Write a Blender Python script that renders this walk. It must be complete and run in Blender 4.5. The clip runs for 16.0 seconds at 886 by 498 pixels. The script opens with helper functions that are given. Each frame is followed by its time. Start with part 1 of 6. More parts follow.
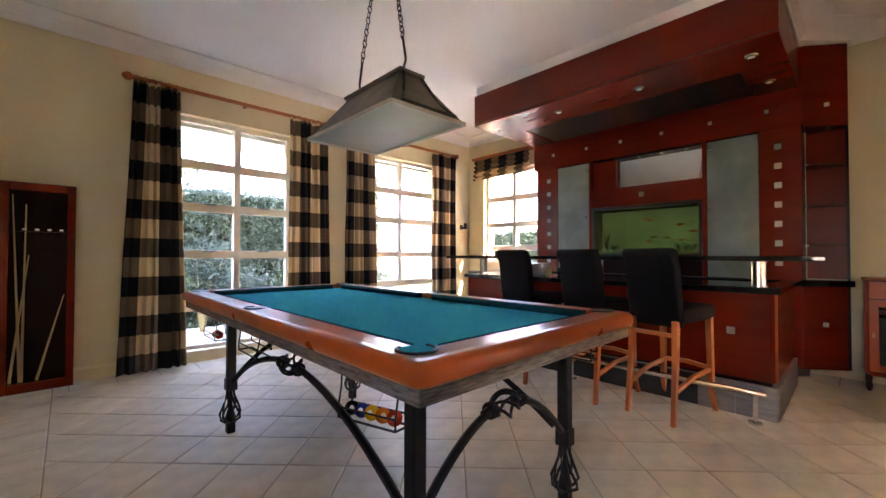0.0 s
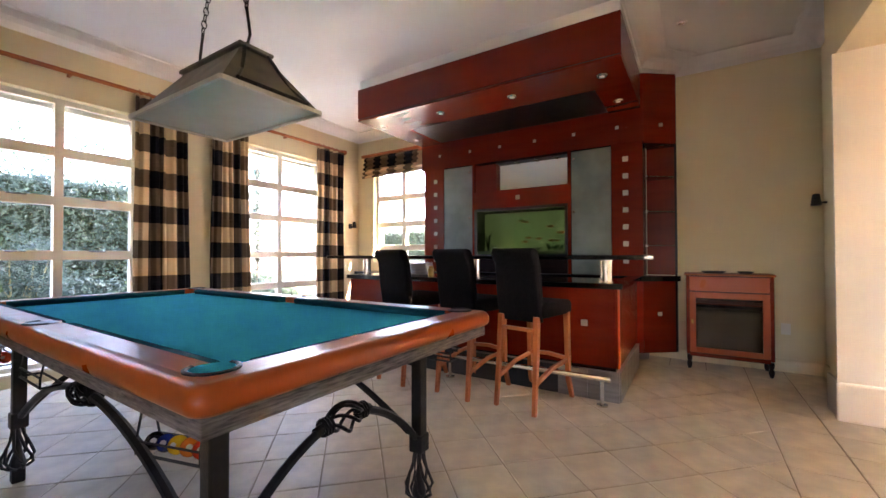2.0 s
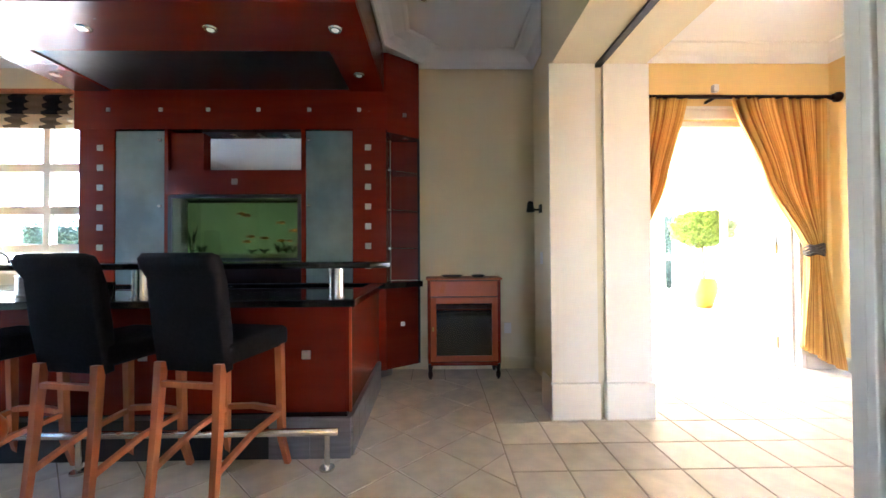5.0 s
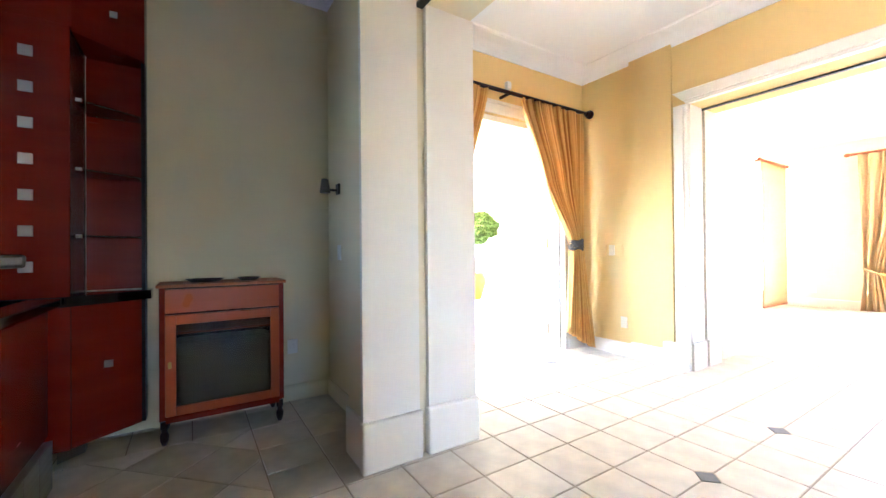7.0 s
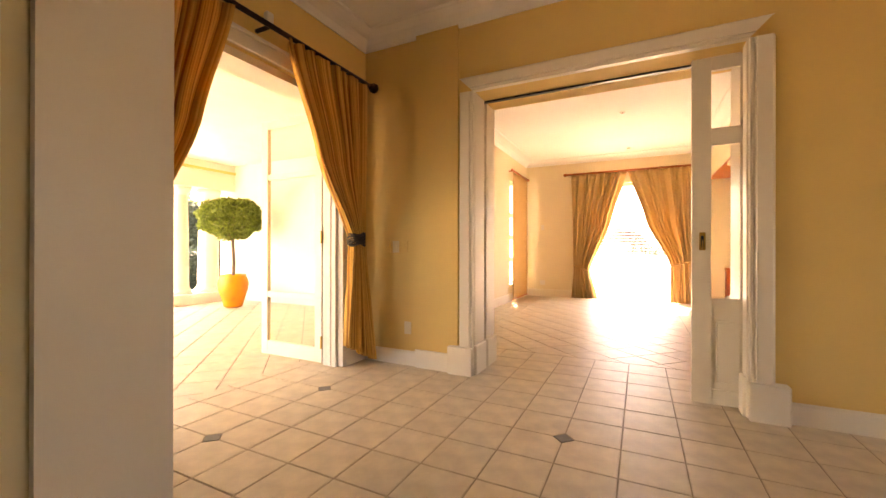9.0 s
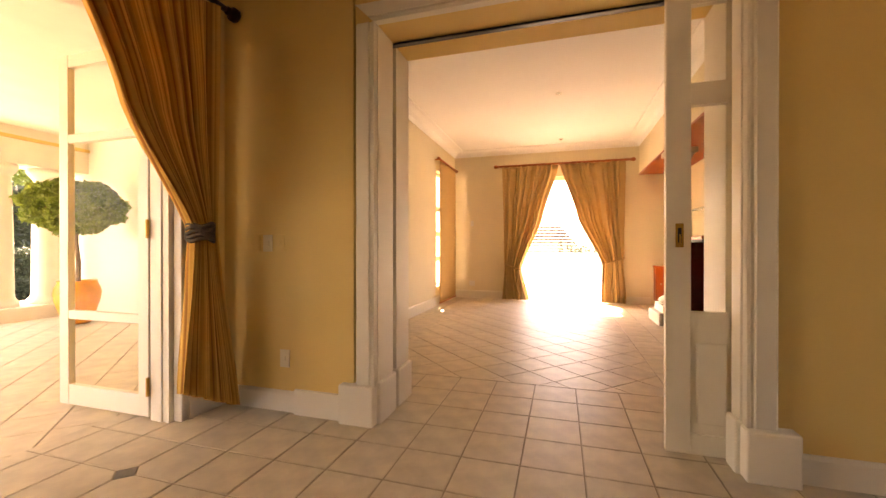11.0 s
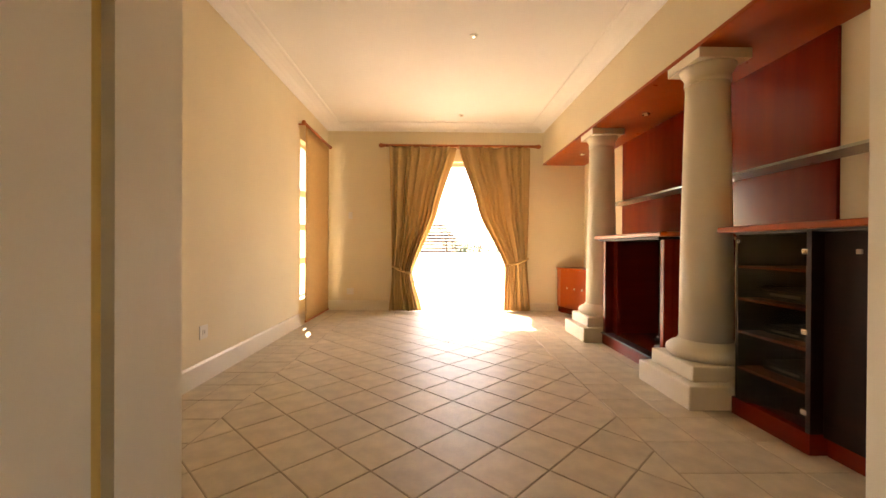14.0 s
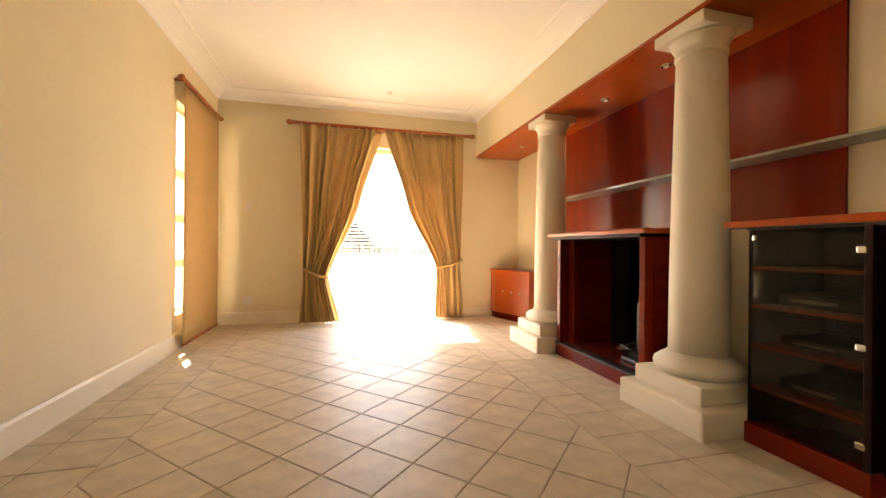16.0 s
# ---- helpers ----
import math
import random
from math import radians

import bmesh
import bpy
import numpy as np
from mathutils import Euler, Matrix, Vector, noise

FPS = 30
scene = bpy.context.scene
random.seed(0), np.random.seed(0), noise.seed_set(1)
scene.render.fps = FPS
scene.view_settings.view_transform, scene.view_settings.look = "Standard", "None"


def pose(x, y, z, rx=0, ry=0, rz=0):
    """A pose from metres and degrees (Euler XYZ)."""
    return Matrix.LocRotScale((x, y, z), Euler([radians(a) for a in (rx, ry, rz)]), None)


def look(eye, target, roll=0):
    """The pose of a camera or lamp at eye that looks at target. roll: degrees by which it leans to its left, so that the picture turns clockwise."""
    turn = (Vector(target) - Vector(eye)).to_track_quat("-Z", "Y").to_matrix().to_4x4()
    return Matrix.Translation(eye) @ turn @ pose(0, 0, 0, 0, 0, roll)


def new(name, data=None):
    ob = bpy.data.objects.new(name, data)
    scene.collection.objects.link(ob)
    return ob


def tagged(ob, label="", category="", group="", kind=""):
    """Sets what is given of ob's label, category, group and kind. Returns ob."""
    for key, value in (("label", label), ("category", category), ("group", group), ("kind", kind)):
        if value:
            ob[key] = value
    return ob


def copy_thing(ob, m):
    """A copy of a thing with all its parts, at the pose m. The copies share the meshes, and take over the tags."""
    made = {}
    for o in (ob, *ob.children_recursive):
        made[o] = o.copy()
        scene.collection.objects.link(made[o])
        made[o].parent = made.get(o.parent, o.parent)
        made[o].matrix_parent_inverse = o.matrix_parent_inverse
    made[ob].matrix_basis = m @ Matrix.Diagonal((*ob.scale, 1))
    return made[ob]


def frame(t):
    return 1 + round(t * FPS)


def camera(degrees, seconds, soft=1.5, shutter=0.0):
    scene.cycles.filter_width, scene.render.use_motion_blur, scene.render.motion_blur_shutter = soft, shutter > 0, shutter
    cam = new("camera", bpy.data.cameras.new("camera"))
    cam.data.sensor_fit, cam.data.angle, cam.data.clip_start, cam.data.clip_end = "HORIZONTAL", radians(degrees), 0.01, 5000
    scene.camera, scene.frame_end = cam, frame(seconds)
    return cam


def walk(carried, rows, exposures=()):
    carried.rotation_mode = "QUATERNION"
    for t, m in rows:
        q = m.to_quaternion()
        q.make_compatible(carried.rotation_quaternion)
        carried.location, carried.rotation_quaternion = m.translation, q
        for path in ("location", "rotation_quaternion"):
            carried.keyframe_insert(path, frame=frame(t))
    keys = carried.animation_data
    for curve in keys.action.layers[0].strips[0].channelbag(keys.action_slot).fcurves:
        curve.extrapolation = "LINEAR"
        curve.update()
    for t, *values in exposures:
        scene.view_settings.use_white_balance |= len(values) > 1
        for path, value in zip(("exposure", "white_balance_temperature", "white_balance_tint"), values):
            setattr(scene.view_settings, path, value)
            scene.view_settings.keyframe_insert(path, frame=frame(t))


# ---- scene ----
cam = camera(96.6, 16.0)
METRES, EYE, TILT, LEAN, TURN = 6.82, 1.15, 0.0, 0.0, -43.2
PATH = [
    (0, (0.076, -0.066, 1.152), (1.455, 1.382, 1.185), 0.1),
    (0.5, (0.138, -0.09, 1.143), (1.593, 1.281, 1.177), 0.1),
    (1, (0.191, -0.111, 1.138), (1.73, 1.166, 1.174), 0.0),
    (1.5, (0.246, -0.147, 1.146), (1.869, 1.021, 1.181), -0.1),
    (2, (0.308, -0.172, 1.153), (1.995, 0.9, 1.185), -0.1),
    (2.5, (0.389, -0.188, 1.155), (2.152, 0.757, 1.186), -0.2),
    (3, (0.489, -0.197, 1.183), (2.348, 0.539, 1.211), -0.3),
    (3.5, (0.632, -0.193, 1.186), (2.565, 0.321, 1.212), -0.3),
    (4, (0.848, -0.205, 1.19), (2.821, 0.123, 1.208), -0.4),
    (4.2, (0.932, -0.202, 1.19), (2.915, 0.063, 1.207), -0.3),
    (6.3, (1.886, -0.159, 1.165), (3.78, -0.802, 1.187), -0.5),
    (6.5, (1.966, -0.176, 1.156), (3.823, -0.919, 1.17), -0.3),
    (7, (2.17, -0.269, 1.149), (3.858, -1.342, 1.163), -0.5),
    (7.5, (2.38, -0.4, 1.133), (3.821, -1.787, 1.136), -0.2),
    (8, (2.549, -0.588, 1.132), (3.709, -2.218, 1.132), -0.2),
    (8.2, (2.602, -0.656, 1.126), (3.674, -2.345, 1.125), -0.1),
    (10.3, (2.86, -1.591, 1.117), (3.601, -3.449, 1.12), -0.1),
    (10.5, (2.881, -1.692, 1.111), (3.565, -3.572, 1.111), -0.1),
    (11, (2.947, -1.974, 1.118), (3.52, -3.891, 1.112), -0.0),
    (11.5, (2.999, -2.285, 1.125), (3.466, -4.229, 1.112), -0.0),
    (12, (3.079, -2.591, 1.113), (3.453, -4.556, 1.099), 0.3),
    (12.5, (3.183, -2.864, 1.115), (3.42, -4.849, 1.099), 0.4),
    (13, (3.208, -3.162, 1.124), (3.342, -5.157, 1.107), 0.3),
    (13.5, (3.275, -3.41, 1.105), (3.333, -5.409, 1.093), 0.2),
    (14, (3.346, -3.658, 1.113), (3.311, -5.658, 1.104), 0.3),
    (14.5, (3.361, -3.881, 1.118), (3.243, -5.878, 1.109), 0.1),
    (15, (3.381, -4.11, 1.126), (3.187, -6.101, 1.118), 0.2),
    (15.5, (3.46, -4.337, 1.103), (3.187, -6.318, 1.097), 0.4),
    (16, (3.581, -4.541, 1.087), (3.081, -6.477, 1.086), 0.5),
]
EXPO = [(0, 6.65, 7700, 38), (2.5, 6.8, 7500, 36), (3.5, 6.75, 7300, 34), (4.2, 6.8, 6700, 30), (6.3, 7.0, 5200, 18), (7, 6.7, 5200, 19), (7.5, 5.95, 7000, 28), (8.2, 5.15, 9300, 33), (10.3, 4.1, 10700, 34), (11.5, 4.0, 11200, 36), (12.5, 4.05, 10300, 29), (14, 3.85, 9200, 24), (16, 4.0, 8500, 20)]
walk(cam, [(t, look(eye, target, roll)) for t, eye, target, roll in PATH], EXPO)

# ==== place ====
# world and sun
TO_SUN = Vector((0.43 * 0.64, -0.9 * 0.64, 0.77)).normalized()
world = bpy.data.worlds.new("sky")
scene.world = world
world.use_nodes = True
wn = world.node_tree.nodes
sky = wn.new("ShaderNodeTexSky")
sky.sky_type = "NISHITA"
sky.sun_disc = False
sky.sun_elevation = math.asin(TO_SUN.z)
sky.sun_rotation = math.atan2(TO_SUN.x, TO_SUN.y)
sky.air_density = 1.0
sky.dust_density = 2.0
wn["Background"].inputs[1].default_value = 0.15
world.node_tree.links.new(sky.outputs[0], wn["Background"].inputs[0])
sun = new("sun", bpy.data.lights.new("sun", "SUN"))
sun.data.energy, sun.data.angle, sun.data.color = 3.6, radians(0.5), (1.0, 0.95, 0.87)
sun.matrix_world = look(TO_SUN * 30, (0, 0, 0))


# materials
def mat(name, col, rough=0.5, metal=0.0, var=0.08, scale=6.0, bump=0.0, bscale=60.0, stretch=(1, 1, 1), spec=0.5, col2=None, coords="Object", coat=0.0):
    m = bpy.data.materials.new(name)
    m.use_nodes = True
    nt = m.node_tree
    p = nt.nodes["Principled BSDF"]
    tc = nt.nodes.new("ShaderNodeTexCoord")
    mp = nt.nodes.new("ShaderNodeMapping")
    mp.inputs["Scale"].default_value = stretch
    nt.links.new(tc.outputs[coords], mp.inputs[0])
    n1 = nt.nodes.new("ShaderNodeTexNoise")
    n1.inputs["Scale"].default_value = scale
    n1.inputs["Detail"].default_value = 6
    nt.links.new(mp.outputs[0], n1.inputs[0])
    ramp = nt.nodes.new("ShaderNodeValToRGB")
    c2 = col2 or tuple(min(1, c * (1 + var)) for c in col)
    c1 = tuple(c * (1 - var) for c in col)
    ramp.color_ramp.elements[0].position, ramp.color_ramp.elements[1].position = 0.3, 0.7
    ramp.color_ramp.elements[0].color = (*c1, 1)
    ramp.color_ramp.elements[1].color = (*c2, 1)
    nt.links.new(n1.outputs[0], ramp.inputs[0])
    nt.links.new(ramp.outputs[0], p.inputs["Base Color"])
    rr = nt.nodes.new("ShaderNodeMapRange")
    rr.inputs[3].default_value, rr.inputs[4].default_value = max(0, rough - 0.06), min(1, rough + 0.06)
    n2 = nt.nodes.new("ShaderNodeTexNoise")
    n2.inputs["Scale"].default_value = scale * 2.7
    nt.links.new(mp.outputs[0], n2.inputs[0])
    nt.links.new(n2.outputs[0], rr.inputs[0])
    nt.links.new(rr.outputs[0], p.inputs["Roughness"])
    p.inputs["Metallic"].default_value = metal
    p.inputs["Specular IOR Level"].default_value = spec
    p.inputs["Coat Weight"].default_value = coat
    if bump:
        n3 = nt.nodes.new("ShaderNodeTexNoise")
        n3.inputs["Scale"].default_value = bscale
        n3.inputs["Detail"].default_value = 4
        nt.links.new(mp.outputs[0], n3.inputs[0])
        b = nt.nodes.new("ShaderNodeBump")
        b.inputs["Strength"].default_value = bump
        b.inputs["Distance"].default_value = 0.004
        nt.links.new(n3.outputs[0], b.inputs["Height"])
        nt.links.new(b.outputs[0], p.inputs["Normal"])
    return m


def glassy(name, col=(1, 1, 1), rough=0.0, trans=1.0, gloss=0.08, sheen=0.8):
    """Thin glass: mostly see-through with a sheen."""
    m = bpy.data.materials.new(name)
    m.use_nodes = True
    nt = m.node_tree
    nt.nodes.clear()
    out = nt.nodes.new("ShaderNodeOutputMaterial")
    t = nt.nodes.new("ShaderNodeBsdfTransparent")
    t.inputs[0].default_value = (*col, 1)
    g = nt.nodes.new("ShaderNodeBsdfGlossy")
    g.inputs["Roughness"].default_value = rough
    mix = nt.nodes.new("ShaderNodeMixShader")
    lw = nt.nodes.new("ShaderNodeLayerWeight")
    lw.inputs[0].default_value = 0.5
    fr = nt.nodes.new("ShaderNodeMath")
    fr.operation = "POWER"
    fr.inputs[1].default_value = 4.5
    nt.links.new(lw.outputs["Facing"], fr.inputs[0])
    mu = nt.nodes.new("ShaderNodeMath")
    mu.operation = "MULTIPLY_ADD"
    mu.inputs[1].default_value, mu.inputs[2].default_value = sheen, 0.03 + gloss * 0.2
    nt.links.new(fr.outputs[0], mu.inputs[0])
    nt.links.new(mu.outputs[0], mix.inputs[0])
    nt.links.new(t.outputs[0], mix.inputs[1])
    nt.links.new(g.outputs[0], mix.inputs[2])
    nt.links.new(mix.outputs[0], out.inputs[0])
    return m


def emit(name, col, power):
    m = bpy.data.materials.new(name)
    m.use_nodes = True
    p = m.node_tree.nodes["Principled BSDF"]
    p.inputs["Base Color"].default_value = (*col, 1)
    p.inputs["Emission Color"].default_value = (*col, 1)
    p.inputs["Emission Strength"].default_value = power
    return m


def uv_cloth(name, kind):
    """Woven curtain cloth: 'check' has dark and tan squares, 'stripe' gold stripes, 'plain' tan."""
    m = mat(name, (0.5, 0.5, 0.5), rough=0.85, spec=0.15, bump=0.25, bscale=220)
    nt = m.node_tree
    p = nt.nodes["Principled BSDF"]
    uv = nt.nodes.new("ShaderNodeUVMap")
    uv.uv_map = "UVMap"
    sep = nt.nodes.new("ShaderNodeSeparateXYZ")
    nt.links.new(uv.outputs[0], sep.inputs[0])

    def node(op, a, b=None, c=None):
        n = nt.nodes.new("ShaderNodeMath")
        n.operation = op
        for i, v in enumerate((a, b, c)):
            if v is None:
                continue
            if isinstance(v, (int, float)):
                n.inputs[i].default_value = v
            else:
                nt.links.new(v, n.inputs[i])
        return n.outputs[0]

    def mixc(f, a, b):
        n = nt.nodes.new("ShaderNodeMix")
        n.data_type = "RGBA"
        if isinstance(f, (int, float)):
            n.inputs[0].default_value = f
        else:
            nt.links.new(f, n.inputs[0])
        for i, v in ((6, a), (7, b)):
            if isinstance(v, tuple):
                n.inputs[i].default_value = (*v, 1)
            else:
                nt.links.new(v, n.inputs[i])
        return n.outputs[2]

    if kind == "check":
        fu = node("LESS_THAN", node("FRACT", node("MULTIPLY", sep.outputs[0], 1 / 0.36)), 0.5)
        fv = node("LESS_THAN", node("FRACT", node("MULTIPLY", sep.outputs[1], 1 / 0.376)), 0.5)
        a = mixc(fu, (0.74, 0.53, 0.30), (0.15, 0.105, 0.065))
        b = mixc(fu, (0.15, 0.105, 0.065), (0.006, 0.006, 0.009))
        res = mixc(fv, a, b)
    elif kind == "stripe":
        n = nt.nodes.new("ShaderNodeTexNoise")
        n.noise_dimensions = "1D"
        n.inputs["Scale"].default_value = 28
        n.inputs["Detail"].default_value = 3
        nt.links.new(sep.outputs[0], n.inputs["W"])
        r = nt.nodes.new("ShaderNodeValToRGB")
        r.color_ramp.interpolation = "EASE"
        r.color_ramp.elements[0].position, r.color_ramp.elements[0].color = 0.35, (0.38, 0.14, 0.032, 1)
        r.color_ramp.elements[1].position, r.color_ramp.elements[1].color = 0.62, (0.78, 0.48, 0.14, 1)
        e = r.color_ramp.elements.new(0.48)
        e.color = (0.62, 0.32, 0.07, 1)
        nt.links.new(n.outputs[0], r.inputs[0])
        res = r.outputs[0]
    else:
        n = nt.nodes.new("ShaderNodeTexNoise")
        n.inputs["Scale"].default_value = 14
        nt.links.new(uv.outputs[0], n.inputs[0])
        res = mixc(n.outputs[0], (0.56, 0.375, 0.175), (0.64, 0.435, 0.21))
    nt.links.new(res, p.inputs["Base Color"])
    tr = nt.nodes.new("ShaderNodeBsdfTranslucent")
    nt.links.new(res, tr.inputs[0])
    mx = nt.nodes.new("ShaderNodeMixShader")
    mx.inputs[0].default_value = {"check": 0.06, "stripe": 0.25, "plain": 0.13}[kind]
    nt.links.new(p.outputs[0], mx.inputs[1])
    nt.links.new(tr.outputs[0], mx.inputs[2])
    nt.links.new(mx.outputs[0], nt.nodes["Material Output"].inputs[0])
    return m


def varied(m, amount=0.12):
    """Lets alike pieces differ a little in tone."""
    nt = m.node_tree
    p = nt.nodes["Principled BSDF"]
    link = p.inputs["Base Color"].links[0]
    src = link.from_socket
    oi = nt.nodes.new("ShaderNodeObjectInfo")
    geo = nt.nodes.new("ShaderNodeNewGeometry")
    add = nt.nodes.new("ShaderNodeMath")
    add.operation = "ADD"
    nt.links.new(oi.outputs["Random"], add.inputs[0])
    nt.links.new(geo.outputs["Random Per Island"], add.inputs[1])
    mr = nt.nodes.new("ShaderNodeMapRange")
    mr.inputs[2].default_value = 2
    mr.inputs[3].default_value, mr.inputs[4].default_value = 1 - amount, 1 + amount
    nt.links.new(add.outputs[0], mr.inputs[0])
    hs = nt.nodes.new("ShaderNodeHueSaturation")
    nt.links.new(mr.outputs[0], hs.inputs["Value"])
    nt.links.new(src, hs.inputs["Color"])
    nt.links.new(hs.outputs[0], p.inputs["Base Color"])
    return m


M_WALLA = mat("wall paint pale cream", (0.74, 0.64, 0.42), 0.75, var=0.03, scale=1.5, bump=0.08, bscale=40, spec=0.25)
M_WALLB = mat("wall paint butter yellow", (0.78, 0.555, 0.215), 0.7, var=0.04, scale=1.5, bump=0.08, bscale=40, spec=0.25)
M_WALLC = mat("wall paint cream", (0.77, 0.68, 0.49), 0.7, var=0.03, scale=1.5, bump=0.08, bscale=40, spec=0.25)
M_CEIL = mat("ceiling paint white", (0.84, 0.83, 0.81), 0.85, var=0.02, scale=1.2, bump=0.05, bscale=30, spec=0.2)
M_TRIM = mat("trim enamel white", (0.80, 0.735, 0.61), 0.38, var=0.02, scale=3)
M_TILE = varied(mat("glazed beige tile", (0.555, 0.48, 0.362), 0.46, var=0.10, scale=7, bump=0.16, bscale=26, spec=0.25, col2=(0.66, 0.57, 0.425)), 0.08)
M_GROUT = mat("tan grout", (0.30, 0.24, 0.17), 0.9, var=0.2, scale=12)
M_SLATE = mat("dark slate inset", (0.10, 0.095, 0.09), 0.4, var=0.2, scale=20)
M_MAHOG = mat("polished mahogany", (0.150, 0.0125, 0.0035), 0.24, var=0.06, scale=1.6, stretch=(1, 1, 7), col2=(0.185, 0.017, 0.0045), spec=0.22)
M_MAHOGH = mat("polished mahogany lengthwise grain", (0.150, 0.0125, 0.0035), 0.24, var=0.06, scale=1.6, stretch=(3, 0.5, 3), col2=(0.185, 0.017, 0.0045), spec=0.36)
M_MAHOGP = mat("polished mahogany upright grain", (0.19, 0.015, 0.0035), 0.22, var=0.07, scale=1.6, stretch=(7, 7, 0.5), col2=(0.23, 0.021, 0.005), spec=0.4)
# real dark wood, and the shade put into recess and inner boards
M_DARKW = mat("dark mahogany and shaded insides", (0.014, 0.0024, 0.0014), 0.4, var=0.2, scale=3.0, stretch=(1, 1, 8), spec=0.14)
M_RAIL = mat("lacquered red-brown rail wood", (0.36, 0.058, 0.0065), 0.30, var=0.04, scale=1.5, stretch=(2, 2, 2), col2=(0.40, 0.070, 0.008), spec=0.35)
M_ORANGE = mat("orange-stained beech", (0.48, 0.10, 0.022), 0.35, var=0.15, scale=5, stretch=(5, 5, 1), col2=(0.52, 0.16, 0.045))
M_OAK = mat("honey wood", (0.42, 0.105, 0.018), 0.45, var=0.15, scale=5, stretch=(6, 6, 6))
M_STAIN = mat("grey weathered beam", (0.06, 0.054, 0.050), 0.55, var=0.5, scale=11, stretch=(1.5, 1.5, 14), bump=0.6, bscale=30, col2=(0.21, 0.19, 0.175))
M_FELT = mat("teal billiard cloth", (0.0, 0.38, 0.51), 0.95, var=0.05, scale=3, bump=0.15, bscale=400, spec=0.0)
# bed cloth darkened: the shade on the cushion faces is in the colour
M_FELTD = mat("shaded teal cushion cloth", (0.0, 0.06, 0.08), 0.95, var=0.05, scale=3, bump=0.15, bscale=400, spec=0.03)
M_IRON = mat("wrought black iron", (0.012, 0.011, 0.010), 0.45, metal=0.3, var=0.4, scale=30, bump=0.3, bscale=90)
M_CHROME = mat("satin chrome", (0.62, 0.60, 0.57), 0.22, metal=1.0, var=0.03)
M_STEEL = mat("brushed steel plinth", (0.30, 0.29, 0.28), 0.38, metal=0.9, var=0.15, scale=4, stretch=(1, 1, 12))
M_GRAN = mat("black polished granite", (0.005, 0.006, 0.006), 0.10, var=0.6, scale=160, col2=(0.014, 0.015, 0.016))
M_FAB = mat("charcoal woven upholstery", (0.010, 0.0085, 0.009), 0.9, var=0.25, scale=60, bump=0.5, bscale=350, spec=0.1)
M_BLACK = mat("black satin", (0.012, 0.012, 0.012), 0.4, var=0.2)
M_GLASS = glassy("window glass", (0.97, 0.98, 0.97), sheen=0.15, gloss=-0.13)
# tint added to the billiard windows only to dim and cool their daylight
M_TINT = glassy("blue-grey light-cutting window glass", (0.61, 0.66, 0.69), sheen=0.15, gloss=-0.13)
M_SMOKE = glassy("smoked cabinet glass", (0.66, 0.62, 0.54), 0.0, gloss=-0.06, sheen=0.15)
M_PALEG = mat("pale green edge-lit glass", (0.50, 0.53, 0.44), 0.15, var=0.03, spec=0.6)
M_GREENG = glassy("greenish glass shelf", (0.62, 0.78, 0.70), 0.02, gloss=0.3)
M_FROST = mat("sandblasted pale green glass", (0.11, 0.155, 0.135), 0.34, var=0.08, scale=3, col2=(0.19, 0.25, 0.215), spec=0.6)
M_MIRROR = mat("silvered mirror", (0.85, 0.86, 0.85), 0.02, metal=1.0, var=0.0)
M_SHADE = mat("lamp shade inner white enamel", (0.40, 0.405, 0.31), 0.5, var=0.05)
M_SHADEO = mat("lamp shade tarnished metal", (0.105, 0.09, 0.065), 0.5, metal=0.15, var=0.3, scale=8)
M_SQ = mat("brushed nickel square", (0.42, 0.35, 0.30), 0.4, metal=0.45, var=0.05)
M_COL = mat("cast column cream plaster", (0.78, 0.72, 0.60), 0.6, var=0.03, scale=4, bump=0.1, bscale=50)
M_BRASS = mat("aged brass", (0.45, 0.27, 0.07), 0.3, metal=1.0, var=0.2)
M_TERRA = mat("orange glazed pot", (0.78, 0.27, 0.015), 0.4, var=0.2, scale=5)
M_BARK = mat("grey-brown bark", (0.20, 0.14, 0.09), 0.9, var=0.4, scale=12, bump=0.6)
M_PLAST = mat("white plastic", (0.75, 0.72, 0.66), 0.4, var=0.01)
M_OUT = mat("outside white plaster", (0.80, 0.76, 0.66), 0.8, var=0.05, scale=2)
# near-black green puts the hedge's inner shade into the colour
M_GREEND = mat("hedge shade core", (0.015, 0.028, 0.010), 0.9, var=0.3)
M_GROUND = mat("garden soil and gravel", (0.20, 0.16, 0.12), 0.95, var=0.3, scale=3)
M_WATER = mat("dark pool water", (0.01, 0.03, 0.03), 0.05, var=0.2)
M_ROPE = mat("gold cord", (0.45, 0.29, 0.11), 0.8, var=0.3, scale=90, bump=0.8, bscale=150)
M_BLIND = uv_cloth("tan blind cloth", "plain")
M_CHECK = uv_cloth("navy and tan checked cloth", "check")
M_STRIPE = uv_cloth("gold striped cloth", "stripe")
M_TAN = uv_cloth("tan lined cloth", "plain")


def leafmat(name, a, b):
    m = mat(name, a, 0.5, var=0.2, scale=9, col2=b)
    varied(m, 0.45)
    nt = m.node_tree
    p = nt.nodes["Principled BSDF"]
    tr = nt.nodes.new("ShaderNodeBsdfTranslucent")
    nt.links.new(p.inputs["Base Color"].links[0].from_socket, tr.inputs[0])
    mx = nt.nodes.new("ShaderNodeMixShader")
    mx.inputs[0].default_value = 0.3
    nt.links.new(p.outputs[0], mx.inputs[1])
    nt.links.new(tr.outputs[0], mx.inputs[2])
    nt.links.new(mx.outputs[0], nt.nodes["Material Output"].inputs[0])
    return m


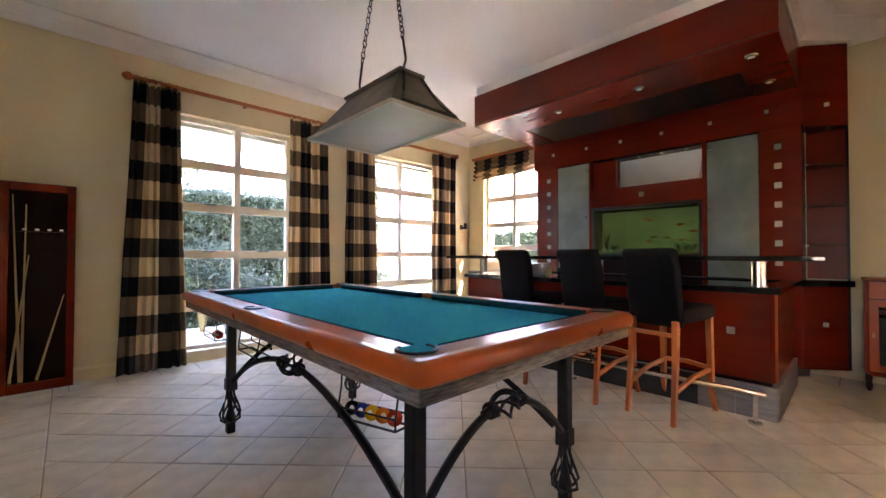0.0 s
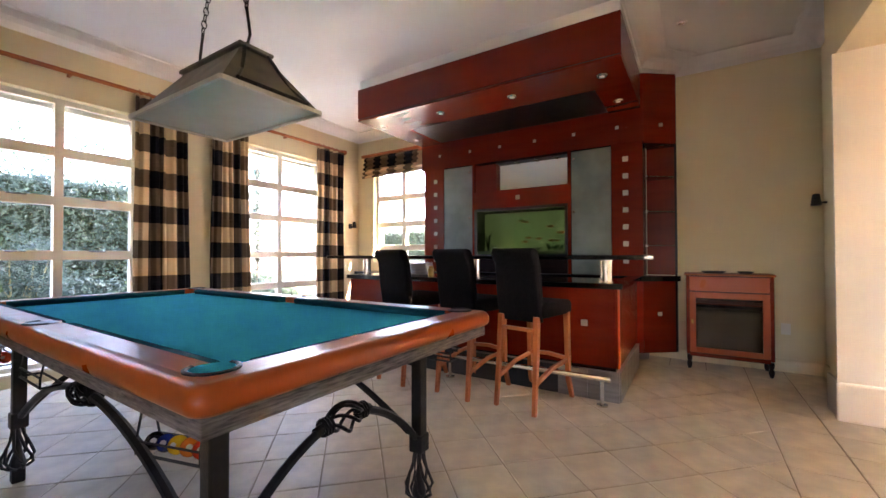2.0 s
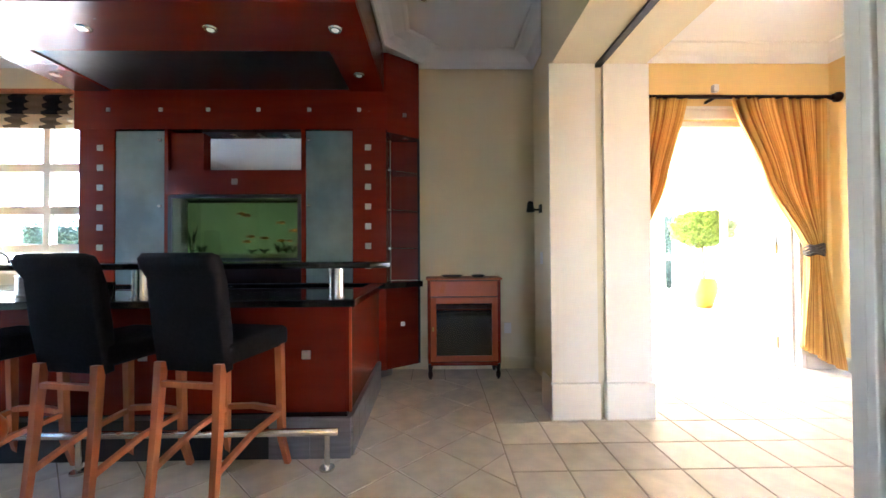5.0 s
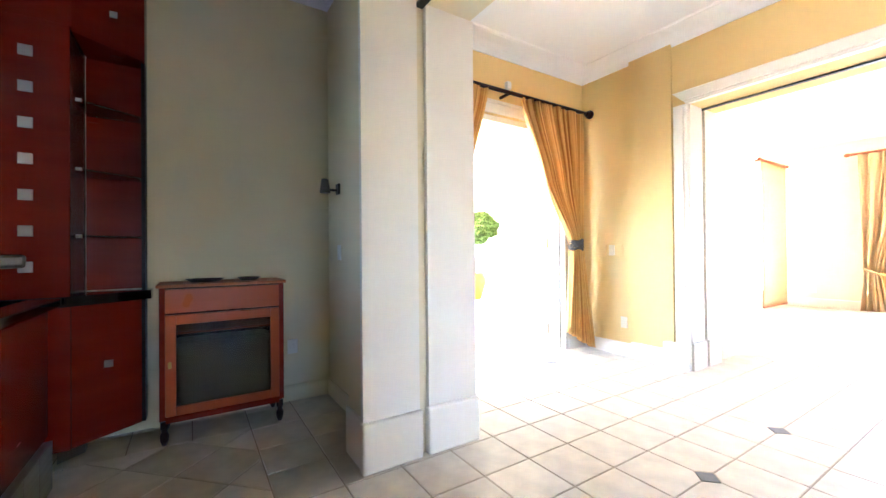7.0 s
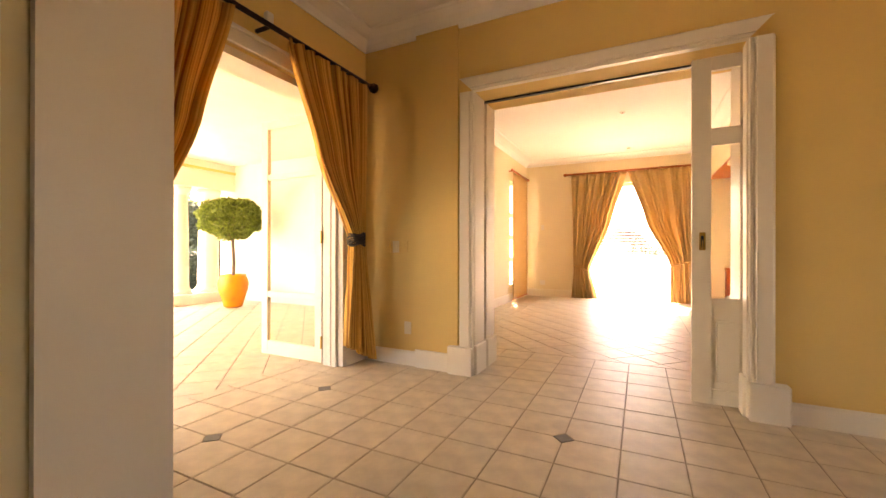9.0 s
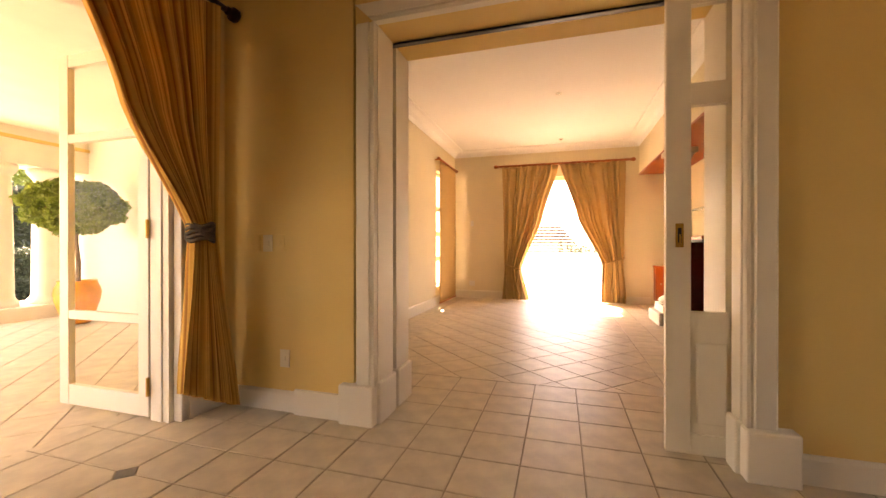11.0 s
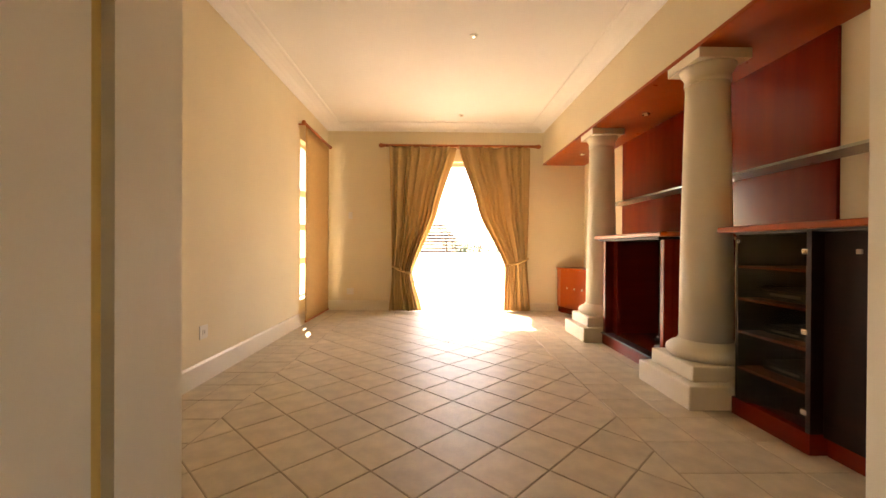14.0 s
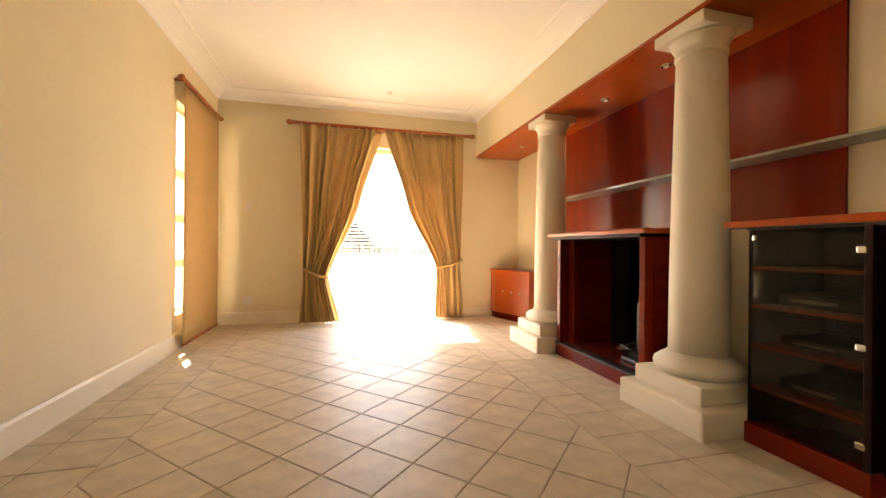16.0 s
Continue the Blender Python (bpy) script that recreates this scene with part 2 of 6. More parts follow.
M_LEAF = leafmat("bright green leaf", (0.14, 0.235, 0.035), (0.26, 0.36, 0.07))
M_HEDGE = leafmat("dark hedge leaf", (0.016, 0.032, 0.018), (0.045, 0.072, 0.040))
# leaf tone greyed and dulled to carry the shade north of the house
M_IVY = leafmat("glossy shaded ivy leaf", (0.035, 0.065, 0.045), (0.10, 0.15, 0.11))
M_SHRUB = leafmat("yellow-green shrub leaf", (0.06, 0.11, 0.02), (0.14, 0.20, 0.04))


# mesh helpers
def mesh_ob(name, bm, material, smooth=False):
    me = bpy.data.meshes.new(name)
    bm.normal_update()
    bm.to_mesh(me)
    bm.free()
    for m in (material if isinstance(material, (list, tuple)) else [material]):
        me.materials.append(m)
    if smooth:
        me.shade_smooth()
    return new(name, me)


def thing(name, label, category, at=(0, 0, 0), group=""):
    ob = new(name)
    ob.location = at
    ob.empty_display_size = 0.1
    return tagged(ob, label, category, group)


def root_at(ob):
    v = Vector((0, 0, 0))
    while ob:
        v += ob.location
        ob = ob.parent
    return v


def part(name, bm, material, parent, label="", smooth=False, kind=""):
    """One mesh made in world places, hung under a thing or part."""
    off = root_at(parent)
    bmesh.ops.translate(bm, verts=bm.verts, vec=-off)
    ob = mesh_ob(name, bm, material, smooth)
    ob.parent = parent
    return tagged(ob, label, "", "", kind)


def solo(name, bm, material, label, category, at=None, smooth=False, kind="", group=""):
    if at is not None:
        bmesh.ops.translate(bm, verts=bm.verts, vec=-Vector(at))
    ob = mesh_ob(name, bm, material, smooth)
    if at is not None:
        ob.location = at
    return tagged(ob, label, category, group, kind)


def box(x0, x1, y0, y1, z0, z1, bevel=0.0, bm=None):
    b = bmesh.new()
    bmesh.ops.create_cube(b, size=1)
    for v in b.verts:
        v.co = Vector((x0 + (v.co.x + 0.5) * (x1 - x0), y0 + (v.co.y + 0.5) * (y1 - y0), z0 + (v.co.z + 0.5) * (z1 - z0)))
    if bevel:
        bmesh.ops.bevel(b, geom=list(b.edges), offset=bevel, segments=2, affect="EDGES", profile=0.5)
    return merge(bm, b)


def merge(bm, other):
    if bm is None:
        return other
    tmp = bpy.data.meshes.new("tmp")
    other.to_mesh(tmp)
    other.free()
    bm.from_mesh(tmp)
    bpy.data.meshes.remove(tmp)
    return bm


def prism(poly, z0, z1, bm=None, bevel=0.0):
    b = bmesh.new()
    lo = [b.verts.new((x, y, z0)) for x, y in poly]
    hi = [b.verts.new((x, y, z1)) for x, y in poly]
    b.faces.new(lo[::-1])
    b.faces.new(hi)
    n = len(poly)
    for i in range(n):
        b.faces.new((lo[i], lo[(i + 1) % n], hi[(i + 1) % n], hi[i]))
    bmesh.ops.recalc_face_normals(b, faces=b.faces)
    if bevel:
        bmesh.ops.bevel(b, geom=list(b.edges), offset=bevel, segments=2, affect="EDGES", profile=0.5)
    return merge(bm, b)


def lathe(profile, cx, cy, n=28, bm=None):
    """Profile of (radius, z) turned about a vertical axis."""
    b = bmesh.new()
    rings = []
    for r, z in profile:
        rings.append([b.verts.new((cx + r * math.cos(2 * math.pi * i / n), cy + r * math.sin(2 * math.pi * i / n), z)) for i in range(n)])
    for a, c in zip(rings, rings[1:]):
        for i in range(n):
            b.faces.new((a[i], a[(i + 1) % n], c[(i + 1) % n], c[i]))
    b.faces.new(rings[0][::-1])
    b.faces.new(rings[-1])
    bmesh.ops.recalc_face_normals(b, faces=b.faces)
    return merge(bm, b)


def tube(points, r, n=8, bm=None, flat=1.0):
    """A bar along points; r a radius or one for each point."""
    b = bmesh.new()
    pts = [Vector(p) for p in points]
    rings = []
    for i, p in enumerate(pts):
        d = (pts[min(i + 1, len(pts) - 1)] - pts[max(i - 1, 0)]).normalized()
        ref = Vector((0, 0, 1)) if abs(d.z) < 0.95 else Vector((1, 0, 0))
        s = d.cross(ref).normalized()
        u = s.cross(d)
        rad = r[i] if isinstance(r, (list, tuple)) else r
        rings.append([b.verts.new(p + rad * (math.cos(2 * math.pi * k / n + math.pi / n) * s + flat * math.sin(2 * math.pi * k / n + math.pi / n) * u)) for k in range(n)])
    for a, c in zip(rings, rings[1:]):
        for i in range(n):
            b.faces.new((a[i], a[(i + 1) % n], c[(i + 1) % n], c[i]))
    b.faces.new(rings[0][::-1])
    b.faces.new(rings[-1])
    bmesh.ops.recalc_face_normals(b, faces=b.faces)
    return merge(bm, b)


def sweep(profile, path, bm=None, closed=False):
    """Moulding: profile of (out, up) carried along a level path; out is to the left of the way."""
    b = bmesh.new()
    pts = [Vector(p) for p in path]
    rings = []
    m = len(pts)
    for i, p in enumerate(pts):
        a = (p - pts[i - 1]).normalized() if (i or closed) else None
        c = (pts[(i + 1) % m] - p).normalized() if (i < m - 1 or closed) else None
        a, c = a or c, c or a
        na, nc = Vector((-a.y, a.x, 0)), Vector((-c.y, c.x, 0))
        mit = (na + nc) / max(0.2, 1 + na.dot(nc))
        rings.append([b.verts.new(p + mit * o + Vector((0, 0, h))) for o, h in profile])
    pairs = list(zip(rings, rings[1:])) + ([(rings[-1], rings[0])] if closed else [])
    k = len(profile)
    for a, c in pairs:
        for i in range(k):
            b.faces.new((a[i], a[(i + 1) % k], c[(i + 1) % k], c[i]))
    if not closed:
        b.faces.new(rings[0])
        b.faces.new(rings[-1][::-1])
    bmesh.ops.recalc_face_normals(b, faces=b.faces)
    return merge(bm, b)


def wall(name, axis, at, thick, u0, u1, z0, z1, holes, material, label):
    """A wall with openings. axis 'x': the wall stands at x = at and runs along y. holes: (u0, u1, z0, z1)."""
    us = sorted({u0, u1, *[h[0] for h in holes], *[h[1] for h in holes]})
    zs = sorted({z0, z1, *[h[2] for h in holes], *[h[3] for h in holes]})
    b = bmesh.new()
    made = {}

    def vert(u, w, z):
        key = (round(u, 4), round(w, 4), round(z, 4))
        if key not in made:
            made[key] = b.verts.new((at + w, u, z) if axis == "x" else (u, at + w, z))
        return made[key]

    def solid(i, j):
        if not (0 <= i < len(us) - 1 and 0 <= j < len(zs) - 1):
            return False
        um, zm = (us[i] + us[i + 1]) / 2, (zs[j] + zs[j + 1]) / 2
        return not any(h[0] < um < h[1] and h[2] < zm < h[3] for h in holes)

    for i in range(len(us) - 1):
        for j in range(len(zs) - 1):
            if not solid(i, j):
                continue
            a, c, d, e = us[i], us[i + 1], zs[j], zs[j + 1]
            for w in (0, thick):
                b.faces.new([vert(a, w, d), vert(c, w, d), vert(c, w, e), vert(a, w, e)])
            for ok, q in ((solid(i - 1, j), ((a, d), (a, e))), (solid(i + 1, j), ((c, d), (c, e))), (solid(i, j - 1), ((a, d), (c, d))), (solid(i, j + 1), ((a, e), (c, e)))):
                if not ok:
                    (p, r), (s, t) = q
                    b.faces.new([vert(p, 0, r), vert(s, 0, t), vert(s, thick, t), vert(p, thick, r)])
    bmesh.ops.recalc_face_normals(b, faces=b.faces)
    return solo(name, b, material, label, "wall", kind="structure")


# the large structure: room A (billiards and bar), lobby B, lounge C
AX, AY, CE = 5.42, 4.86, 3.24
BX, BY = 5.28, -4.26
CX, CY = 5.25, -10.62
W1 = (0.89, 2.14, 0.10, 2.66)
W2 = (3.15, 4.66, 0.42, 2.66)
W3 = (3.30, 4.50, 1.02, 2.60)
wall("wall_billiard_north", "y", AY, 0.28, -2.5, AX + 0.28, 0, CE + 0.1, [W1, W2], M_WALLA, "pale cream painted plaster wall with two tall white windows")
wall("wall_billiard_east", "x", AX, 0.28, -1.22, AY, 0, CE + 0.1, [W3], M_WALLA, "pale cream painted plaster wall behind the bar")
# unseen opening added in the west wall to let in fill daylight
wall("wall_billiard_west", "x", -2.5, -0.2, -1.72, AY, 0, CE + 0.1, [(-0.85, -0.4, 1.1, 2.0)], M_WALLA, "plain cream plaster wall with an unseen opening added for light")
wall("wall_lobby_billiard", "y", -1.72, 0.50, -2.5, AX + 0.28, 0, CE + 0.1, [(2.04, 4.15, -1, 2.57)], M_WALLA, "thick cream plaster wall with a wide square opening")
wall("wall_lobby_east", "x", BX, 0.34, BY, -1.72, 0, CE + 0.1, [(-3.93, -2.04, -1, 2.56)], M_WALLB, "butter yellow plaster wall with french door opening")
LY = BY - 0.5
wall("wall_lobby_lounge", "y", LY, 0.5, -2.5, BX + 0.34, 0, CE + 0.1, [(2.07, 4.09, -1, 2.53)], M_WALLB, "thick butter yellow plaster wall with a wide opening to the lounge")
# opening added out of view to brighten the lobby
wall("wall_lobby_west", "x", -2.5, -0.2, BY, -1.72, 0, CE + 0.1, [(-3.5, -2.5, 0.9, 2.4)], M_WALLB, "plain butter yellow plaster wall with an unseen opening added for light")
wall("wall_lounge_east", "x", CX, 0.28, CY, LY, 0, CE + 0.1, [(-10.30, -9.22, 0.35, 2.62)], M_WALLC, "cream plaster wall with a blinded window")
wall("wall_lounge_south", "y", CY, -0.28, 0.4, CX + 0.28, 0, CE + 0.1, [(2.05, 3.85, -1, 2.62)], M_WALLC, "cream plaster wall with garden door opening")
wall("wall_lounge_west", "x", 0.72, -0.2, CY, LY, 0, CE + 0.1, [], M_WALLC, "cream plaster wall behind the fireplace unit")
solo("ceiling", box(-2.8, 5.75, -10.95, 5.2, CE, CE + 0.1), M_CEIL, "white painted plaster ceiling", "ceiling", kind="structure")
# unseen slab; its east edge is set to cut the sun through window_4
solo("roof_over", box(-3.2, 6.08, -11.2, 5.5, CE + 0.12, CE + 0.3), M_OUT, "unseen flat roof slab that also trims the sun", "roof", kind="structure")
# block added out of view so its shadow falls on the north garden
solo("shade_block", box(-3.2, 5.7, 0.5, 5.5, CE + 0.304, CE + 3.6), M_OUT, "unseen white block added above the billiard room to shade the garden", "wall", kind="structure")
solo("subfloor", box(-2.8, 5.78, -10.9, 5.14, -0.2, -0.062), M_GROUT, "tan grout bed under the floor tiles", "floor", kind="structure")

CORN = [(0.0, 0.0), (0.0, -0.10), (0.012, -0.10), (0.02, -0.085), (0.05, -0.05), (0.10, -0.022), (0.14, -0.014), (0.20, -0.008), (0.22, -0.013), (0.24, -0.013), (0.25, 0.0)]
for nm, pts in (("cornice_billiard", [(-2.5, -1.22), (AX, -1.22), (AX, AY), (-2.5, AY)]), ("cornice_lobby", [(-2.5, BY), (BX, BY), (BX, -1.72), (-2.5, -1.72)]), ("cornice_lounge", [(1.46, LY), (1.46, CY), (CX, CY), (CX, LY), (1.46, LY)])):
    solo(nm, sweep(CORN, [(x, y, CE) for x, y in pts]), M_CEIL, "white moulded plaster cornice", "cornice", kind="structure", smooth=False)
b = box(4.15, 4.39, -1.22, -1.03, 0, CE - 0.0)
box(1.74, 2.04, -1.22, -1.03, 0, CE - 0.0, 0, b)
box(2.04, 4.15, -1.22, -1.03, 2.57, CE - 0.0, 0, b)
solo("portal_billiard", b, M_WALLA, "cream plaster portal standing proud of the wall", "portal", kind="structure")
BASE = [(0.0, 0.0), (0.016, 0.0), (0.016, 0.125), (0.008, 0.14), (0.0, 0.14)]


# floor tiles
TP, GR = 0.312, 0.0065
PITCH = {"a": 0.325, "b": 0.312, "c": 0.3155}


def clip(poly, keep):
    out = []
    for i in range(len(poly)):
        a, b = poly[i - 1], poly[i]
        da, db = keep(a), keep(b)
        if (da >= 0) != (db >= 0):
            t = da / (da - db)
            out.append((a[0] + (b[0] - a[0]) * t, a[1] + (b[1] - a[1]) * t))
        if db >= 0:
            out.append(b)
    return out


def clip_rect(poly, r):
    for f in (lambda p: p[0] - r[0], lambda p: r[1] - p[0], lambda p: p[1] - r[2], lambda p: r[3] - p[1]):
        if poly:
            poly = clip(poly, f)
    return poly


def tile_mesh(poly, name, bm=None):
    """A thin tile with a softly sunk rim."""
    own = bm is None
    bm = bm or bmesh.new()
    cx, cy = sum(p[0] for p in poly) / len(poly), sum(p[1] for p in poly) / len(poly)
    rings = []
    for k, z in ((0.978, 0.0), (1.0, -0.0025), (1.0, -0.011)):
        rings.append([bm.verts.new((cx + (x - cx) * k, cy + (y - cy) * k, z)) for x, y in poly])
    bm.faces.new(rings[0])
    n = len(poly)
    for a, b in zip(rings, rings[1:]):
        for i in range(n):
            bm.faces.new((a[i], b[i], b[(i + 1) % n], a[(i + 1) % n]))
    if own:
        me = bpy.data.meshes.new(name)
        bm.to_mesh(me)
        bm.free()
        me.materials.append(M_TILE)
        return me


def tile_cells(rect, angle, origin, TP=TP):
    """Tile outlines of a grid turned by angle that fall in the rectangle."""
    ca, sa = math.cos(angle), math.sin(angle)
    h = (TP - GR) / 2
    far = int(14 / TP)
    for i in range(-far, far):
        for j in range(-far, far):
            u, v = (i + 0.5) * TP, (j + 0.5) * TP
            x, y = origin[0] + ca * u - sa * v, origin[1] + sa * u + ca * v
            if not (rect[0] - 0.25 < x < rect[1] + 0.25 and rect[2] - 0.25 < y < rect[3] + 0.25):
                continue
            full = [(x + ca * a - sa * b, y + sa * a + ca * b) for a, b in ((-h, -h), (h, -h), (h, h), (-h, h))]
            g = GR / 2
            cut = clip_rect(full, (rect[0] + g, rect[1] - g, rect[2] + g, rect[3] - g))
            if len(cut) >= 3:
                area = abs(sum(cut[k - 1][0] * cut[k][1] - cut[k][0] * cut[k - 1][1] for k in range(len(cut)))) / 2
                if area > 0.0006:
                    yield (x, y), full, cut, area > 0.999 * (TP - GR) ** 2, (i, j)


def lay(floor, rects, near, inserts=(), TP=TP):
    """Lays the tiles of one floor: those near the walk as pieces, the rest joined."""
    done = {}
    todo = []
    for rect, angle, origin in rects:
        for c, full, cut, whole, ij in tile_cells(rect, angle, origin, TP):
            for ix, iy in inserts:
                if angle == 0 and abs(c[0] - ix) < TP and abs(c[1] - iy) < TP:
                    cut = chamfer(cut, ix, iy, 0.068)
                    whole = False
            todo.append((math.dist(c, near), c, cut, whole, angle))
    todo.sort(key=lambda r: r[0])
    rest = bmesh.new()
    k = 0
    for n, (dist, c, cut, whole, angle) in enumerate(todo):
        if n >= 296:
            tile_mesh(cut, "tile", rest)
            continue
        if whole:
            key = round(angle, 3)
            if key not in done:
                done[key] = tile_mesh([(x - c[0], y - c[1]) for x, y in cut], "tile")
            ob = new("tile", done[key])
            ob.location = (c[0], c[1], 0)
        else:
            ob = new("tile", tile_mesh(cut, "tile"))
        ob.parent = floor
    if len(todo) > 296:
        ob = mesh_ob("tiles_beyond", rest, M_TILE)
        ob.parent = floor
        tagged(ob, kind="stuff")
    for ix, iy in inserts:
        s = 0.060
        me = tile_mesh([(ix - s, iy), (ix, iy - s), (ix + s, iy), (ix, iy + s)], "inset_tile")
        me.materials.clear()
        me.materials.append(M_SLATE)
        new("inset_tile", me).parent = floor


def chamfer(poly, ix, iy, d):
    """Cuts the corner of a tile that meets an inset at (ix, iy)."""
    cx, cy = sum(p[0] for p in poly) / len(poly), sum(p[1] for p in poly) / len(poly)
    sx, sy = (1 if cx > ix else -1), (1 if cy > iy else -1)
    return clip(poly, lambda p: (p[0] - ix) * sx + (p[1] - iy) * sy - d)


YA, YC = -3.40 + 9 * TP, -3.40 - 6 * TP
floors = {}
for nm, r in (("floor_billiard", (-2.5, AX, YA, AY)), ("floor_lobby", (-2.5, BX + 0.5, YC, YA)), ("floor_lounge", (0.6, CX, CY - 0.2, YC))):
    floors[nm] = solo(nm, box(r[0], r[1], r[2], r[3], -0.06, -0.0045), M_GROUT, "beige glazed ceramic tile floor with tan joints", "floor", kind="structure")


def lay_floors():
    q = radians(45)
    lay(floors["floor_billiard"], [((0.0, 5.06, YA, 4.55), q, (3.036, 0.04)), ((-2.5, 0.0, YA, AY), 0, (0, YA)), ((0.0, AX, 4.55, AY), 0, (0.1, 4.55)), ((5.06, AX, YA, 4.55), 0, (5.06, YA))], (2.0, 0.6), (), PITCH["a"])
    ins = [(3.148 + 6 * i * TP, -3.40 + 3 * j * TP) for i in (-1, 0, 1) for j in (0, 1, 2)]
    lay(floors["floor_lobby"], [((-0.8, BX + 0.5, YC, YA), 0, (3.148, -3.40))], (3.2, -2.6), ins)
    lay(floors["floor_lounge"], [((2.14, 4.735, CY + 0.47, YC), q, (3.442, -6.288)), ((4.735, CX, CY, YC), 0, (4.735, YC)), ((0.72, 2.14, CY, YC), 0, (2.14, YC)), ((2.14, 4.735, CY - 0.2, CY + 0.47), 0, (2.14, CY + 0.47))], (3.2, -7.0), (), PITCH["c"])
    t = solo("terrace_paving", box(BX + 0.5, 14, -8.0, 3.5, -0.2, -0.02), M_GROUT, "sunlit beige tiled terrace", "terrace", kind="structure")
    b = bmesh.new()
    for c, full, cut, whole, ij in tile_cells((BX + 0.5, 14, -8.0, 3.5), q, (6.2, -3.4)):
        tile_mesh(cut, "tile", b)
    ob = mesh_ob("terrace_tiles", b, M_TILE)
    ob.location.z = -0.012
    ob.parent = t
    tagged(ob, kind="stuff")


# skirtings and door casings
def skirt(nm, pts, h=0.14, material=M_TRIM):
    prof = [(0.0, 0.0), (0.018, 0.0), (0.018, h - 0.02), (0.010, h), (0.0, h)]
    solo(nm, sweep(prof, [(x, y, 0) for x, y in pts]), material, "painted skirting board", "skirting board", kind="structure")


skirt("baseboard_lounge", [(3.95, CY), (CX, CY), (CX, LY), (4.2, LY)], 0.175)
skirt("baseboard_lounge_south", [(1.25, CY), (1.98, CY)])
skirt("baseboard_lobby_east", [(4.66, BY), (BX, BY), (BX, -3.96)])
skirt("baseboard_lobby_corner", [(BX, -1.96), (BX, -1.72), (4.2, -1.72)])
skirt("baseboard_lobby_south", [(-2.5, BY), (1.88, BY)])
skirt("baseboard_billiard", [(4.39, -1.22), (AX, -1.22), (AX, -0.05)], 0.12, M_WALLA)
skirt("baseboard_billiard_north", [(AX, 4.6), (AX, AY), (4.7, AY)], 0.12, M_WALLA)
skirt("baseboard_billiard_north_long", [(0.9, AY), (0.3, AY), (-2.5, AY)], 0.12, M_WALLA)


def casing(nm, xj, sx, y0, y1, top, label, lobby_side=-1):
    """The lining of one side of a wide opening: two flat pilasters with a slot between and a plinth block each."""
    ym = (y0 + y1) / 2
    b = box(min(xj, xj - sx * 0.03), max(xj, xj - sx * 0.03), y0 + 0.0, ym - 0.03, 0, top)
    box(min(xj, xj - sx * 0.03), max(xj, xj - sx * 0.03), ym + 0.03, y1, 0, top, 0, b)
    for a, c in ((y0 - 0.012, ym - 0.03 + 0.012), (ym + 0.018, y1 + 0.012)):
        box(min(xj + sx * 0.0, xj - sx * 0.055), max(xj, xj - sx * 0.055), a, c, 0, 0.265, 0.012, b)
    return solo(nm, b, M_TRIM, label, "door lining", kind="structure")


solo("plinth_portal", box(4.13, 4.405, -1.2, -1.012, 0, 0.265, 0.008), M_TRIM, "cream painted plinth of the portal", "plinth", kind="structure")
casing("trim_opening_east", 4.15, 1, -1.74, -1.01, 2.57, "cream painted double pilaster lining with plinth blocks")
casing("trim_opening_west", 2.04, -1, -1.74, -1.01, 2.57, "cream painted double pilaster lining with plinth blocks")
casing("trim_lounge_east", 4.09, 1, LY - 0.02, BY + 0.005, 2.53, "white painted lining with plinth blocks")
b = box(2.05, 4.17, -1.40, -1.35, 2.555, 2.569)
solo("track_billiard", b, M_BLACK, "dark sliding door track in the lintel", "door track", kind="structure")
b = box(2.02, 4.10, -4.53, -4.49, 2.515, 2.529)
solo("track_lounge", b, M_BLACK, "dark sliding door track in the lintel", "door track", kind="structure")
# moulded architrave round the lounge opening
b = bmesh.new()
APRO = [(0.0, 0.0), (0.0, 0.05), (0.012, 0.052), (0.018, 0.044), (0.03, 0.044), (0.036, 0.056), (0.042, 0.05), (0.12, 0.05), (0.135, 0.03), (0.145, 0.0)]


def frame_strip(bm, x, z0, z1, s):
    """An upright moulding; s is the way outwards."""
    v = [[bm.verts.new((x + s * a, BY + o, z)) for a, o in APRO] for z in (z0, z1 + 0.0)]
    for lo, hi in zip(v, v[1:]):
        for i in range(len(lo) - 1):
            bm.faces.new((lo[i], lo[i + 1], hi[i + 1], hi[i]))


b.free()
arc = tagged(new("architrave_lounge"), "white moulded architrave with plinth blocks", "architrave", "", "structure")
for x, s_ in ((4.065, 1), (2.09, -1)):
    b = bmesh.new()
    frame_strip(b, x, 0.25, 2.53, s_)
    part("architrave_leg", b, M_TRIM, arc)
b = bmesh.new()
v = [[b.verts.new((x + s * a, BY + o, 2.53 + a)) for a, o in APRO] for x, s in ((4.07, 1), (2.09, -1))]
for i in range(len(APRO) - 1):
    b.faces.new((v[0][i], v[0][i + 1], v[1][i + 1], v[1][i]))
bmesh.ops.recalc_face_normals(b, faces=b.faces)
part("architrave_head", b, M_TRIM, arc)
part("plinth_block", box(4.062, 4.30, BY - 0.01, BY + 0.085, 0, 0.25, 0.01), M_TRIM, arc)
part("plinth_block", box(1.88, 2.10, BY - 0.01, BY + 0.085, 0, 0.25, 0.01), M_TRIM, arc)
part("plinth_board", box(4.30, 4.66, BY - 0.01, BY + 0.05, 0, 0.17, 0.008), M_TRIM, arc)
solo("pilaster_lobby", box(4.22, 4.66, BY - 0.01, BY + 0.028, 0, CE - 0.02), M_WALLB, "shallow butter yellow wall pilaster", "pilaster", kind="structure")

# fluted casing on the near portal face
arp = tagged(new("architrave_portal"), "cream painted fluted casing of the portal", "architrave", "", "structure")
x = 2.035
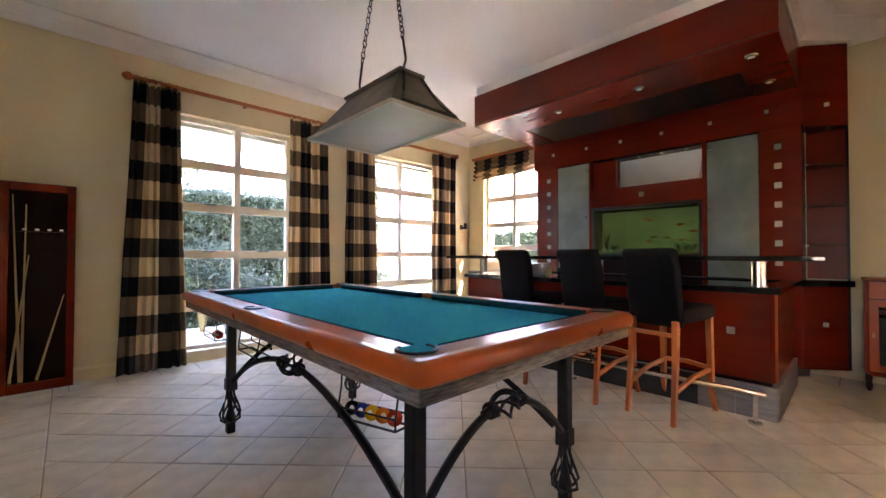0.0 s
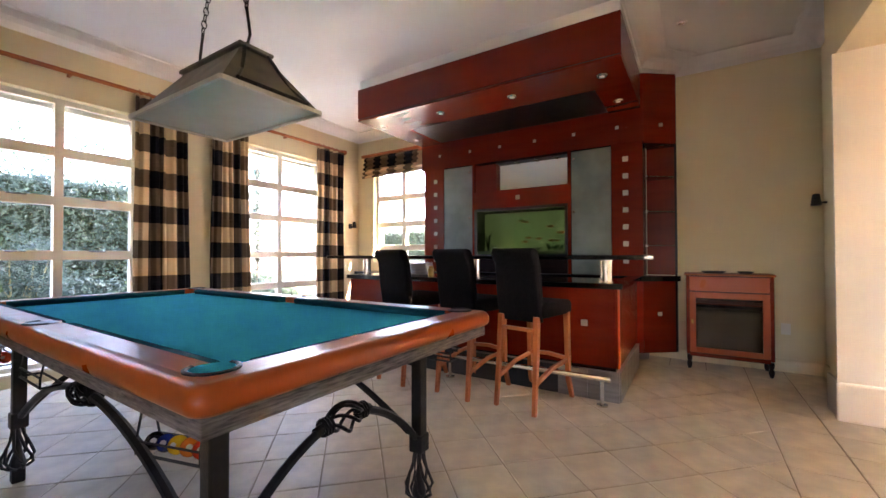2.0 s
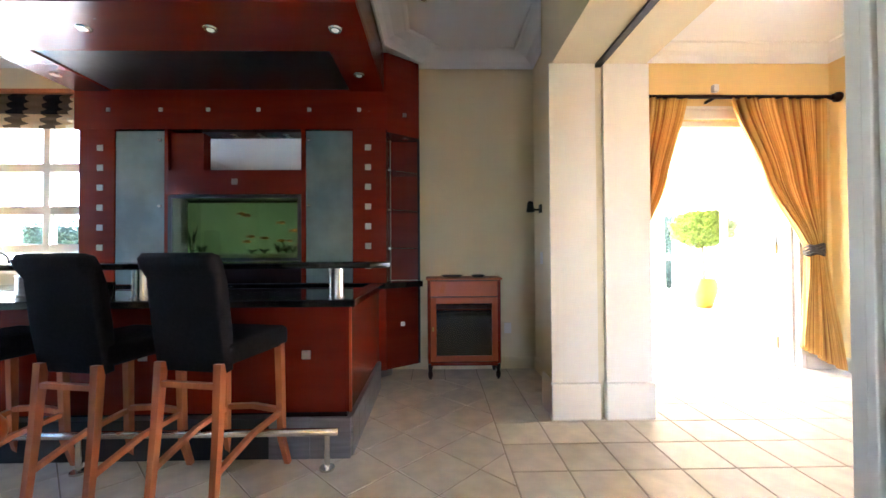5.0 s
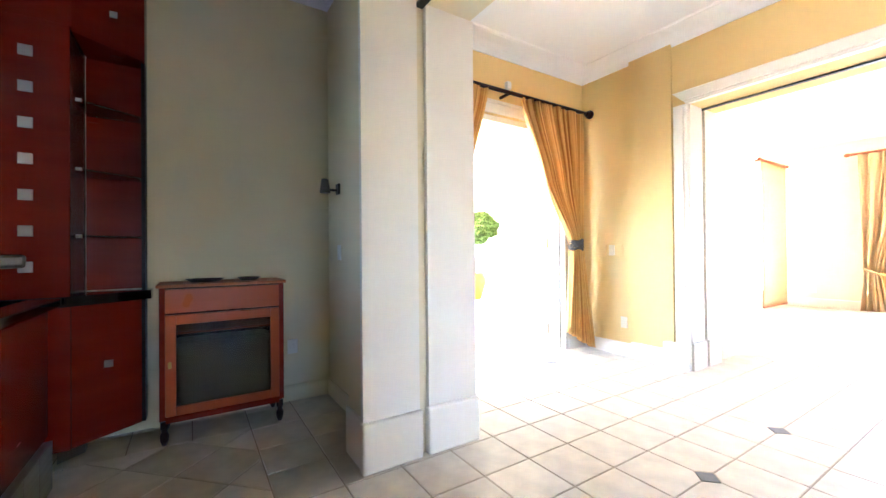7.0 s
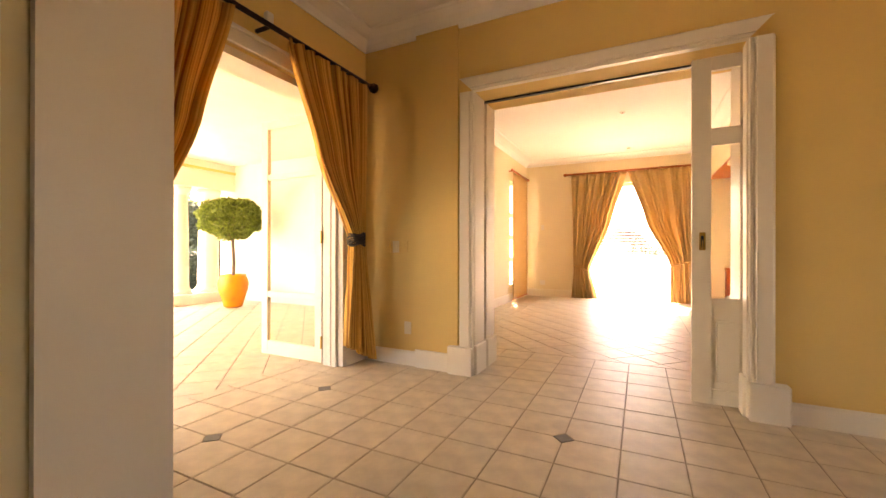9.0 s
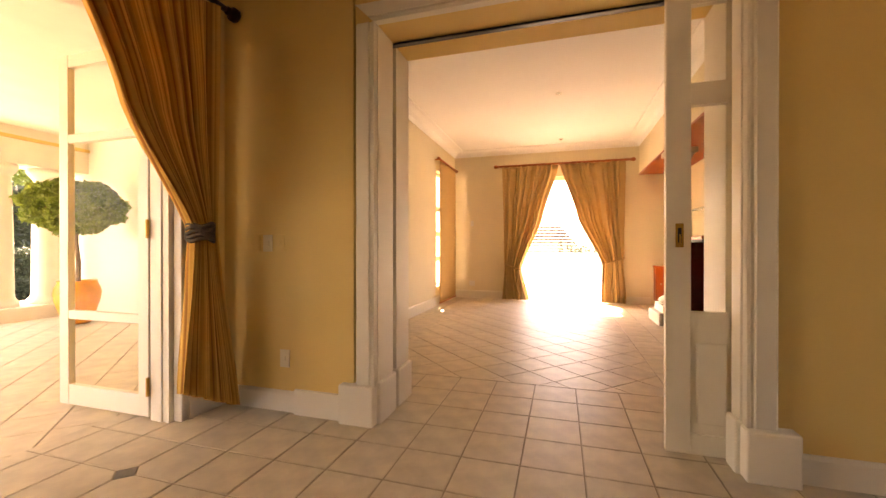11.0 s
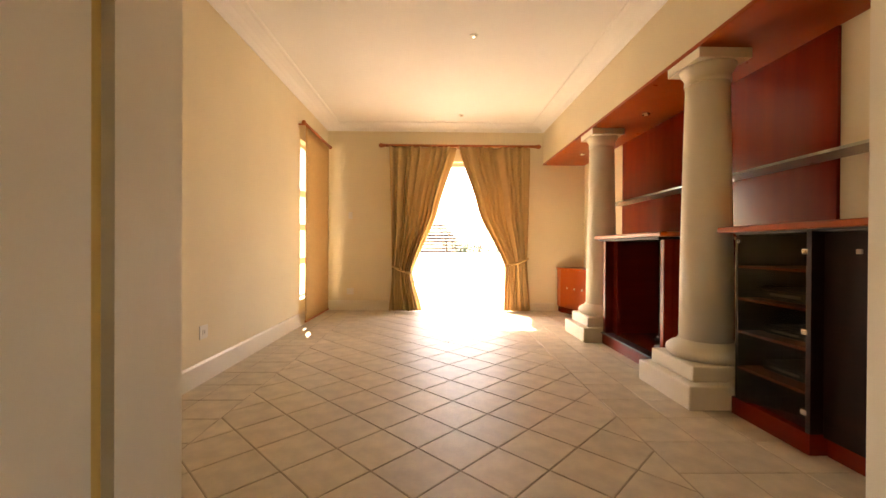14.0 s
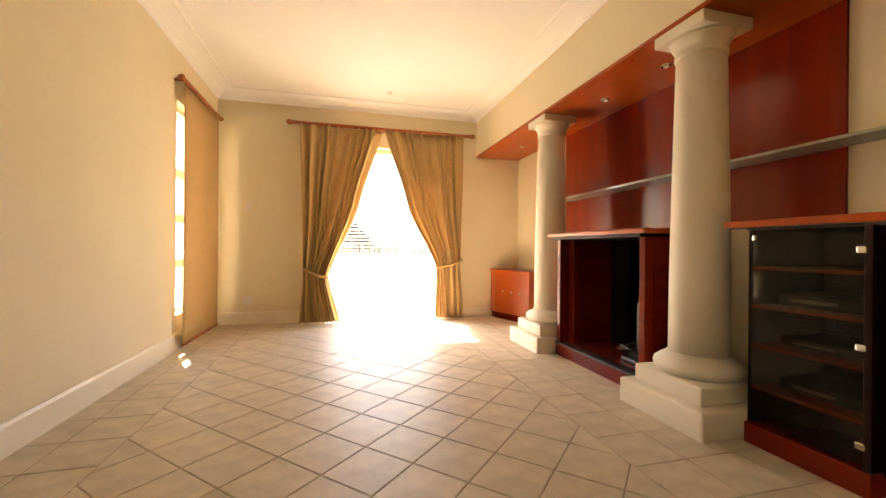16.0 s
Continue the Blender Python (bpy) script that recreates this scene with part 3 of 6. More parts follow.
for w, d in ((0.02, 0.030), (0.045, 0.018), (0.02, 0.028), (0.06, 0.014), (0.03, 0.026), (0.05, 0.018), (0.03, 0.034)):
    part("fluted_strip", box(x - w, x, -1.035, -1.03 + d, 0.265, 2.57, 0.003), M_TRIM, arp)
    x -= w


# windows
def window(nm, axis, at, r, cols, rows, label, latch=(), out=1, glass=M_TINT):
    """A white multi-pane window set in its opening. r: (u0, u1, z0, z1); rows: heights of the bars."""
    u0, u1, z0, z1 = r

    def bx(a, c, w0, w1, z, zz, bv=0.0, bm=None):
        w0, w1 = sorted((at + out * w0, at + out * w1))
        return box(w0, w1, a, c, z, zz, bv, bm) if axis == "x" else box(a, c, w0, w1, z, zz, bv, bm)

    win = tagged(new(nm), label, "window", "", "structure")
    win.location = (at, u0, z0) if axis == "x" else (u0, at, z0)
    b = bx(u0, u0 + 0.05, 0.09, 0.16, z0, z1)
    bx(u1 - 0.05, u1, 0.09, 0.16, z0, z1, 0, b)
    bx(u0, u1, 0.092, 0.158, z1 - 0.05, z1, 0, b)
    bx(u0, u1, 0.092, 0.158, z0, z0 + 0.06, 0, b)
    part("window_frame", b, M_TRIM, win)
    us = [u0 + 0.05 + (u1 - u0 - 0.10) * i / cols for i in range(cols + 1)]
    for u in us[1:-1]:
        part("mullion", bx(u - 0.034, u + 0.034, 0.085, 0.165, z0 + 0.06, z1 - 0.05), M_TRIM, win)
    zs = [z0 + 0.06, *rows, z1 - 0.05]
    for z in rows:
        part("glazing_bar", bx(u0 + 0.05, u1 - 0.05, 0.088, 0.162, z - 0.045, z + 0.045, 0.004), M_TRIM, win)
    for a, c in zip(us, us[1:]):
        for z, zz in zip(zs, zs[1:]):
            g = part("pane", bx(a, c, 0.122, 0.126, z, zz), glass, win)
            g.visible_shadow = False
            if z in latch or round(z, 3) in latch:
                m = (a + c) / 2
                part("stay_latch", bx(m - 0.06, m + 0.07, 0.06, 0.085, z + 0.03, z + 0.044, 0.004), M_BLACK, win, "black window stay")
    part("window_sill", bx(u0 - 0.0, u1 + 0.0, 0.0, 0.09, z0 - 0.001, z0 + 0.02, 0.003), M_TRIM, win)
    return win


window("window_1", "y", AY, W1, 2, (0.58, 1.16, 1.68, 2.15), "tall white timber window with two columns of panes", (1.16, 1.68))
window("window_2", "y", AY, W2, 2, (0.72, 1.17, 1.70, 2.16), "tall white timber window with two columns of panes", (1.17, 1.70))
window("window_3", "x", AX, W3, 2, (1.28, 1.68, 2.13), "white timber window beside the bar unit", (1.68,))
window("window_4", "x", CX, (-10.30, -9.22, 0.35, 2.62), 2, (0.9, 1.4, 1.9), "white window behind a flat tan blind", glass=M_GLASS)


# curtains
def cloth(nm, left, right, z0, z1, mat_, plane, axis, pleats, parent, amp=0.035, out=-1, wide=None, label="", shift=0.0, hem=(0.0, 0.0)):
    """A hanging cloth in pleats. left and right give the edges (along the wall) for a height."""
    nu, nv = pleats * 10, 26
    b = bmesh.new()
    uvs = {}
    grid = []
    wide = wide or 1.9
    for j in range(nv + 1):
        t = j / nv
        z = z1 + (z0 - z1) * t
        a, c = left(z), right(z)
        row = []
        for i in range(nu + 1):
            s = i / nu
            ph = 2 * math.pi * pleats * (s + 0.030 * math.sin(2 * math.pi * 2.3 * s + pleats) + 0.012 * math.sin(2 * math.pi * 5.2 * s + 1.7))
            k = amp * (0.6 + 0.5 * noise.noise(Vector((s * pleats * 0.9, z * 0.5, pleats)))) * min(1, abs(c - a) / 0.25 + 0.35)
            fold = ph + 0.9 * noise.noise(Vector((s * 7, z * 0.9, 3.3)))
            w = plane + out * k * (math.sin(fold) + 0.32 * math.sin(2 * fold + 1.1) + 0.5 * noise.noise(Vector((s * 5, z * 0.4, 8.1))))
            u = a + (c - a) * (s + 0.006 * math.sin(ph * 2 + z))
            zz = z + (hem[0] + (hem[1] - hem[0]) * s + 0.02 * math.sin(ph) * (hem[0] + hem[1])) * max(0, 1 - (z - z0) / 1.0)
            v = b.verts.new((w, u, zz) if axis == "x" else (u, w, zz))
            uvs[v] = (s * wide + shift, zz)
            row.append(v)
        grid.append(row)
    lay_ = b.loops.layers.uv.new("UVMap")
    for r0, r1 in zip(grid, grid[1:]):
        for i in range(nu):
            f = b.faces.new((r0[i], r0[i + 1], r1[i + 1], r1[i]))
            f.smooth = True
            for lp in f.loops:
                lp[lay_].uv = uvs[lp.vert]
    ob = part(nm, b, mat_, parent, label, smooth=True)
    so = ob.modifiers.new("thick", "SOLIDIFY")
    so.thickness = 0.004
    return ob


def rod(nm, axis, at, z, u0, u1, r, material, label, wall_at, supports, ball=1.9):
    mid = (u0 + u1) / 2
    th = thing(nm, label, "curtain rod", (at, mid, z) if axis == "x" else (mid, at, z))
    P = (lambda u, w, zz: (w, u, zz)) if axis == "x" else (lambda u, w, zz: (u, w, zz))
    part("pole", tube([P(u0, at, z), P(mid, at, z), P(u1, at, z)], r, 16), material, th, smooth=True)
    for u, s in ((u0, -1), (u1, 1)):
        prof = [(0.0, r * 0.7), (0.02, r * 1.5), (0.03, r * 0.8), (0.06, r * ball), (0.09, r * ball), (0.12, r * 0.6)]
        part("finial", tube([P(u + s * d, at, z) for d, _ in prof], [q for _, q in prof], 14), material, th, smooth=True)
    for u in supports:
        w0, w1 = sorted((at, wall_at))
        part("bracket", box(*((w0, w1, u - 0.012, u + 0.012) if axis == "x" else (u - 0.012, u + 0.012, w0, w1)), z - 0.012, z + 0.012, 0.003), material, th)
    return th


def lerp_edges(*pts):
    """Edge place by height, from (z, u) points, top first."""
    def f(z):
        for (za, ua), (zb, ub) in zip(pts, pts[1:]):
            if z >= zb:
                k = (za - z) / (za - zb)
                k = k * k * (3 - 2 * k) * 0.35 + k * 0.65
                return ua + (ub - ua) * max(0, k)
        return pts[-1][1]
    return f


RY = AY - 0.12
rod("curtain_rod", "y", RY, 2.87, 0.55, 2.62, 0.021, M_OAK, "honey-coloured wooden curtain rod over a tall window", AY, (0.60, 1.55, 2.5))
rod("curtain_rod", "y", RY, 2.87, 2.80, 4.90, 0.021, M_OAK, "honey-coloured wooden curtain rod over a tall window", AY, (2.86, 3.9, 4.84))
for a0, a1, c0, c1, wd, sh, lb in ((0.52, 0.42, 0.90, 0.98, 0.55, 0.04, "floor-length navy and tan checked curtain"), (2.04, 2.03, 2.54, 2.60, 0.72, 0.18, "navy and tan checked curtain beside a tall window"), (2.82, 2.80, 3.27, 3.34, 0.62, 0.38, "navy and tan checked curtain between two windows"), (4.40, 4.38, 4.93, 4.95, 0.70, 0.20, "navy and tan checked curtain near the bar corner")):
    th = thing("curtain", lb, "curtain", ((a0 + c0) / 2, RY, 0.02), "checked curtains")
    cloth("drape", lerp_edges((2.85, a0), (0, a1)), lerp_edges((2.85, c0), (0, c1)), 0.015, 2.85, M_CHECK, RY, "y", 6, th, 0.058, wide=wd, shift=sh)
    for i in range(6):
        rings = bmesh.new()
        u = a0 + (c0 - a0) * (i + 0.5) / 6
        tube([(u, RY + 0.027 * math.cos(q), 2.87 + 0.032 * math.sin(q)) for q in [k * math.pi / 6 for k in range(13)]], 0.004, 6, rings)
        part("curtain_ring", rings, M_OAK, th)

# roman blind on the bar-side window
th = thing("roman_blind", "gathered navy and tan checked roman blind under a wooden rail", "blind", (AX - 0.08, 4.0, 2.7))
part("rail", box(AX - 0.14, AX + 0.002, 3.42, 4.66, 2.83, 2.875, 0.01), M_OAK, th)
bl = bmesh.new()
uvl = bl.loops.layers.uv.new("UVMap")
prof = []
for k in range(5):
    z = 2.83 - k * 0.075
    prof += [(0.0, z), (0.045 + 0.01 * k, z - 0.045), (0.035 + 0.01 * k, z - 0.07)]
rows_ = [[bl.verts.new((AX - 0.10 - o + 0.01 * math.sin(s * 9), 3.46 + 1.14 * s, z)) for s in [i / 24 for i in range(25)]] for o, z in prof]
for j, (r0, r1) in enumerate(zip(rows_, rows_[1:])):
    for i in range(24):
        f = bl.faces.new((r0[i], r0[i + 1], r1[i + 1], r1[i]))
        f.smooth = True
        for lp, (ii, jj) in zip(f.loops, ((i, j), (i + 1, j), (i + 1, j + 1), (i, j + 1))):
            lp[uvl].uv = (ii / 24 * 1.26 + 0.24, 0.02 + jj * 0.021)
part("blind_cloth", bl, M_CHECK, th, smooth=True)


# bar unit on the wall, canopy, counter
UX = 5.037
unit = thing("bar_wall_unit", "red mahogany bar wall unit with nickel squares and frosted doors", "bar unit", (UX + 0.18, 1.7, 0))


def square(parent, x, y, z, s=0.028):
    part("nickel_square", box(x - 0.006, x + 0.002, y - s, y + s, z - s, z + s, 0.002), M_SQ, parent)


part("fascia", box(UX, AX - 0.01, 0.275, 3.20, 2.385, 3.12, 0.004), M_MAHOG, unit)
for y in (0.537, 1.008, 1.484, 1.954, 2.396, 2.883):
    square(unit, UX, y, 2.57, 0.018)
square(unit, 5.15, 0.116, 2.557, 0.018)
part("pier", box(UX, AX - 0.01, 0.285, 0.60, 0.10, 2.385, 0.003), M_MAHOG, unit)
part("pier", box(UX, AX - 0.01, 2.82, 3.15, 0.10, 2.385, 0.003), M_MAHOG, unit)
for i in range(7):
    square(unit, UX, 0.455, 2.21 - 0.187 * i)
    square(unit, UX, 2.955, 2.21 - 0.187 * i)
part("frosted_door", box(UX + 0.006, UX + 0.014, 0.605, 1.04, 0.93, 2.37, 0.002), M_FROST, unit, "sandblasted glass door")
part("frosted_door", box(UX + 0.006, UX + 0.014, 2.365, 2.815, 0.93, 2.37, 0.002), M_FROST, unit, "sandblasted glass door")
for y in (1.01, 2.40):
    for z in (1.66, 2.28):
        part("door_clip", box(UX - 0.015, UX + 0.005, y - 0.015, y + 0.015, z - 0.012, z + 0.012, 0.004), M_CHROME, unit)
part("divider", box(UX + 0.002, AX - 0.01, 1.045, 1.085, 0.93, 2.385), M_MAHOG, unit)
part("divider", box(UX + 0.002, AX - 0.01, 2.33, 2.362, 0.93, 2.385), M_MAHOG, unit)
part("niche_panel", box(UX + 0.04, AX - 0.02, 2.02, 2.33, 2.00, 2.36), M_MAHOG, unit)
part("niche_panel", box(UX + 0.004, AX - 0.02, 1.085, 2.33, 1.77, 2.00, 0.002), M_MAHOG, unit)
square(unit, UX + 0.004, 1.71, 1.89)
part("niche_mirror", box(UX + 0.10, UX + 0.11, 1.085, 2.02, 2.0, 2.36), M_MIRROR, unit, "mirror at the back of the niche")
# niche ceiling, base and back coloured near-black for the shade inside the unit
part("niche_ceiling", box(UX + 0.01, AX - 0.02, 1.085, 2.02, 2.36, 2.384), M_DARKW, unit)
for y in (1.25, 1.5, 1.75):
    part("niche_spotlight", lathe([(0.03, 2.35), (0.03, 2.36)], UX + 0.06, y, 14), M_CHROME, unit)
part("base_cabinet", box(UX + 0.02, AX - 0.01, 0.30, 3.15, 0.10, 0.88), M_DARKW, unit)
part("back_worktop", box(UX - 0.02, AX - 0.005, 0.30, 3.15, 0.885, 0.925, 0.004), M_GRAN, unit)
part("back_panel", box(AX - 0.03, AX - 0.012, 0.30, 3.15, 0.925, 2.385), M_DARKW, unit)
# chamfered end module with open shelves
A0, A1 = (UX, 0.275), (5.27, -0.02)
part("end_fascia", prism([A0, A1, (AX - 0.01, -0.02), (AX - 0.01, 0.275)], 2.36, 3.12), M_MAHOG, unit)
part("end_back", prism([(5.39, 0.0), (5.41, 0.0), (5.41, 0.28), (5.39, 0.28)], 0.93, 2.36), M_MAHOG, unit)
part("end_side", prism([(5.29, -0.02), (5.40, -0.02), (5.40, 0.0), (5.29, 0.0)], 0.10, 2.36), M_DARKW, unit)
for z in (1.25, 1.62, 2.0):
    part("glass_shelf", prism([(UX + 0.03, 0.27), (5.26, 0.005), (5.385, 0.005), (5.385, 0.27)], z, z + 0.008), M_GREENG, unit)
    part("shelf_clip", box(UX + 0.02, UX + 0.05, 0.24, 0.27, z - 0.012, z + 0.012, 0.003), M_CHROME, unit)
part("end_worktop", prism([(UX - 0.03, 0.33), (5.27, -0.05), (5.41, -0.05), (5.41, 0.33)], 0.87, 0.925), M_GRAN, unit)
part("end_cabinet", prism([(UX, 0.32), (5.28, 0.0), (5.40, 0.0), (5.40, 0.32)], 0.10, 0.87), M_MAHOG, unit)
square(unit, 5.14, 0.14, 0.52, 0.02)
part("end_foot", prism([(5.14, 0.36), (5.24, 0.26), (5.30, 0.26), (5.30, 0.36)], 0.0, 0.10), M_STEEL, unit)
part("end_spotlight", lathe([(0.03, 2.352), (0.03, 2.36)], 5.28, 0.12, 14), M_CHROME, unit)

can = thing("bar_canopy", "red mahogany canopy box with recessed lights above the bar", "canopy", (4.37, 1.75, 2.765))
b = box(3.712, 3.76, 0.302, 3.19, 2.775, 3.12, 0.004)
part("front_board", b, M_MAHOGH, can)
part("side_board", box(3.76, UX, 0.302, 0.34, 2.775, 3.12), M_MAHOG, can)
part("side_board", box(3.76, UX, 3.15, 3.19, 2.775, 3.12), M_MAHOG, can)
# solid black strip painting the shadow between board and soffit
part("shadow_gap", box(3.722, UX, 0.312, 3.18, 2.762, 2.778), M_BLACK, can)
b = box(3.712, 4.30, 0.302, 3.19, 2.745, 2.763)
box(4.30, UX, 0.302, 0.62, 2.745, 2.763, 0, b)
box(4.30, UX, 2.86, 3.19, 2.745, 2.763, 0, b)
part("soffit", b, M_MAHOGH, can)
# recess boards near-black: the shade inside the canopy is in their colour
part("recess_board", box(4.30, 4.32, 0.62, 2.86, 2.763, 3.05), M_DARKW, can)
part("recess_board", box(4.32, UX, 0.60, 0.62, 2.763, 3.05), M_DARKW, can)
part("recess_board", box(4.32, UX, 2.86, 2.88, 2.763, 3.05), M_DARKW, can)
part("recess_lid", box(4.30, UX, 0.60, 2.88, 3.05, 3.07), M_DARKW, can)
for x, y in ((4.0, 0.50), (4.0, 1.35), (4.0, 2.2), (4.01, 3.04), (4.69, 0.47), (4.69, 3.04)):
    d = part("downlight", lathe([(0.042, 2.735), (0.048, 2.745)], x, y, 18), M_CHROME, can, "small chrome downlight")
    part("lens", lathe([(0.024, 2.732), (0.026, 2.7345)], x, y, 14), M_PLAST, d)
solo("bulkhead", box(3.75, AX, 0.31, 3.19, 3.12, CE), M_CEIL, "white plaster bulkhead above the canopy", "bulkhead", kind="structure")
b = sweep(CORN, [(3.60, 0.29, CE), (4.95, 0.29, CE), (5.30, -0.05, CE)][::-1])
solo("cornice_canopy", b, M_CEIL, "white moulded cornice beside the canopy", "cornice", kind="structure")

bar = thing("bar_counter", "red mahogany bar counter with black granite worktop", "bar counter", (4.1, 1.75, 0))
part("front_panel", box(3.66, 3.70, 0.36, 3.22, 0.26, 0.88, 0.002), M_MAHOG, bar)
part("side_panel", box(3.66, 4.85, 0.33, 0.36, 0.26, 0.88, 0.002), M_MAHOG, bar)
part("side_panel", box(3.66, 4.30, 3.22, 3.25, 0.26, 0.88, 0.002), M_MAHOG, bar)
# strip added in brighter wood to paint the light on this corner
part("lit_edge", box(3.654, 3.672, 0.322, 0.336, 0.26, 0.88, 0.002), M_RAIL, bar)
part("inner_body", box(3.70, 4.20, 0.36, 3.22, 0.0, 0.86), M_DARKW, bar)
for y in (0.59, 1.547, 2.947):
    square(bar, 3.66, y, 0.60, 0.026)
part("plinth", box(3.635, 4.30, 0.80, 3.20, 0.0, 0.235), M_BLACK, bar)
for y0, y1 in ((0.325, 0.56), (0.563, 0.80)):
    part("plinth_plate", box(3.628, 3.66, y0, y1, 0.0, 0.235, 0.003), M_STEEL, bar)
x = 3.66
while x < 4.84:
    part("plinth_plate", box(x, x + 0.195, 0.315, 0.35, 0.0, 0.235, 0.003), M_STEEL, bar)
    x += 0.2
part("worktop", prism([(3.62, 0.295), (4.9, 0.295), (4.9, 0.42), (4.35, 0.42), (4.35, 3.28), (3.62, 3.28)], 0.885, 0.93, bevel=0.006), M_GRAN, bar)
for x, y in ((3.78, 0.44), (3.78, 1.65), (3.78, 2.7), (3.78, 3.1)):
    p = part("bar_post", lathe([(0.055, 0.93), (0.055, 0.937), (0.045, 0.938), (0.045, 1.105), (0.055, 1.106), (0.055, 1.112)], x, y, 24), M_CHROME, bar, smooth=False)
part("bar_top", prism([(3.46, 0.13), (3.52, 0.07), (3.86, 0.20), (3.92, 0.30), (3.92, 3.34), (3.42, 3.40), (3.42, 0.18)], 1.118, 1.152, bevel=0.008), M_GRAN, bar)
th = thing("foot_rail", "brushed steel foot rail along the bar front", "foot rail", (3.52, 1.7, 0))
part("rail", tube([(3.52, 0.37, 0.205), (3.52, 1.7, 0.205), (3.52, 3.2, 0.205)], 0.021, 14), M_CHROME, th, smooth=True)
for y in (0.43, 1.79, 3.1):
    part("rail_post", lathe([(0.042, 0), (0.042, 0.012), (0.016, 0.016), (0.016, 0.19)], 3.52, y, 16), M_CHROME, th)


# aquarium
aq = thing("aquarium", "green-lit glass fish tank with black frame in the bar unit", "aquarium", (UX + 0.15, 1.71, 0.93))
# backdrop given a faint glow of its own in place of tank light
part("tank_back", box(UX + 0.25, UX + 0.26, 1.12, 2.30, 1.16, 1.72), emit("lit green water backdrop", (0.125, 0.158, 0.080), 0.004), aq)
b = box(UX + 0.0, UX + 0.03, 1.088, 1.12, 1.14, 1.765)
box(UX, UX + 0.03, 2.295, 2.328, 1.14, 1.765, 0, b)
box(UX, UX + 0.03, 1.12, 2.295, 1.735, 1.765, 0, b)
box(UX, UX + 0.03, 1.12, 2.295, 1.14, 1.17, 0, b)
box(UX + 0.03, AX - 0.05, 1.10, 1.12, 1.14, 1.765, 0, b)
box(UX + 0.03, AX - 0.05, 2.295, 2.315, 1.14, 1.765, 0, b)
box(UX + 0.03, AX - 0.05, 1.12, 2.295, 1.745, 1.765, 0, b)
part("tank_frame", b, M_BLACK, aq)
part("tank_glass", box(UX + 0.010, UX + 0.014, 1.12, 2.295, 1.17, 1.735), glassy("tank glass", (0.72, 0.88, 0.70)), aq)
part("gravel", box(UX + 0.03, AX - 0.06, 1.12, 2.295, 1.17, 1.21, 0.0), M_GROUND, aq)
part("tank_stand", box(UX + 0.01, AX - 0.05, 1.09, 2.325, 0.93, 1.138), M_DARKW, aq)
rnd = random.Random(4)
for i in range(9):
    y, z = rnd.uniform(1.18, 1.75), rnd.uniform(1.3, 1.65)
    s = rnd.uniform(0.022, 0.045)
    fish = bmesh.new()
    bmesh.ops.create_uvsphere(fish, u_segments=8, v_segments=6, radius=1)
    for v in fish.verts:
        v.co = Vector((v.co.x * s * 0.25, v.co.y * s, v.co.z * s * 0.42))
    tl = [fish.verts.new(c) for c in ((0, s * 0.8, 0), (0, s * 1.6, s * 0.5), (0, s * 1.3, 0), (0, s * 1.6, -s * 0.5))]
    fish.faces.new(tl)
    ob = solo("fish", fish, mat("orange fish", (0.75, 0.18, 0.02), 0.4) if i == 0 else bpy.data.materials["orange fish"], "small orange fish in the tank", "fish", group="fish in the tank")
    ob.location = (UX + 0.10 + 0.15 * rnd.random(), y, z)
for i in range(7):
    y = (2.2, 1.28, 1.22, 1.36, 1.5, 2.1, 1.62)[i]
    pl = bmesh.new()
    for k in range(26):
        a, h = rnd.uniform(0, 6.28), rnd.uniform(0.04, (0.3, 0.14, 0.10, 0.12, 0.06, 0.1, 0.05)[i])
        tube([(0, 0, 0), (0.02 * math.cos(a), 0.02 * math.sin(a), h * 0.6), (0.05 * math.cos(a), 0.06 * math.sin(a), h)], [0.003, 0.006, 0.001], 4, pl)
    ob = solo("water_plant", pl, M_HEDGE, "green water plant in the tank", "plant", group="water plants")
    ob.location = (UX + 0.16, y, 1.205)


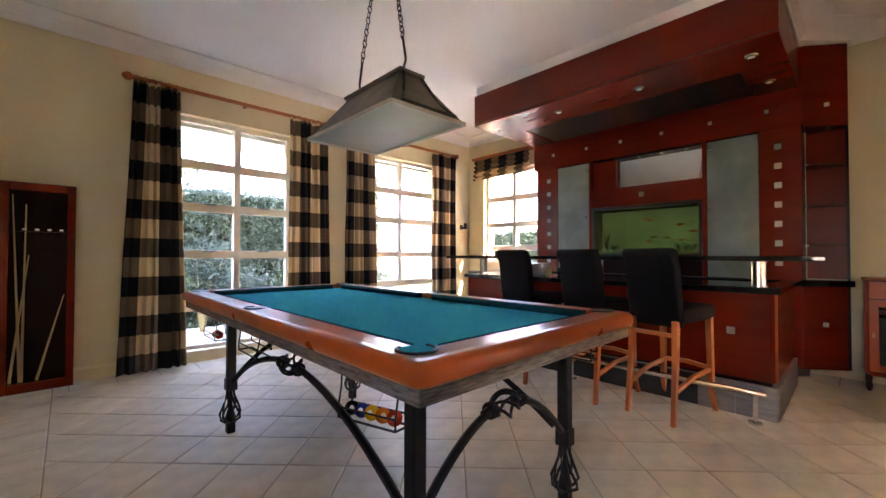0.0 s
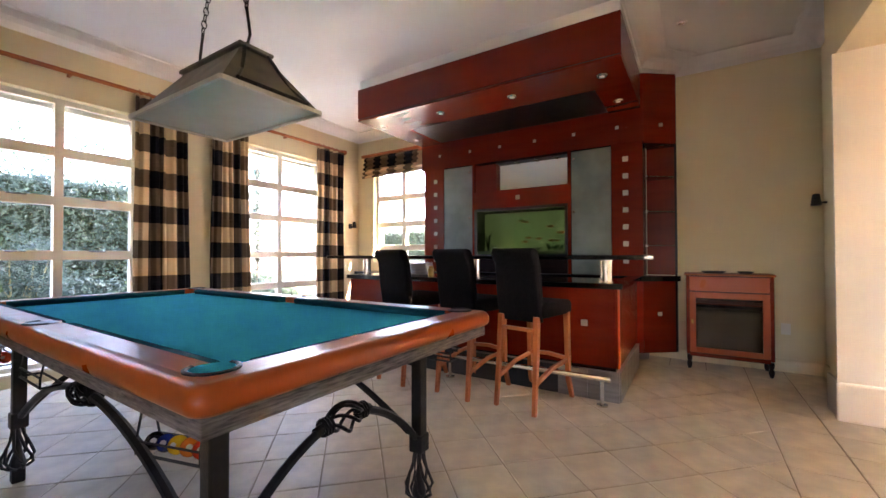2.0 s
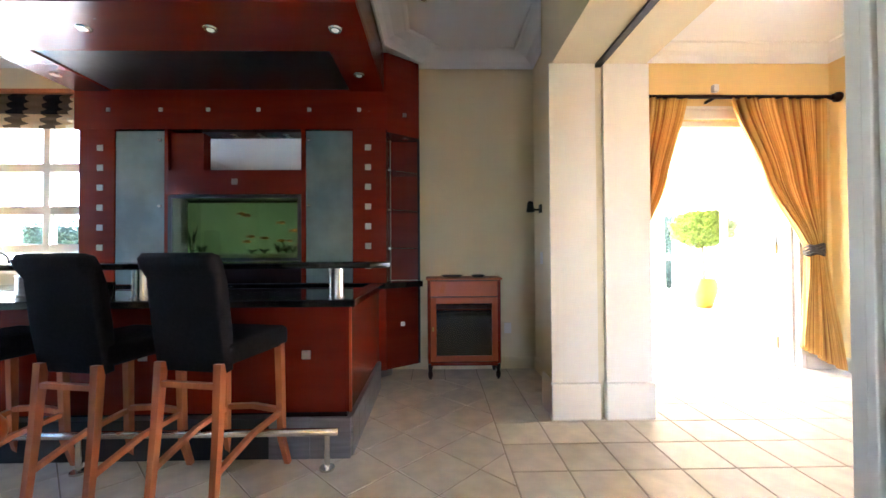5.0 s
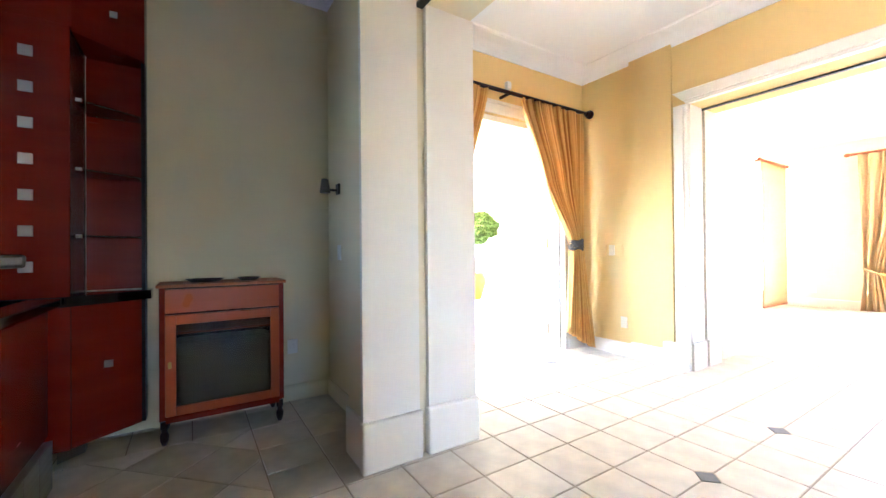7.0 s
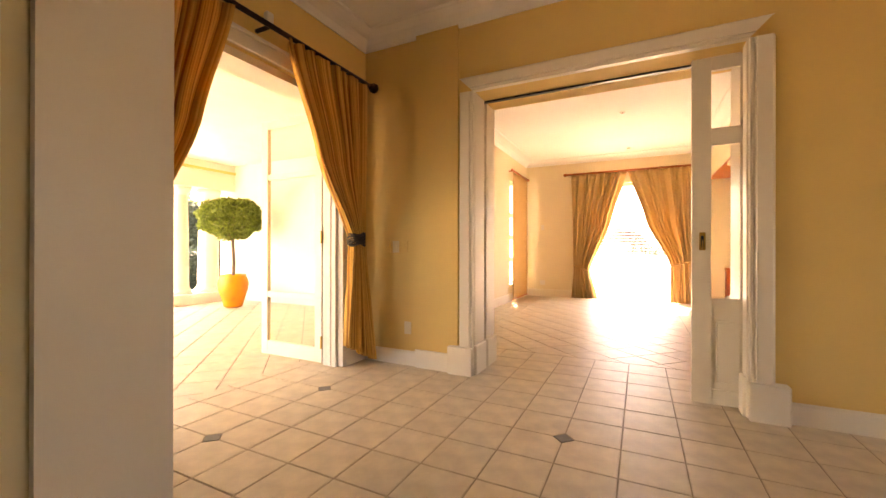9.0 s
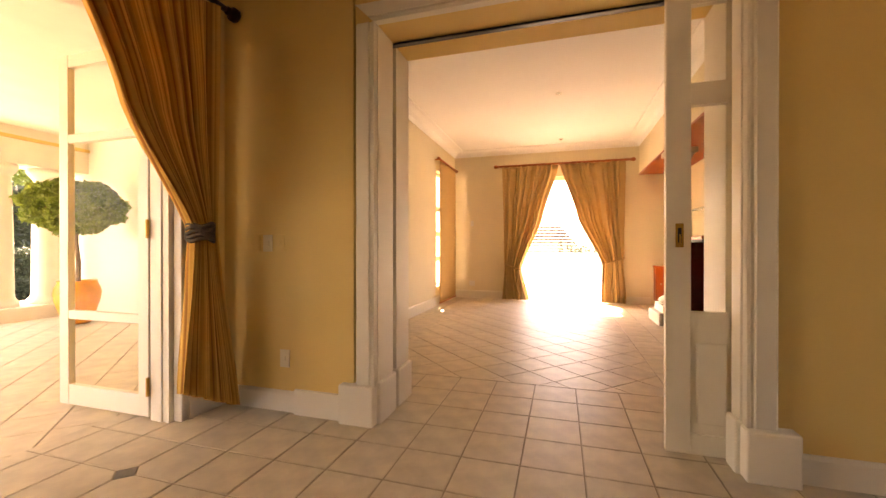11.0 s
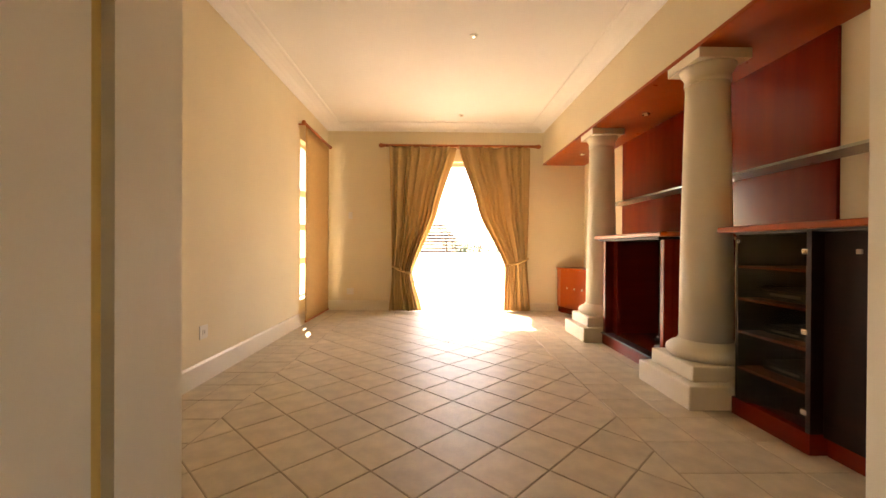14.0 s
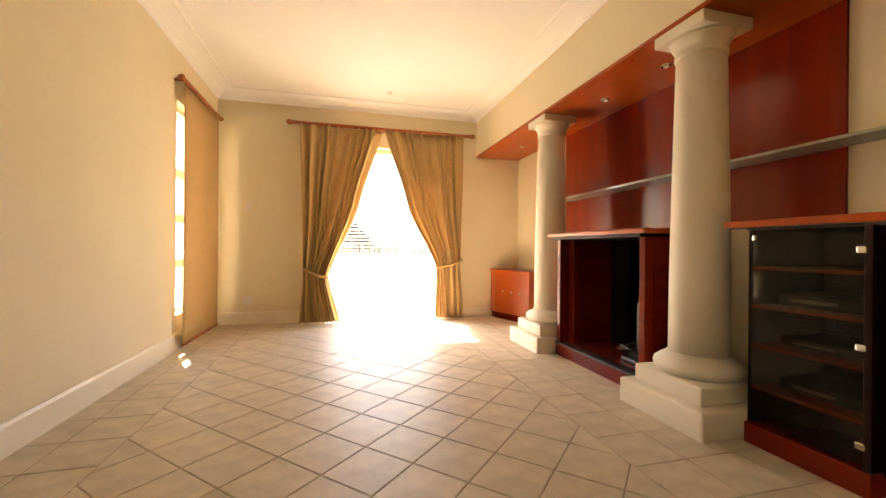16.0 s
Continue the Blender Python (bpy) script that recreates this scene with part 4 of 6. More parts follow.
# bar stools
def make_stool():
    st = thing("bar_stool", "charcoal upholstered high bar stool with orange beech legs at the bar", "bar stool", (0, 0, 0), "bar stools")
    for sx in (0, 1):
        for sy in (-1, 1):
            if sx == 0:
                pts = [(-0.275, sy * 0.165, 0.0), (-0.235, sy * 0.16, 0.4), (-0.215, sy * 0.155, 0.70)]
            else:
                pts = [(0.285, sy * 0.185, 0.0), (0.24, sy * 0.175, 0.16), (0.225, sy * 0.17, 0.70)]
            part("leg", tube(pts, [0.020, 0.024, 0.028], 4), M_ORANGE, st)
    for sy in (-1, 1):
        part("stretcher", tube([(-0.24, sy * 0.16, 0.22), (0.0, sy * 0.165, 0.29), (0.235, sy * 0.172, 0.31)], 0.018, 4), M_ORANGE, st)
    part("stretcher", tube([(0.235, -0.17, 0.32), (0.235, 0, 0.335), (0.235, 0.17, 0.32)], 0.020, 4), M_ORANGE, st)
    part("stretcher", tube([(-0.222, -0.155, 0.60), (-0.222, 0.155, 0.60)], 0.018, 4), M_ORANGE, st)
    b = box(-0.20, 0.285, -0.195, 0.195, 0.68, 0.79, 0.03)
    for v in b.verts:
        if v.co.z > 0.75 and v.co.x > -0.1:
            v.co.z += 0.012 * (1 - (v.co.y / 0.2) ** 2)
    part("seat", b, M_FAB, st, smooth=True)
    b = bmesh.new()
    prof = [(-0.20, 0.655), (-0.155, 0.66), (-0.16, 0.85), (-0.195, 1.07), (-0.235, 1.16), (-0.26, 1.195), (-0.30, 1.205), (-0.325, 1.18), (-0.315, 1.14), (-0.275, 1.09), (-0.245, 0.85)]
    rings = []
    for y, k in ((-0.182, 0.8), (-0.177, 0.95), (-0.162, 1.0), (0.162, 1.0), (0.177, 0.95), (0.182, 0.8)):
        cx, cz = -0.22, 0.9
        rings.append([b.verts.new((cx + (x - cx) * (k if abs(y) > 0.17 else 1), y, cz + (z - cz) * (0.985 if k < 0.9 else 1))) for x, z in prof])
    n = len(prof)
    for r0, r1 in zip(rings, rings[1:]):
        for i in range(n):
            b.faces.new((r0[i], r0[(i + 1) % n], r1[(i + 1) % n], r1[i]))
    b.faces.new(rings[0])
    b.faces.new(rings[-1])
    bmesh.ops.recalc_face_normals(b, faces=b.faces)
    part("backrest", b, M_FAB, st, smooth=True)
    return st


stool = make_stool()
copy_thing(stool, pose(3.35, 1.46, 0, rz=-10))
copy_thing(stool, pose(3.36, 2.12, 0, rz=-9))
stool.matrix_basis = pose(3.35, 0.91, 0, rz=-11)


# pool table
TX0, TX1, TY0, TY1 = 0.725, 2.165, 0.705, 3.60
tb = thing("pool_table", "pool table with teal cloth, red-brown rails and knotted wrought iron legs", "pool table", (1.45, 2.15, 0))
PK = [(0.835, 0.845), (2.055, 0.845), (0.815, 2.15), (2.075, 2.15), (0.835, 3.46), (2.055, 3.46)]
RW = 0.135
bed = part("slate_bed", box(TX0 + 0.08, TX1 - 0.08, TY0 + 0.08, TY1 - 0.08, 0.80, 0.832), M_FELT, tb, "teal cloth playing surface")
RAILP = [(0.05, 0.80), (0.05, 0.8700), (RW, 0.8700), (RW, 0.80)]


def rail(name, a, c, inward, mitre):
    """A rounded wooden rail from a to c; inward is the way to the bed."""
    b = bmesh.new()
    a, c, inward = Vector(a), Vector(c), Vector(inward)
    d = (c - a).normalized()
    rings = []
    for p, s, m in ((a, 1, mitre[0]), (c, -1, mitre[1])):
        rings.append([b.verts.new((*(p + inward * o + d * s * (o if m else 0)).to_2d(), z)) for o, z in RAILP])
    n = len(RAILP)
    for i in range(n):
        b.faces.new((rings[0][i], rings[0][(i + 1) % n], rings[1][(i + 1) % n], rings[1][i]))
    b.faces.new(rings[0])
    b.faces.new(rings[1])
    bmesh.ops.recalc_face_normals(b, faces=b.faces)
    o = part(name, b, M_RAIL, tb)
    return o


# rounded outer edge that runs round the table
rim = []
for cx_, cy_, a0_ in ((TX1 - 0.055, TY0 + 0.055, -90), (TX1 - 0.055, TY1 - 0.055, 0), (TX0 + 0.055, TY1 - 0.055, 90), (TX0 + 0.055, TY0 + 0.055, 180)):
    for k in range(7):
        a = math.radians(a0_ + 15 * k)
        rim.append((cx_ + 0.055 * math.cos(a), cy_ + 0.055 * math.sin(a)))
BULL = [(0.052, 0.80), (0.014, 0.80), (0.003, 0.812), (0.0, 0.828), (0.003, 0.846), (0.012, 0.860), (0.028, 0.868), (0.052, 0.8704)]
rb = bmesh.new()
rings_ = []
for i, p in enumerate(rim):
    q0, q1 = Vector(rim[i - 1]), Vector(rim[(i + 1) % len(rim)])
    d_ = (q1 - q0).normalized()
    w_ = Vector((-d_.y, d_.x))
    rings_.append([rb.verts.new((*(Vector(p) + w_ * o_), z_)) for o_, z_ in BULL])
for r0, r1 in zip(rings_, rings_[1:] + rings_[:1]):
    for i in range(len(BULL)):
        rb.faces.new((r0[i], r0[(i + 1) % len(BULL)], r1[(i + 1) % len(BULL)], r1[i]))
bmesh.ops.recalc_face_normals(rb, faces=rb.faces)
part("rail_edge", rb, M_RAIL, tb, "rounded red-brown rail edge", smooth=True)

rail("end_rail", (TX0, TY0), (TX1, TY0), (0, 1), (1, 1))
rail("end_rail", (TX0, TY1), (TX1, TY1), (0, -1), (1, 1))
rail("side_rail", (TX0, TY0), (TX0, TY1), (1, 0), (1, 1))
rail("side_rail", (TX1, TY0), (TX1, TY1), (-1, 0), (1, 1))


def cushion(p, q, inward):
    p, q, w = Vector(p), Vector(q), Vector(inward)
    d = (q - p).normalized()
    b = bmesh.new()
    prof = [(0.0, 0.828, 0.0), (0.0, 0.869, 0.0), (0.035, 0.866, 0.02), (0.048, 0.855, 0.03), (0.03, 0.829, 0.02)]
    r = [[b.verts.new((*(e + w * o + d * s * k).to_2d(), z)) for o, z, k in prof] for e, s in ((p, 1), (q, -1))]
    for i in range(5):
        b.faces.new((r[0][i], r[0][(i + 1) % 5], r[1][(i + 1) % 5], r[1][i]))
    b.faces.new(r[0])
    b.faces.new(r[1])
    bmesh.ops.recalc_face_normals(b, faces=b.faces)
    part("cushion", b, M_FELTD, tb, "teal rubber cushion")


IX0, IX1, IY0, IY1 = TX0 + RW, TX1 - RW, TY0 + RW, TY1 - RW
cushion((IX0 + 0.07, IY0), (IX1 - 0.07, IY0), (0, 1))
cushion((IX0 + 0.07, IY1), (IX1 - 0.07, IY1), (0, -1))
for x, w in ((IX0, (1, 0)), (IX1, (-1, 0))):
    cushion((x, IY0 + 0.07), (x, 2.15 - 0.06), w)
    cushion((x, 2.15 + 0.06), (x, IY1 - 0.07), w)
for i, (x, y) in enumerate(PK):
    # flat discs, not holes; all but the first are black for the shade inside
    b = lathe([(0.056, 0.8705), (0.056, 0.8725)], x, y, 28)
    pk = part("pocket", b, M_FELT if i == 0 else M_BLACK, tb, "flat disc in place of a pocket hole")
    ring = bmesh.new()
    cx, cy = 1.445, 2.15
    back = math.atan2(y - cy, x - cx) if i not in (2, 3) else (math.pi if i == 2 else 0)
    span = 2.3 if i not in (2, 3) else 1.6
    pts = [(x + 0.06 * math.cos(back + t), y + 0.06 * math.sin(back + t), 0.873) for t in [(-span + 2 * span * k / 20) for k in range(21)]]
    tube(pts, 0.0075, 6, ring, flat=0.6)
    part("pocket_rim", ring, M_IRON, pk, "dark metal pocket rim")
b = box(TX0 + 0.03, TX1 - 0.03, TY0 + 0.03, TY0 + 0.09, 0.745, 0.80, 0.004)
part("apron", b, M_STAIN, tb, "grey weathered wooden apron")
part("apron", box(TX0 + 0.03, TX1 - 0.03, TY1 - 0.09, TY1 - 0.03, 0.745, 0.80, 0.004), M_STAIN, tb, "grey weathered wooden apron")
part("apron", box(TX0 + 0.03, TX0 + 0.09, TY0 + 0.09, TY1 - 0.09, 0.745, 0.80, 0.004), M_STAIN, tb, "grey weathered wooden apron")
part("apron", box(TX1 - 0.09, TX1 - 0.03, TY0 + 0.09, TY1 - 0.09, 0.745, 0.80, 0.004), M_STAIN, tb, "grey weathered wooden apron")
part("under_board", box(TX0 + 0.09, TX1 - 0.09, TY0 + 0.09, TY1 - 0.09, 0.76, 0.80), M_DARKW, tb)
LX0, LX1, LY0, LY1 = 0.86, 1.76, 0.88, 2.76
corners = [(LX0, LY0), (LX1, LY0), (LX0, LY1), (LX1, LY1)]
for x, y in corners:
    lg = part("leg", box(x - 0.026, x + 0.026, y - 0.026, y + 0.026, 0.28, 0.76, 0.006), M_IRON, tb)
    box_ = box(x - 0.033, x + 0.033, y - 0.033, y + 0.033, 0.275, 0.355, 0.006)
    part("collar", box_, M_IRON, lg)
    part("foot", box(x - 0.025, x + 0.025, y - 0.025, y + 0.025, 0.0, 0.075, 0.006), M_IRON, lg)
    cage = lathe([(0.012, 0.06), (0.030, 0.08), (0.032, 0.10), (0.018, 0.15), (0.010, 0.20), (0.010, 0.28)], x, y, 12)
    cg = part("cage_ornament", cage, M_IRON, tb, "twisted iron cage ornament")
    for k in range(7):
        a = 2 * math.pi * k / 7
        cage = bmesh.new()
        pts = [(x + r * math.cos(a + tw), y + r * math.sin(a + tw), z) for r, z, tw in ((0.020, 0.28, 0), (0.024, 0.24, 0.25), (0.044, 0.18, 0.6), (0.062, 0.125, 1.0), (0.056, 0.09, 1.35), (0.03, 0.07, 1.6))]
        tube(pts, 0.007, 6, cage)
        part("twisted_rod", cage, M_IRON, cg)


def arch(p, q, apex=0.56, low=0.345):
    """An arched stretcher of flat iron with a knot of coiled rod at its crown."""
    p, q = Vector((*p, 0)), Vector((*q, 0))
    pts = []
    for k in range(25):
        t = k / 24
        z = low + (apex - low) * (1 - abs(2 * t - 1) ** 2.0)
        e = p.lerp(q, 0.03 + 0.94 * t)
        pts.append((e.x, e.y, z))
    half = 0.5 - 0.078 / (q - p).length
    for side in ([v for k, v in enumerate(pts) if k / 24 < half], [v for k, v in enumerate(pts) if k / 24 > 1 - half]):
        part("arched_stretcher", tube(side, 0.016, 6), M_IRON, tb, "arched iron stretcher")
    m = p.lerp(q, 0.5)
    d = (q - p).normalized()
    s = Vector((-d.y, d.x, 0))
    knot = None
    for e in (-1, 1):
        kn = tube([m + d * e * 0.065 + Vector((0, 0, apex)), m + d * e * 0.085 + Vector((0, 0, apex - 0.003)), m + d * e * 0.13 + Vector((0, 0, apex - 0.012))], 0.015, 6)
        if knot:
            part("knot_end", kn, M_IRON, knot)
        else:
            knot = part("iron_knot", kn, M_IRON, tb, "coiled wrought iron knot")
    for e in (-0.085, 0.085):
        for k in range(3):
            kn = bmesh.new()
            c = m + d * (e + 0.013 * (k - 1))
            tube([(c.x + s.x * 0.025 * math.cos(a), c.y + s.y * 0.025 * math.cos(a), apex - 0.008 + 0.025 * math.sin(a)) for a in [j * math.pi / 6 for j in range(13)]], 0.007, 6, kn)
            part("ring", kn, M_IRON, knot)
    for k in range(6):
        ph = 2 * math.pi * k / 6
        pts = []
        for j in range(11):
            t = -1 + 2 * j / 10
            r = 0.010 + (0.040 + 0.006 * math.sin(5 * k)) * (1 - t * t)
            a = ph + 1.1 * t
            pts.append(m + d * (t * 0.08) + s * (r * math.cos(a)) + Vector((0, 0, apex + 0.0 + r * math.sin(a))))
        kn = bmesh.new()
        tube(pts, 0.0065, 6, kn)
        part("coiled_rod", kn, M_IRON, knot)


arch(corners[0], corners[1], 0.585)
arch(corners[2], corners[3], 0.585)
arch(corners[0], corners[2], 0.63)
arch(corners[1], corners[3], 0.63)


def ball_rack(x0, y0, x1, y1, z, drop, balls):
    """A wire rack for balls; balls: colours."""
    rk = thing("ball_rack", "black iron wire ball rack hung under the pool table", "ball rack", ((x0 + x1) / 2, (y0 + y1) / 2, z))
    b = bmesh.new()
    p, q = Vector((x0, y0, z)), Vector((x1, y1, z - drop))
    d = (q - p).normalized()
    s = Vector((-d.y, d.x, 0)).normalized() * 0.035
    for k in (-1, 1):
        tube([p + s * k, q + s * k], 0.005, 6, b)
        tube([p + s * k + Vector((0, 0, 0.04)), q + s * k + Vector((0, 0, 0.04))], 0.004, 6, b)
    for e in (p, q):
        tube([e - s, e + s], 0.005, 6, b)
        tube([e - s + Vector((0, 0, 0.04)), e - s, e - s * 0.99], 0.004, 6, b)
    for e in (p, q):
        for k in (-1, 1):
            tube([e + s * k + Vector((0, 0, 0.04)), e + s * k * 0.6 + Vector((0, 0, 0.12)), (e.x + s.x * k * 0.5, e.y + s.y * k * 0.5, 0.762)], 0.004, 5, b)
    part("wire_frame", b, M_IRON, rk)
    n = len(balls)
    L = (q - p).length
    for i, c in enumerate(balls):
        at = q - d * (0.04 + i * 0.061)
        bb = bmesh.new()
        bmesh.ops.create_uvsphere(bb, u_segments=24, v_segments=16, radius=0.0285)
        key = "ball %s" % (c,)
        m = bpy.data.materials.get(key) or mat(key, c, 0.08, var=0.0)
        ob = solo("billiard_ball", bb, m, "glossy numbered billiard ball in the wire rack", "billiard ball", group="billiard balls", smooth=True)
        ob.location = (at.x, at.y, at.z + 0.030)
        sp = bmesh.new()
        bmesh.ops.create_uvsphere(sp, u_segments=16, v_segments=10, radius=0.0288)
        bmesh.ops.delete(sp, geom=[v for v in sp.verts if v.co.z < 0.0245], context="VERTS")
        o2 = mesh_ob("number_spot", sp, M_PLAST, True)
        o2.parent = ob
        o2.rotation_euler = (1.2, 0.0, -0.75 + 0.25 * math.sin(i * 2.1))


YEL, RED, BLU, PUR, ORG_ = (0.75, 0.42, 0.02), (0.62, 0.05, 0.02), (0.01, 0.02, 0.12), (0.03, 0.01, 0.05), (0.75, 0.18, 0.02)
ball_rack(0.895, 1.36, 0.935, 1.04, 0.515, -0.03, [RED, ORG_, YEL, BLU, (0.015, 0.015, 0.017)])
ball_rack(0.87, 3.35, 0.87, 3.05, 0.55, 0.0, [RED, RED])
ball_rack(0.82, 2.35, 0.82, 2.05, 0.62, 0.0, [])
ball_rack(2.06, 2.35, 2.06, 2.05, 0.62, 0.0, [])
ball_rack(2.10, 1.15, 2.10, 0.90, 0.60, 0.0, [])

# hanging lamp over the table
LX, LYm = 1.403, 1.85
lamp = thing("billiard_lamp", "tarnished metal trapezoid billiard lamp on two chains", "hanging lamp", (LX, LYm, 1.87))


def frustum(hx0, hy0, z0, hx1, hy1, z1, cx, cy, b=None, cap=False):
    b = b or bmesh.new()
    lo = [b.verts.new((cx + a * hx0, cy + c * hy0, z0)) for a, c in ((-1, -1), (1, -1), (1, 1), (-1, 1))]
    hi = [b.verts.new((cx + a * hx1, cy + c * hy1, z1)) for a, c in ((-1, -1), (1, -1), (1, 1), (-1, 1))]
    for i in range(4):
        b.faces.new((lo[i], lo[(i + 1) % 4], hi[(i + 1) % 4], hi[i]))
    if cap:
        b.faces.new(hi)
    return b


HX, HY = 0.25, 0.435
LT = 2.122
o = part("outer_shade", frustum(HX, HY, 1.87, 0.068, 0.26, LT, LX, LYm, cap=True), M_SHADEO, lamp)
o = part("inner_shade", frustum(HX - 0.006, HY - 0.006, 1.871, 0.062, 0.254, LT - 0.008, LX, LYm, cap=True), M_SHADE, lamp)
b = bmesh.new()
for sx, sy in ((0, -1), (0, 1), (-1, 0), (1, 0)):
    if sx == 0:
        box(LX - HX, LX + HX, LYm + sy * HY - 0.006, LYm + sy * HY + 0.006, 1.862, 1.882, 0, b)
    else:
        box(LX + sx * HX - 0.006, LX + sx * HX + 0.006, LYm - HY, LYm + HY, 1.862, 1.882, 0, b)
part("rim", b, mat("cream enamel rim", (0.50, 0.47, 0.38), 0.5, var=0.1), lamp)
part("diffuser", box(LX - HX + 0.008, LX + HX - 0.008, LYm - HY + 0.008, LYm + HY - 0.008, 1.874, 1.878), M_SHADE, lamp, "pale diffuser panel")
part("cap", box(LX - 0.087, LX + 0.087, LYm - 0.287, LYm + 0.287, LT, LT + 0.018, 0.004), M_SHADEO, lamp)
for s in (-1, 1):
    b = bmesh.new()
    for sx in (-1, 1):
        tube([(LX + sx * 0.06, LYm + s * 0.28, LT), (LX + sx * 0.085, LYm + s * 0.32, 2.05), (LX + sx * 0.12, LYm + s * 0.36, 1.97), (LX + sx * 0.18, LYm + s * 0.435, 1.895)], 0.009, 6, b)
    tube([(LX - 0.18, LYm + s * 0.425, 1.90), (LX + 0.18, LYm + s * 0.425, 1.90)], 0.009, 6, b)
    part("end_bracket", b, M_IRON, lamp)
    y = LYm + 0.01 + s * 0.205
    hk = bmesh.new()
    tube([(LX, y, LT + 0.015), (LX, y + s * 0.01, LT + 0.06), (LX, y + s * 0.03, LT + 0.10), (LX, y + s * 0.02, LT + 0.15), (LX, y, LT + 0.24)], 0.007, 8, hk)
    tube([(LX, y + s * (-0.05 + 0.02 * math.cos(a)), LT + 0.05 + 0.025 * math.sin(a)) for a in [-1.6 + k * 0.45 for k in range(11)]], 0.005, 6, hk)
    part("scroll_hook", hk, M_IRON, lamp)
    ch = bmesh.new()
    z, k = LT + 0.25, 0
    while z < CE - 0.03:
        r = 0.013
        kz = (z - 2.37) / (CE - 2.37)
        yc, xc = y + (1.88 + s * 0.015 - y) * kz, LX + 0.04 * kz
        f = (lambda a: (xc + r * math.cos(a), yc, z + 0.022 * math.sin(a))) if k % 2 else (lambda a: (xc, yc + r * math.cos(a), z + 0.022 * math.sin(a)))
        tube([f(j * math.pi / 4) for j in range(9)], 0.0035, 5, ch)
        z += 0.034
        k += 1
    part("chain", ch, M_IRON, lamp)
    part("ceiling_hook", lathe([(0.03, CE - 0.01), (0.03, CE - 0.002)], LX + 0.04, 1.88 + s * 0.032, 12), M_IRON, lamp)


# lobby: curtains, french door, sliding door
RX = BX - 0.16
rod("curtain_rod", "x", RX, 2.73, -4.11, -1.86, 0.020, M_DARKW, "dark turned wooden curtain rod above the french doors", BX, (-3.9, -2.96, -2.0), 2.4)
for nm, o0, o1, top, tie, tw, bot in (("a", -4.05, -4.20, -3.10, -3.865, -4.005, -3.76), ("b", -1.90, -1.84, -2.66, -2.16, -1.98, -2.18)):
    th = thing("curtain", "gold striped curtain tied back beside the french doors", "curtain", (RX, (o0 + bot) / 2, 0.02), "gold striped curtains")
    inner = lerp_edges((2.70, top), (1.9, top + (tie - top) * 0.45), (1.22, tie), (0.0, bot))
    outer = lerp_edges((2.70, o0), (1.22, tw), (0.0, o1))
    a, c = (outer, inner) if nm == "a" else (inner, outer)
    hem = (0.0, 0.24) if nm == "a" else (0.24, 0.0)
    cloth("drape", a, c, 0.02, 2.71, M_STRIPE, RX, "x", 7, th, 0.072, wide=1.7, hem=hem)
    b = bmesh.new()
    ym, hw = tie + (tw - tie) * 0.36, abs(tw - tie) * 0.36 + 0.012
    for k in range(5):
        z = 1.17 + k * 0.022
        tube([(RX + 0.082 * math.cos(q), ym + hw * math.sin(q), z + 0.01 * math.sin(3 * q + k)) for q in [j * math.pi / 12 for j in range(25)]], 0.014, 6, b)
    part("tieback", b, mat("dark woven tieback", (0.05, 0.03, 0.015), 0.8, var=0.5, scale=80, bump=0.8) if nm == "a" else bpy.data.materials["dark woven tieback"], th, "dark brown woven tieback")

fd = tagged(new("door_french"), "white glazed french door standing open to the terrace", "door", "", "structure")
b = box(BX + 0.06, BX + 0.215, -3.93, -3.88, 0, 2.56)
box(BX + 0.11, BX + 0.15, -3.895, -3.87, 0, 2.5, 0.006, b)
box(BX + 0.215, BX + 0.335, -4.0, -3.94, 0, 2.56, 0, b)
box(BX - 0.01, BX + 0.06, -4.04, -3.91, 0, 2.66, 0.008, b)
part("door_frame", b, M_TRIM, fd)
b = box(BX + 0.06, BX + 0.34, -2.12, -2.058, 0, 2.56)
box(BX - 0.015, BX + 0.03, -2.06, -1.94, 0, 2.66, 0.008, b)
part("door_frame", b, M_TRIM, fd)
b = box(BX + 0.06, BX + 0.34, -3.88, -2.12, 2.50, 2.56)
box(BX - 0.015, BX + 0.03, -3.915, -2.06, 2.56, 2.66, 0.008, b)
box(BX - 0.03, BX + 0.03, -3.99, -1.93, 2.66, 2.69, 0.006, b)
part("door_head", b, M_TRIM, fd)
X0, X1, YL = BX + 0.225, BX + 1.07, -3.895
lf = part("door_leaf", box(X0 + 0.001, X0 + 0.088, YL - 0.02, YL + 0.02, 0.021, 2.469), M_TRIM, fd)
for z0, z1 in ((0.02, 0.16), (0.62, 0.68), (1.85, 1.91), (2.38, 2.47)):
    part("leaf_rail", box(X0 + 0.09, X1 - 0.09, YL - 0.02, YL + 0.02, z0, z1, 0.004), M_TRIM, lf)
for x0 in (X0, X1 - 0.09):
    part("leaf_stile", box(x0, x0 + 0.09, YL - 0.022, YL + 0.022, 0.02, 2.47, 0.004), M_TRIM, lf)
for z0, z1 in ((0.16, 0.62), (0.68, 1.85), (1.91, 2.38)):
    g = part("pane", box(X0 + 0.09, X1 - 0.09, YL - 0.003, YL + 0.003, z0, z1), M_GLASS, lf)
    g.visible_shadow = False
for z in (0.22, 1.24, 2.25):
    part("hinge", lathe([(0.011, z - 0.06), (0.011, z + 0.06)], X0 - 0.004, YL + 0.03, 10), M_BRASS, lf)

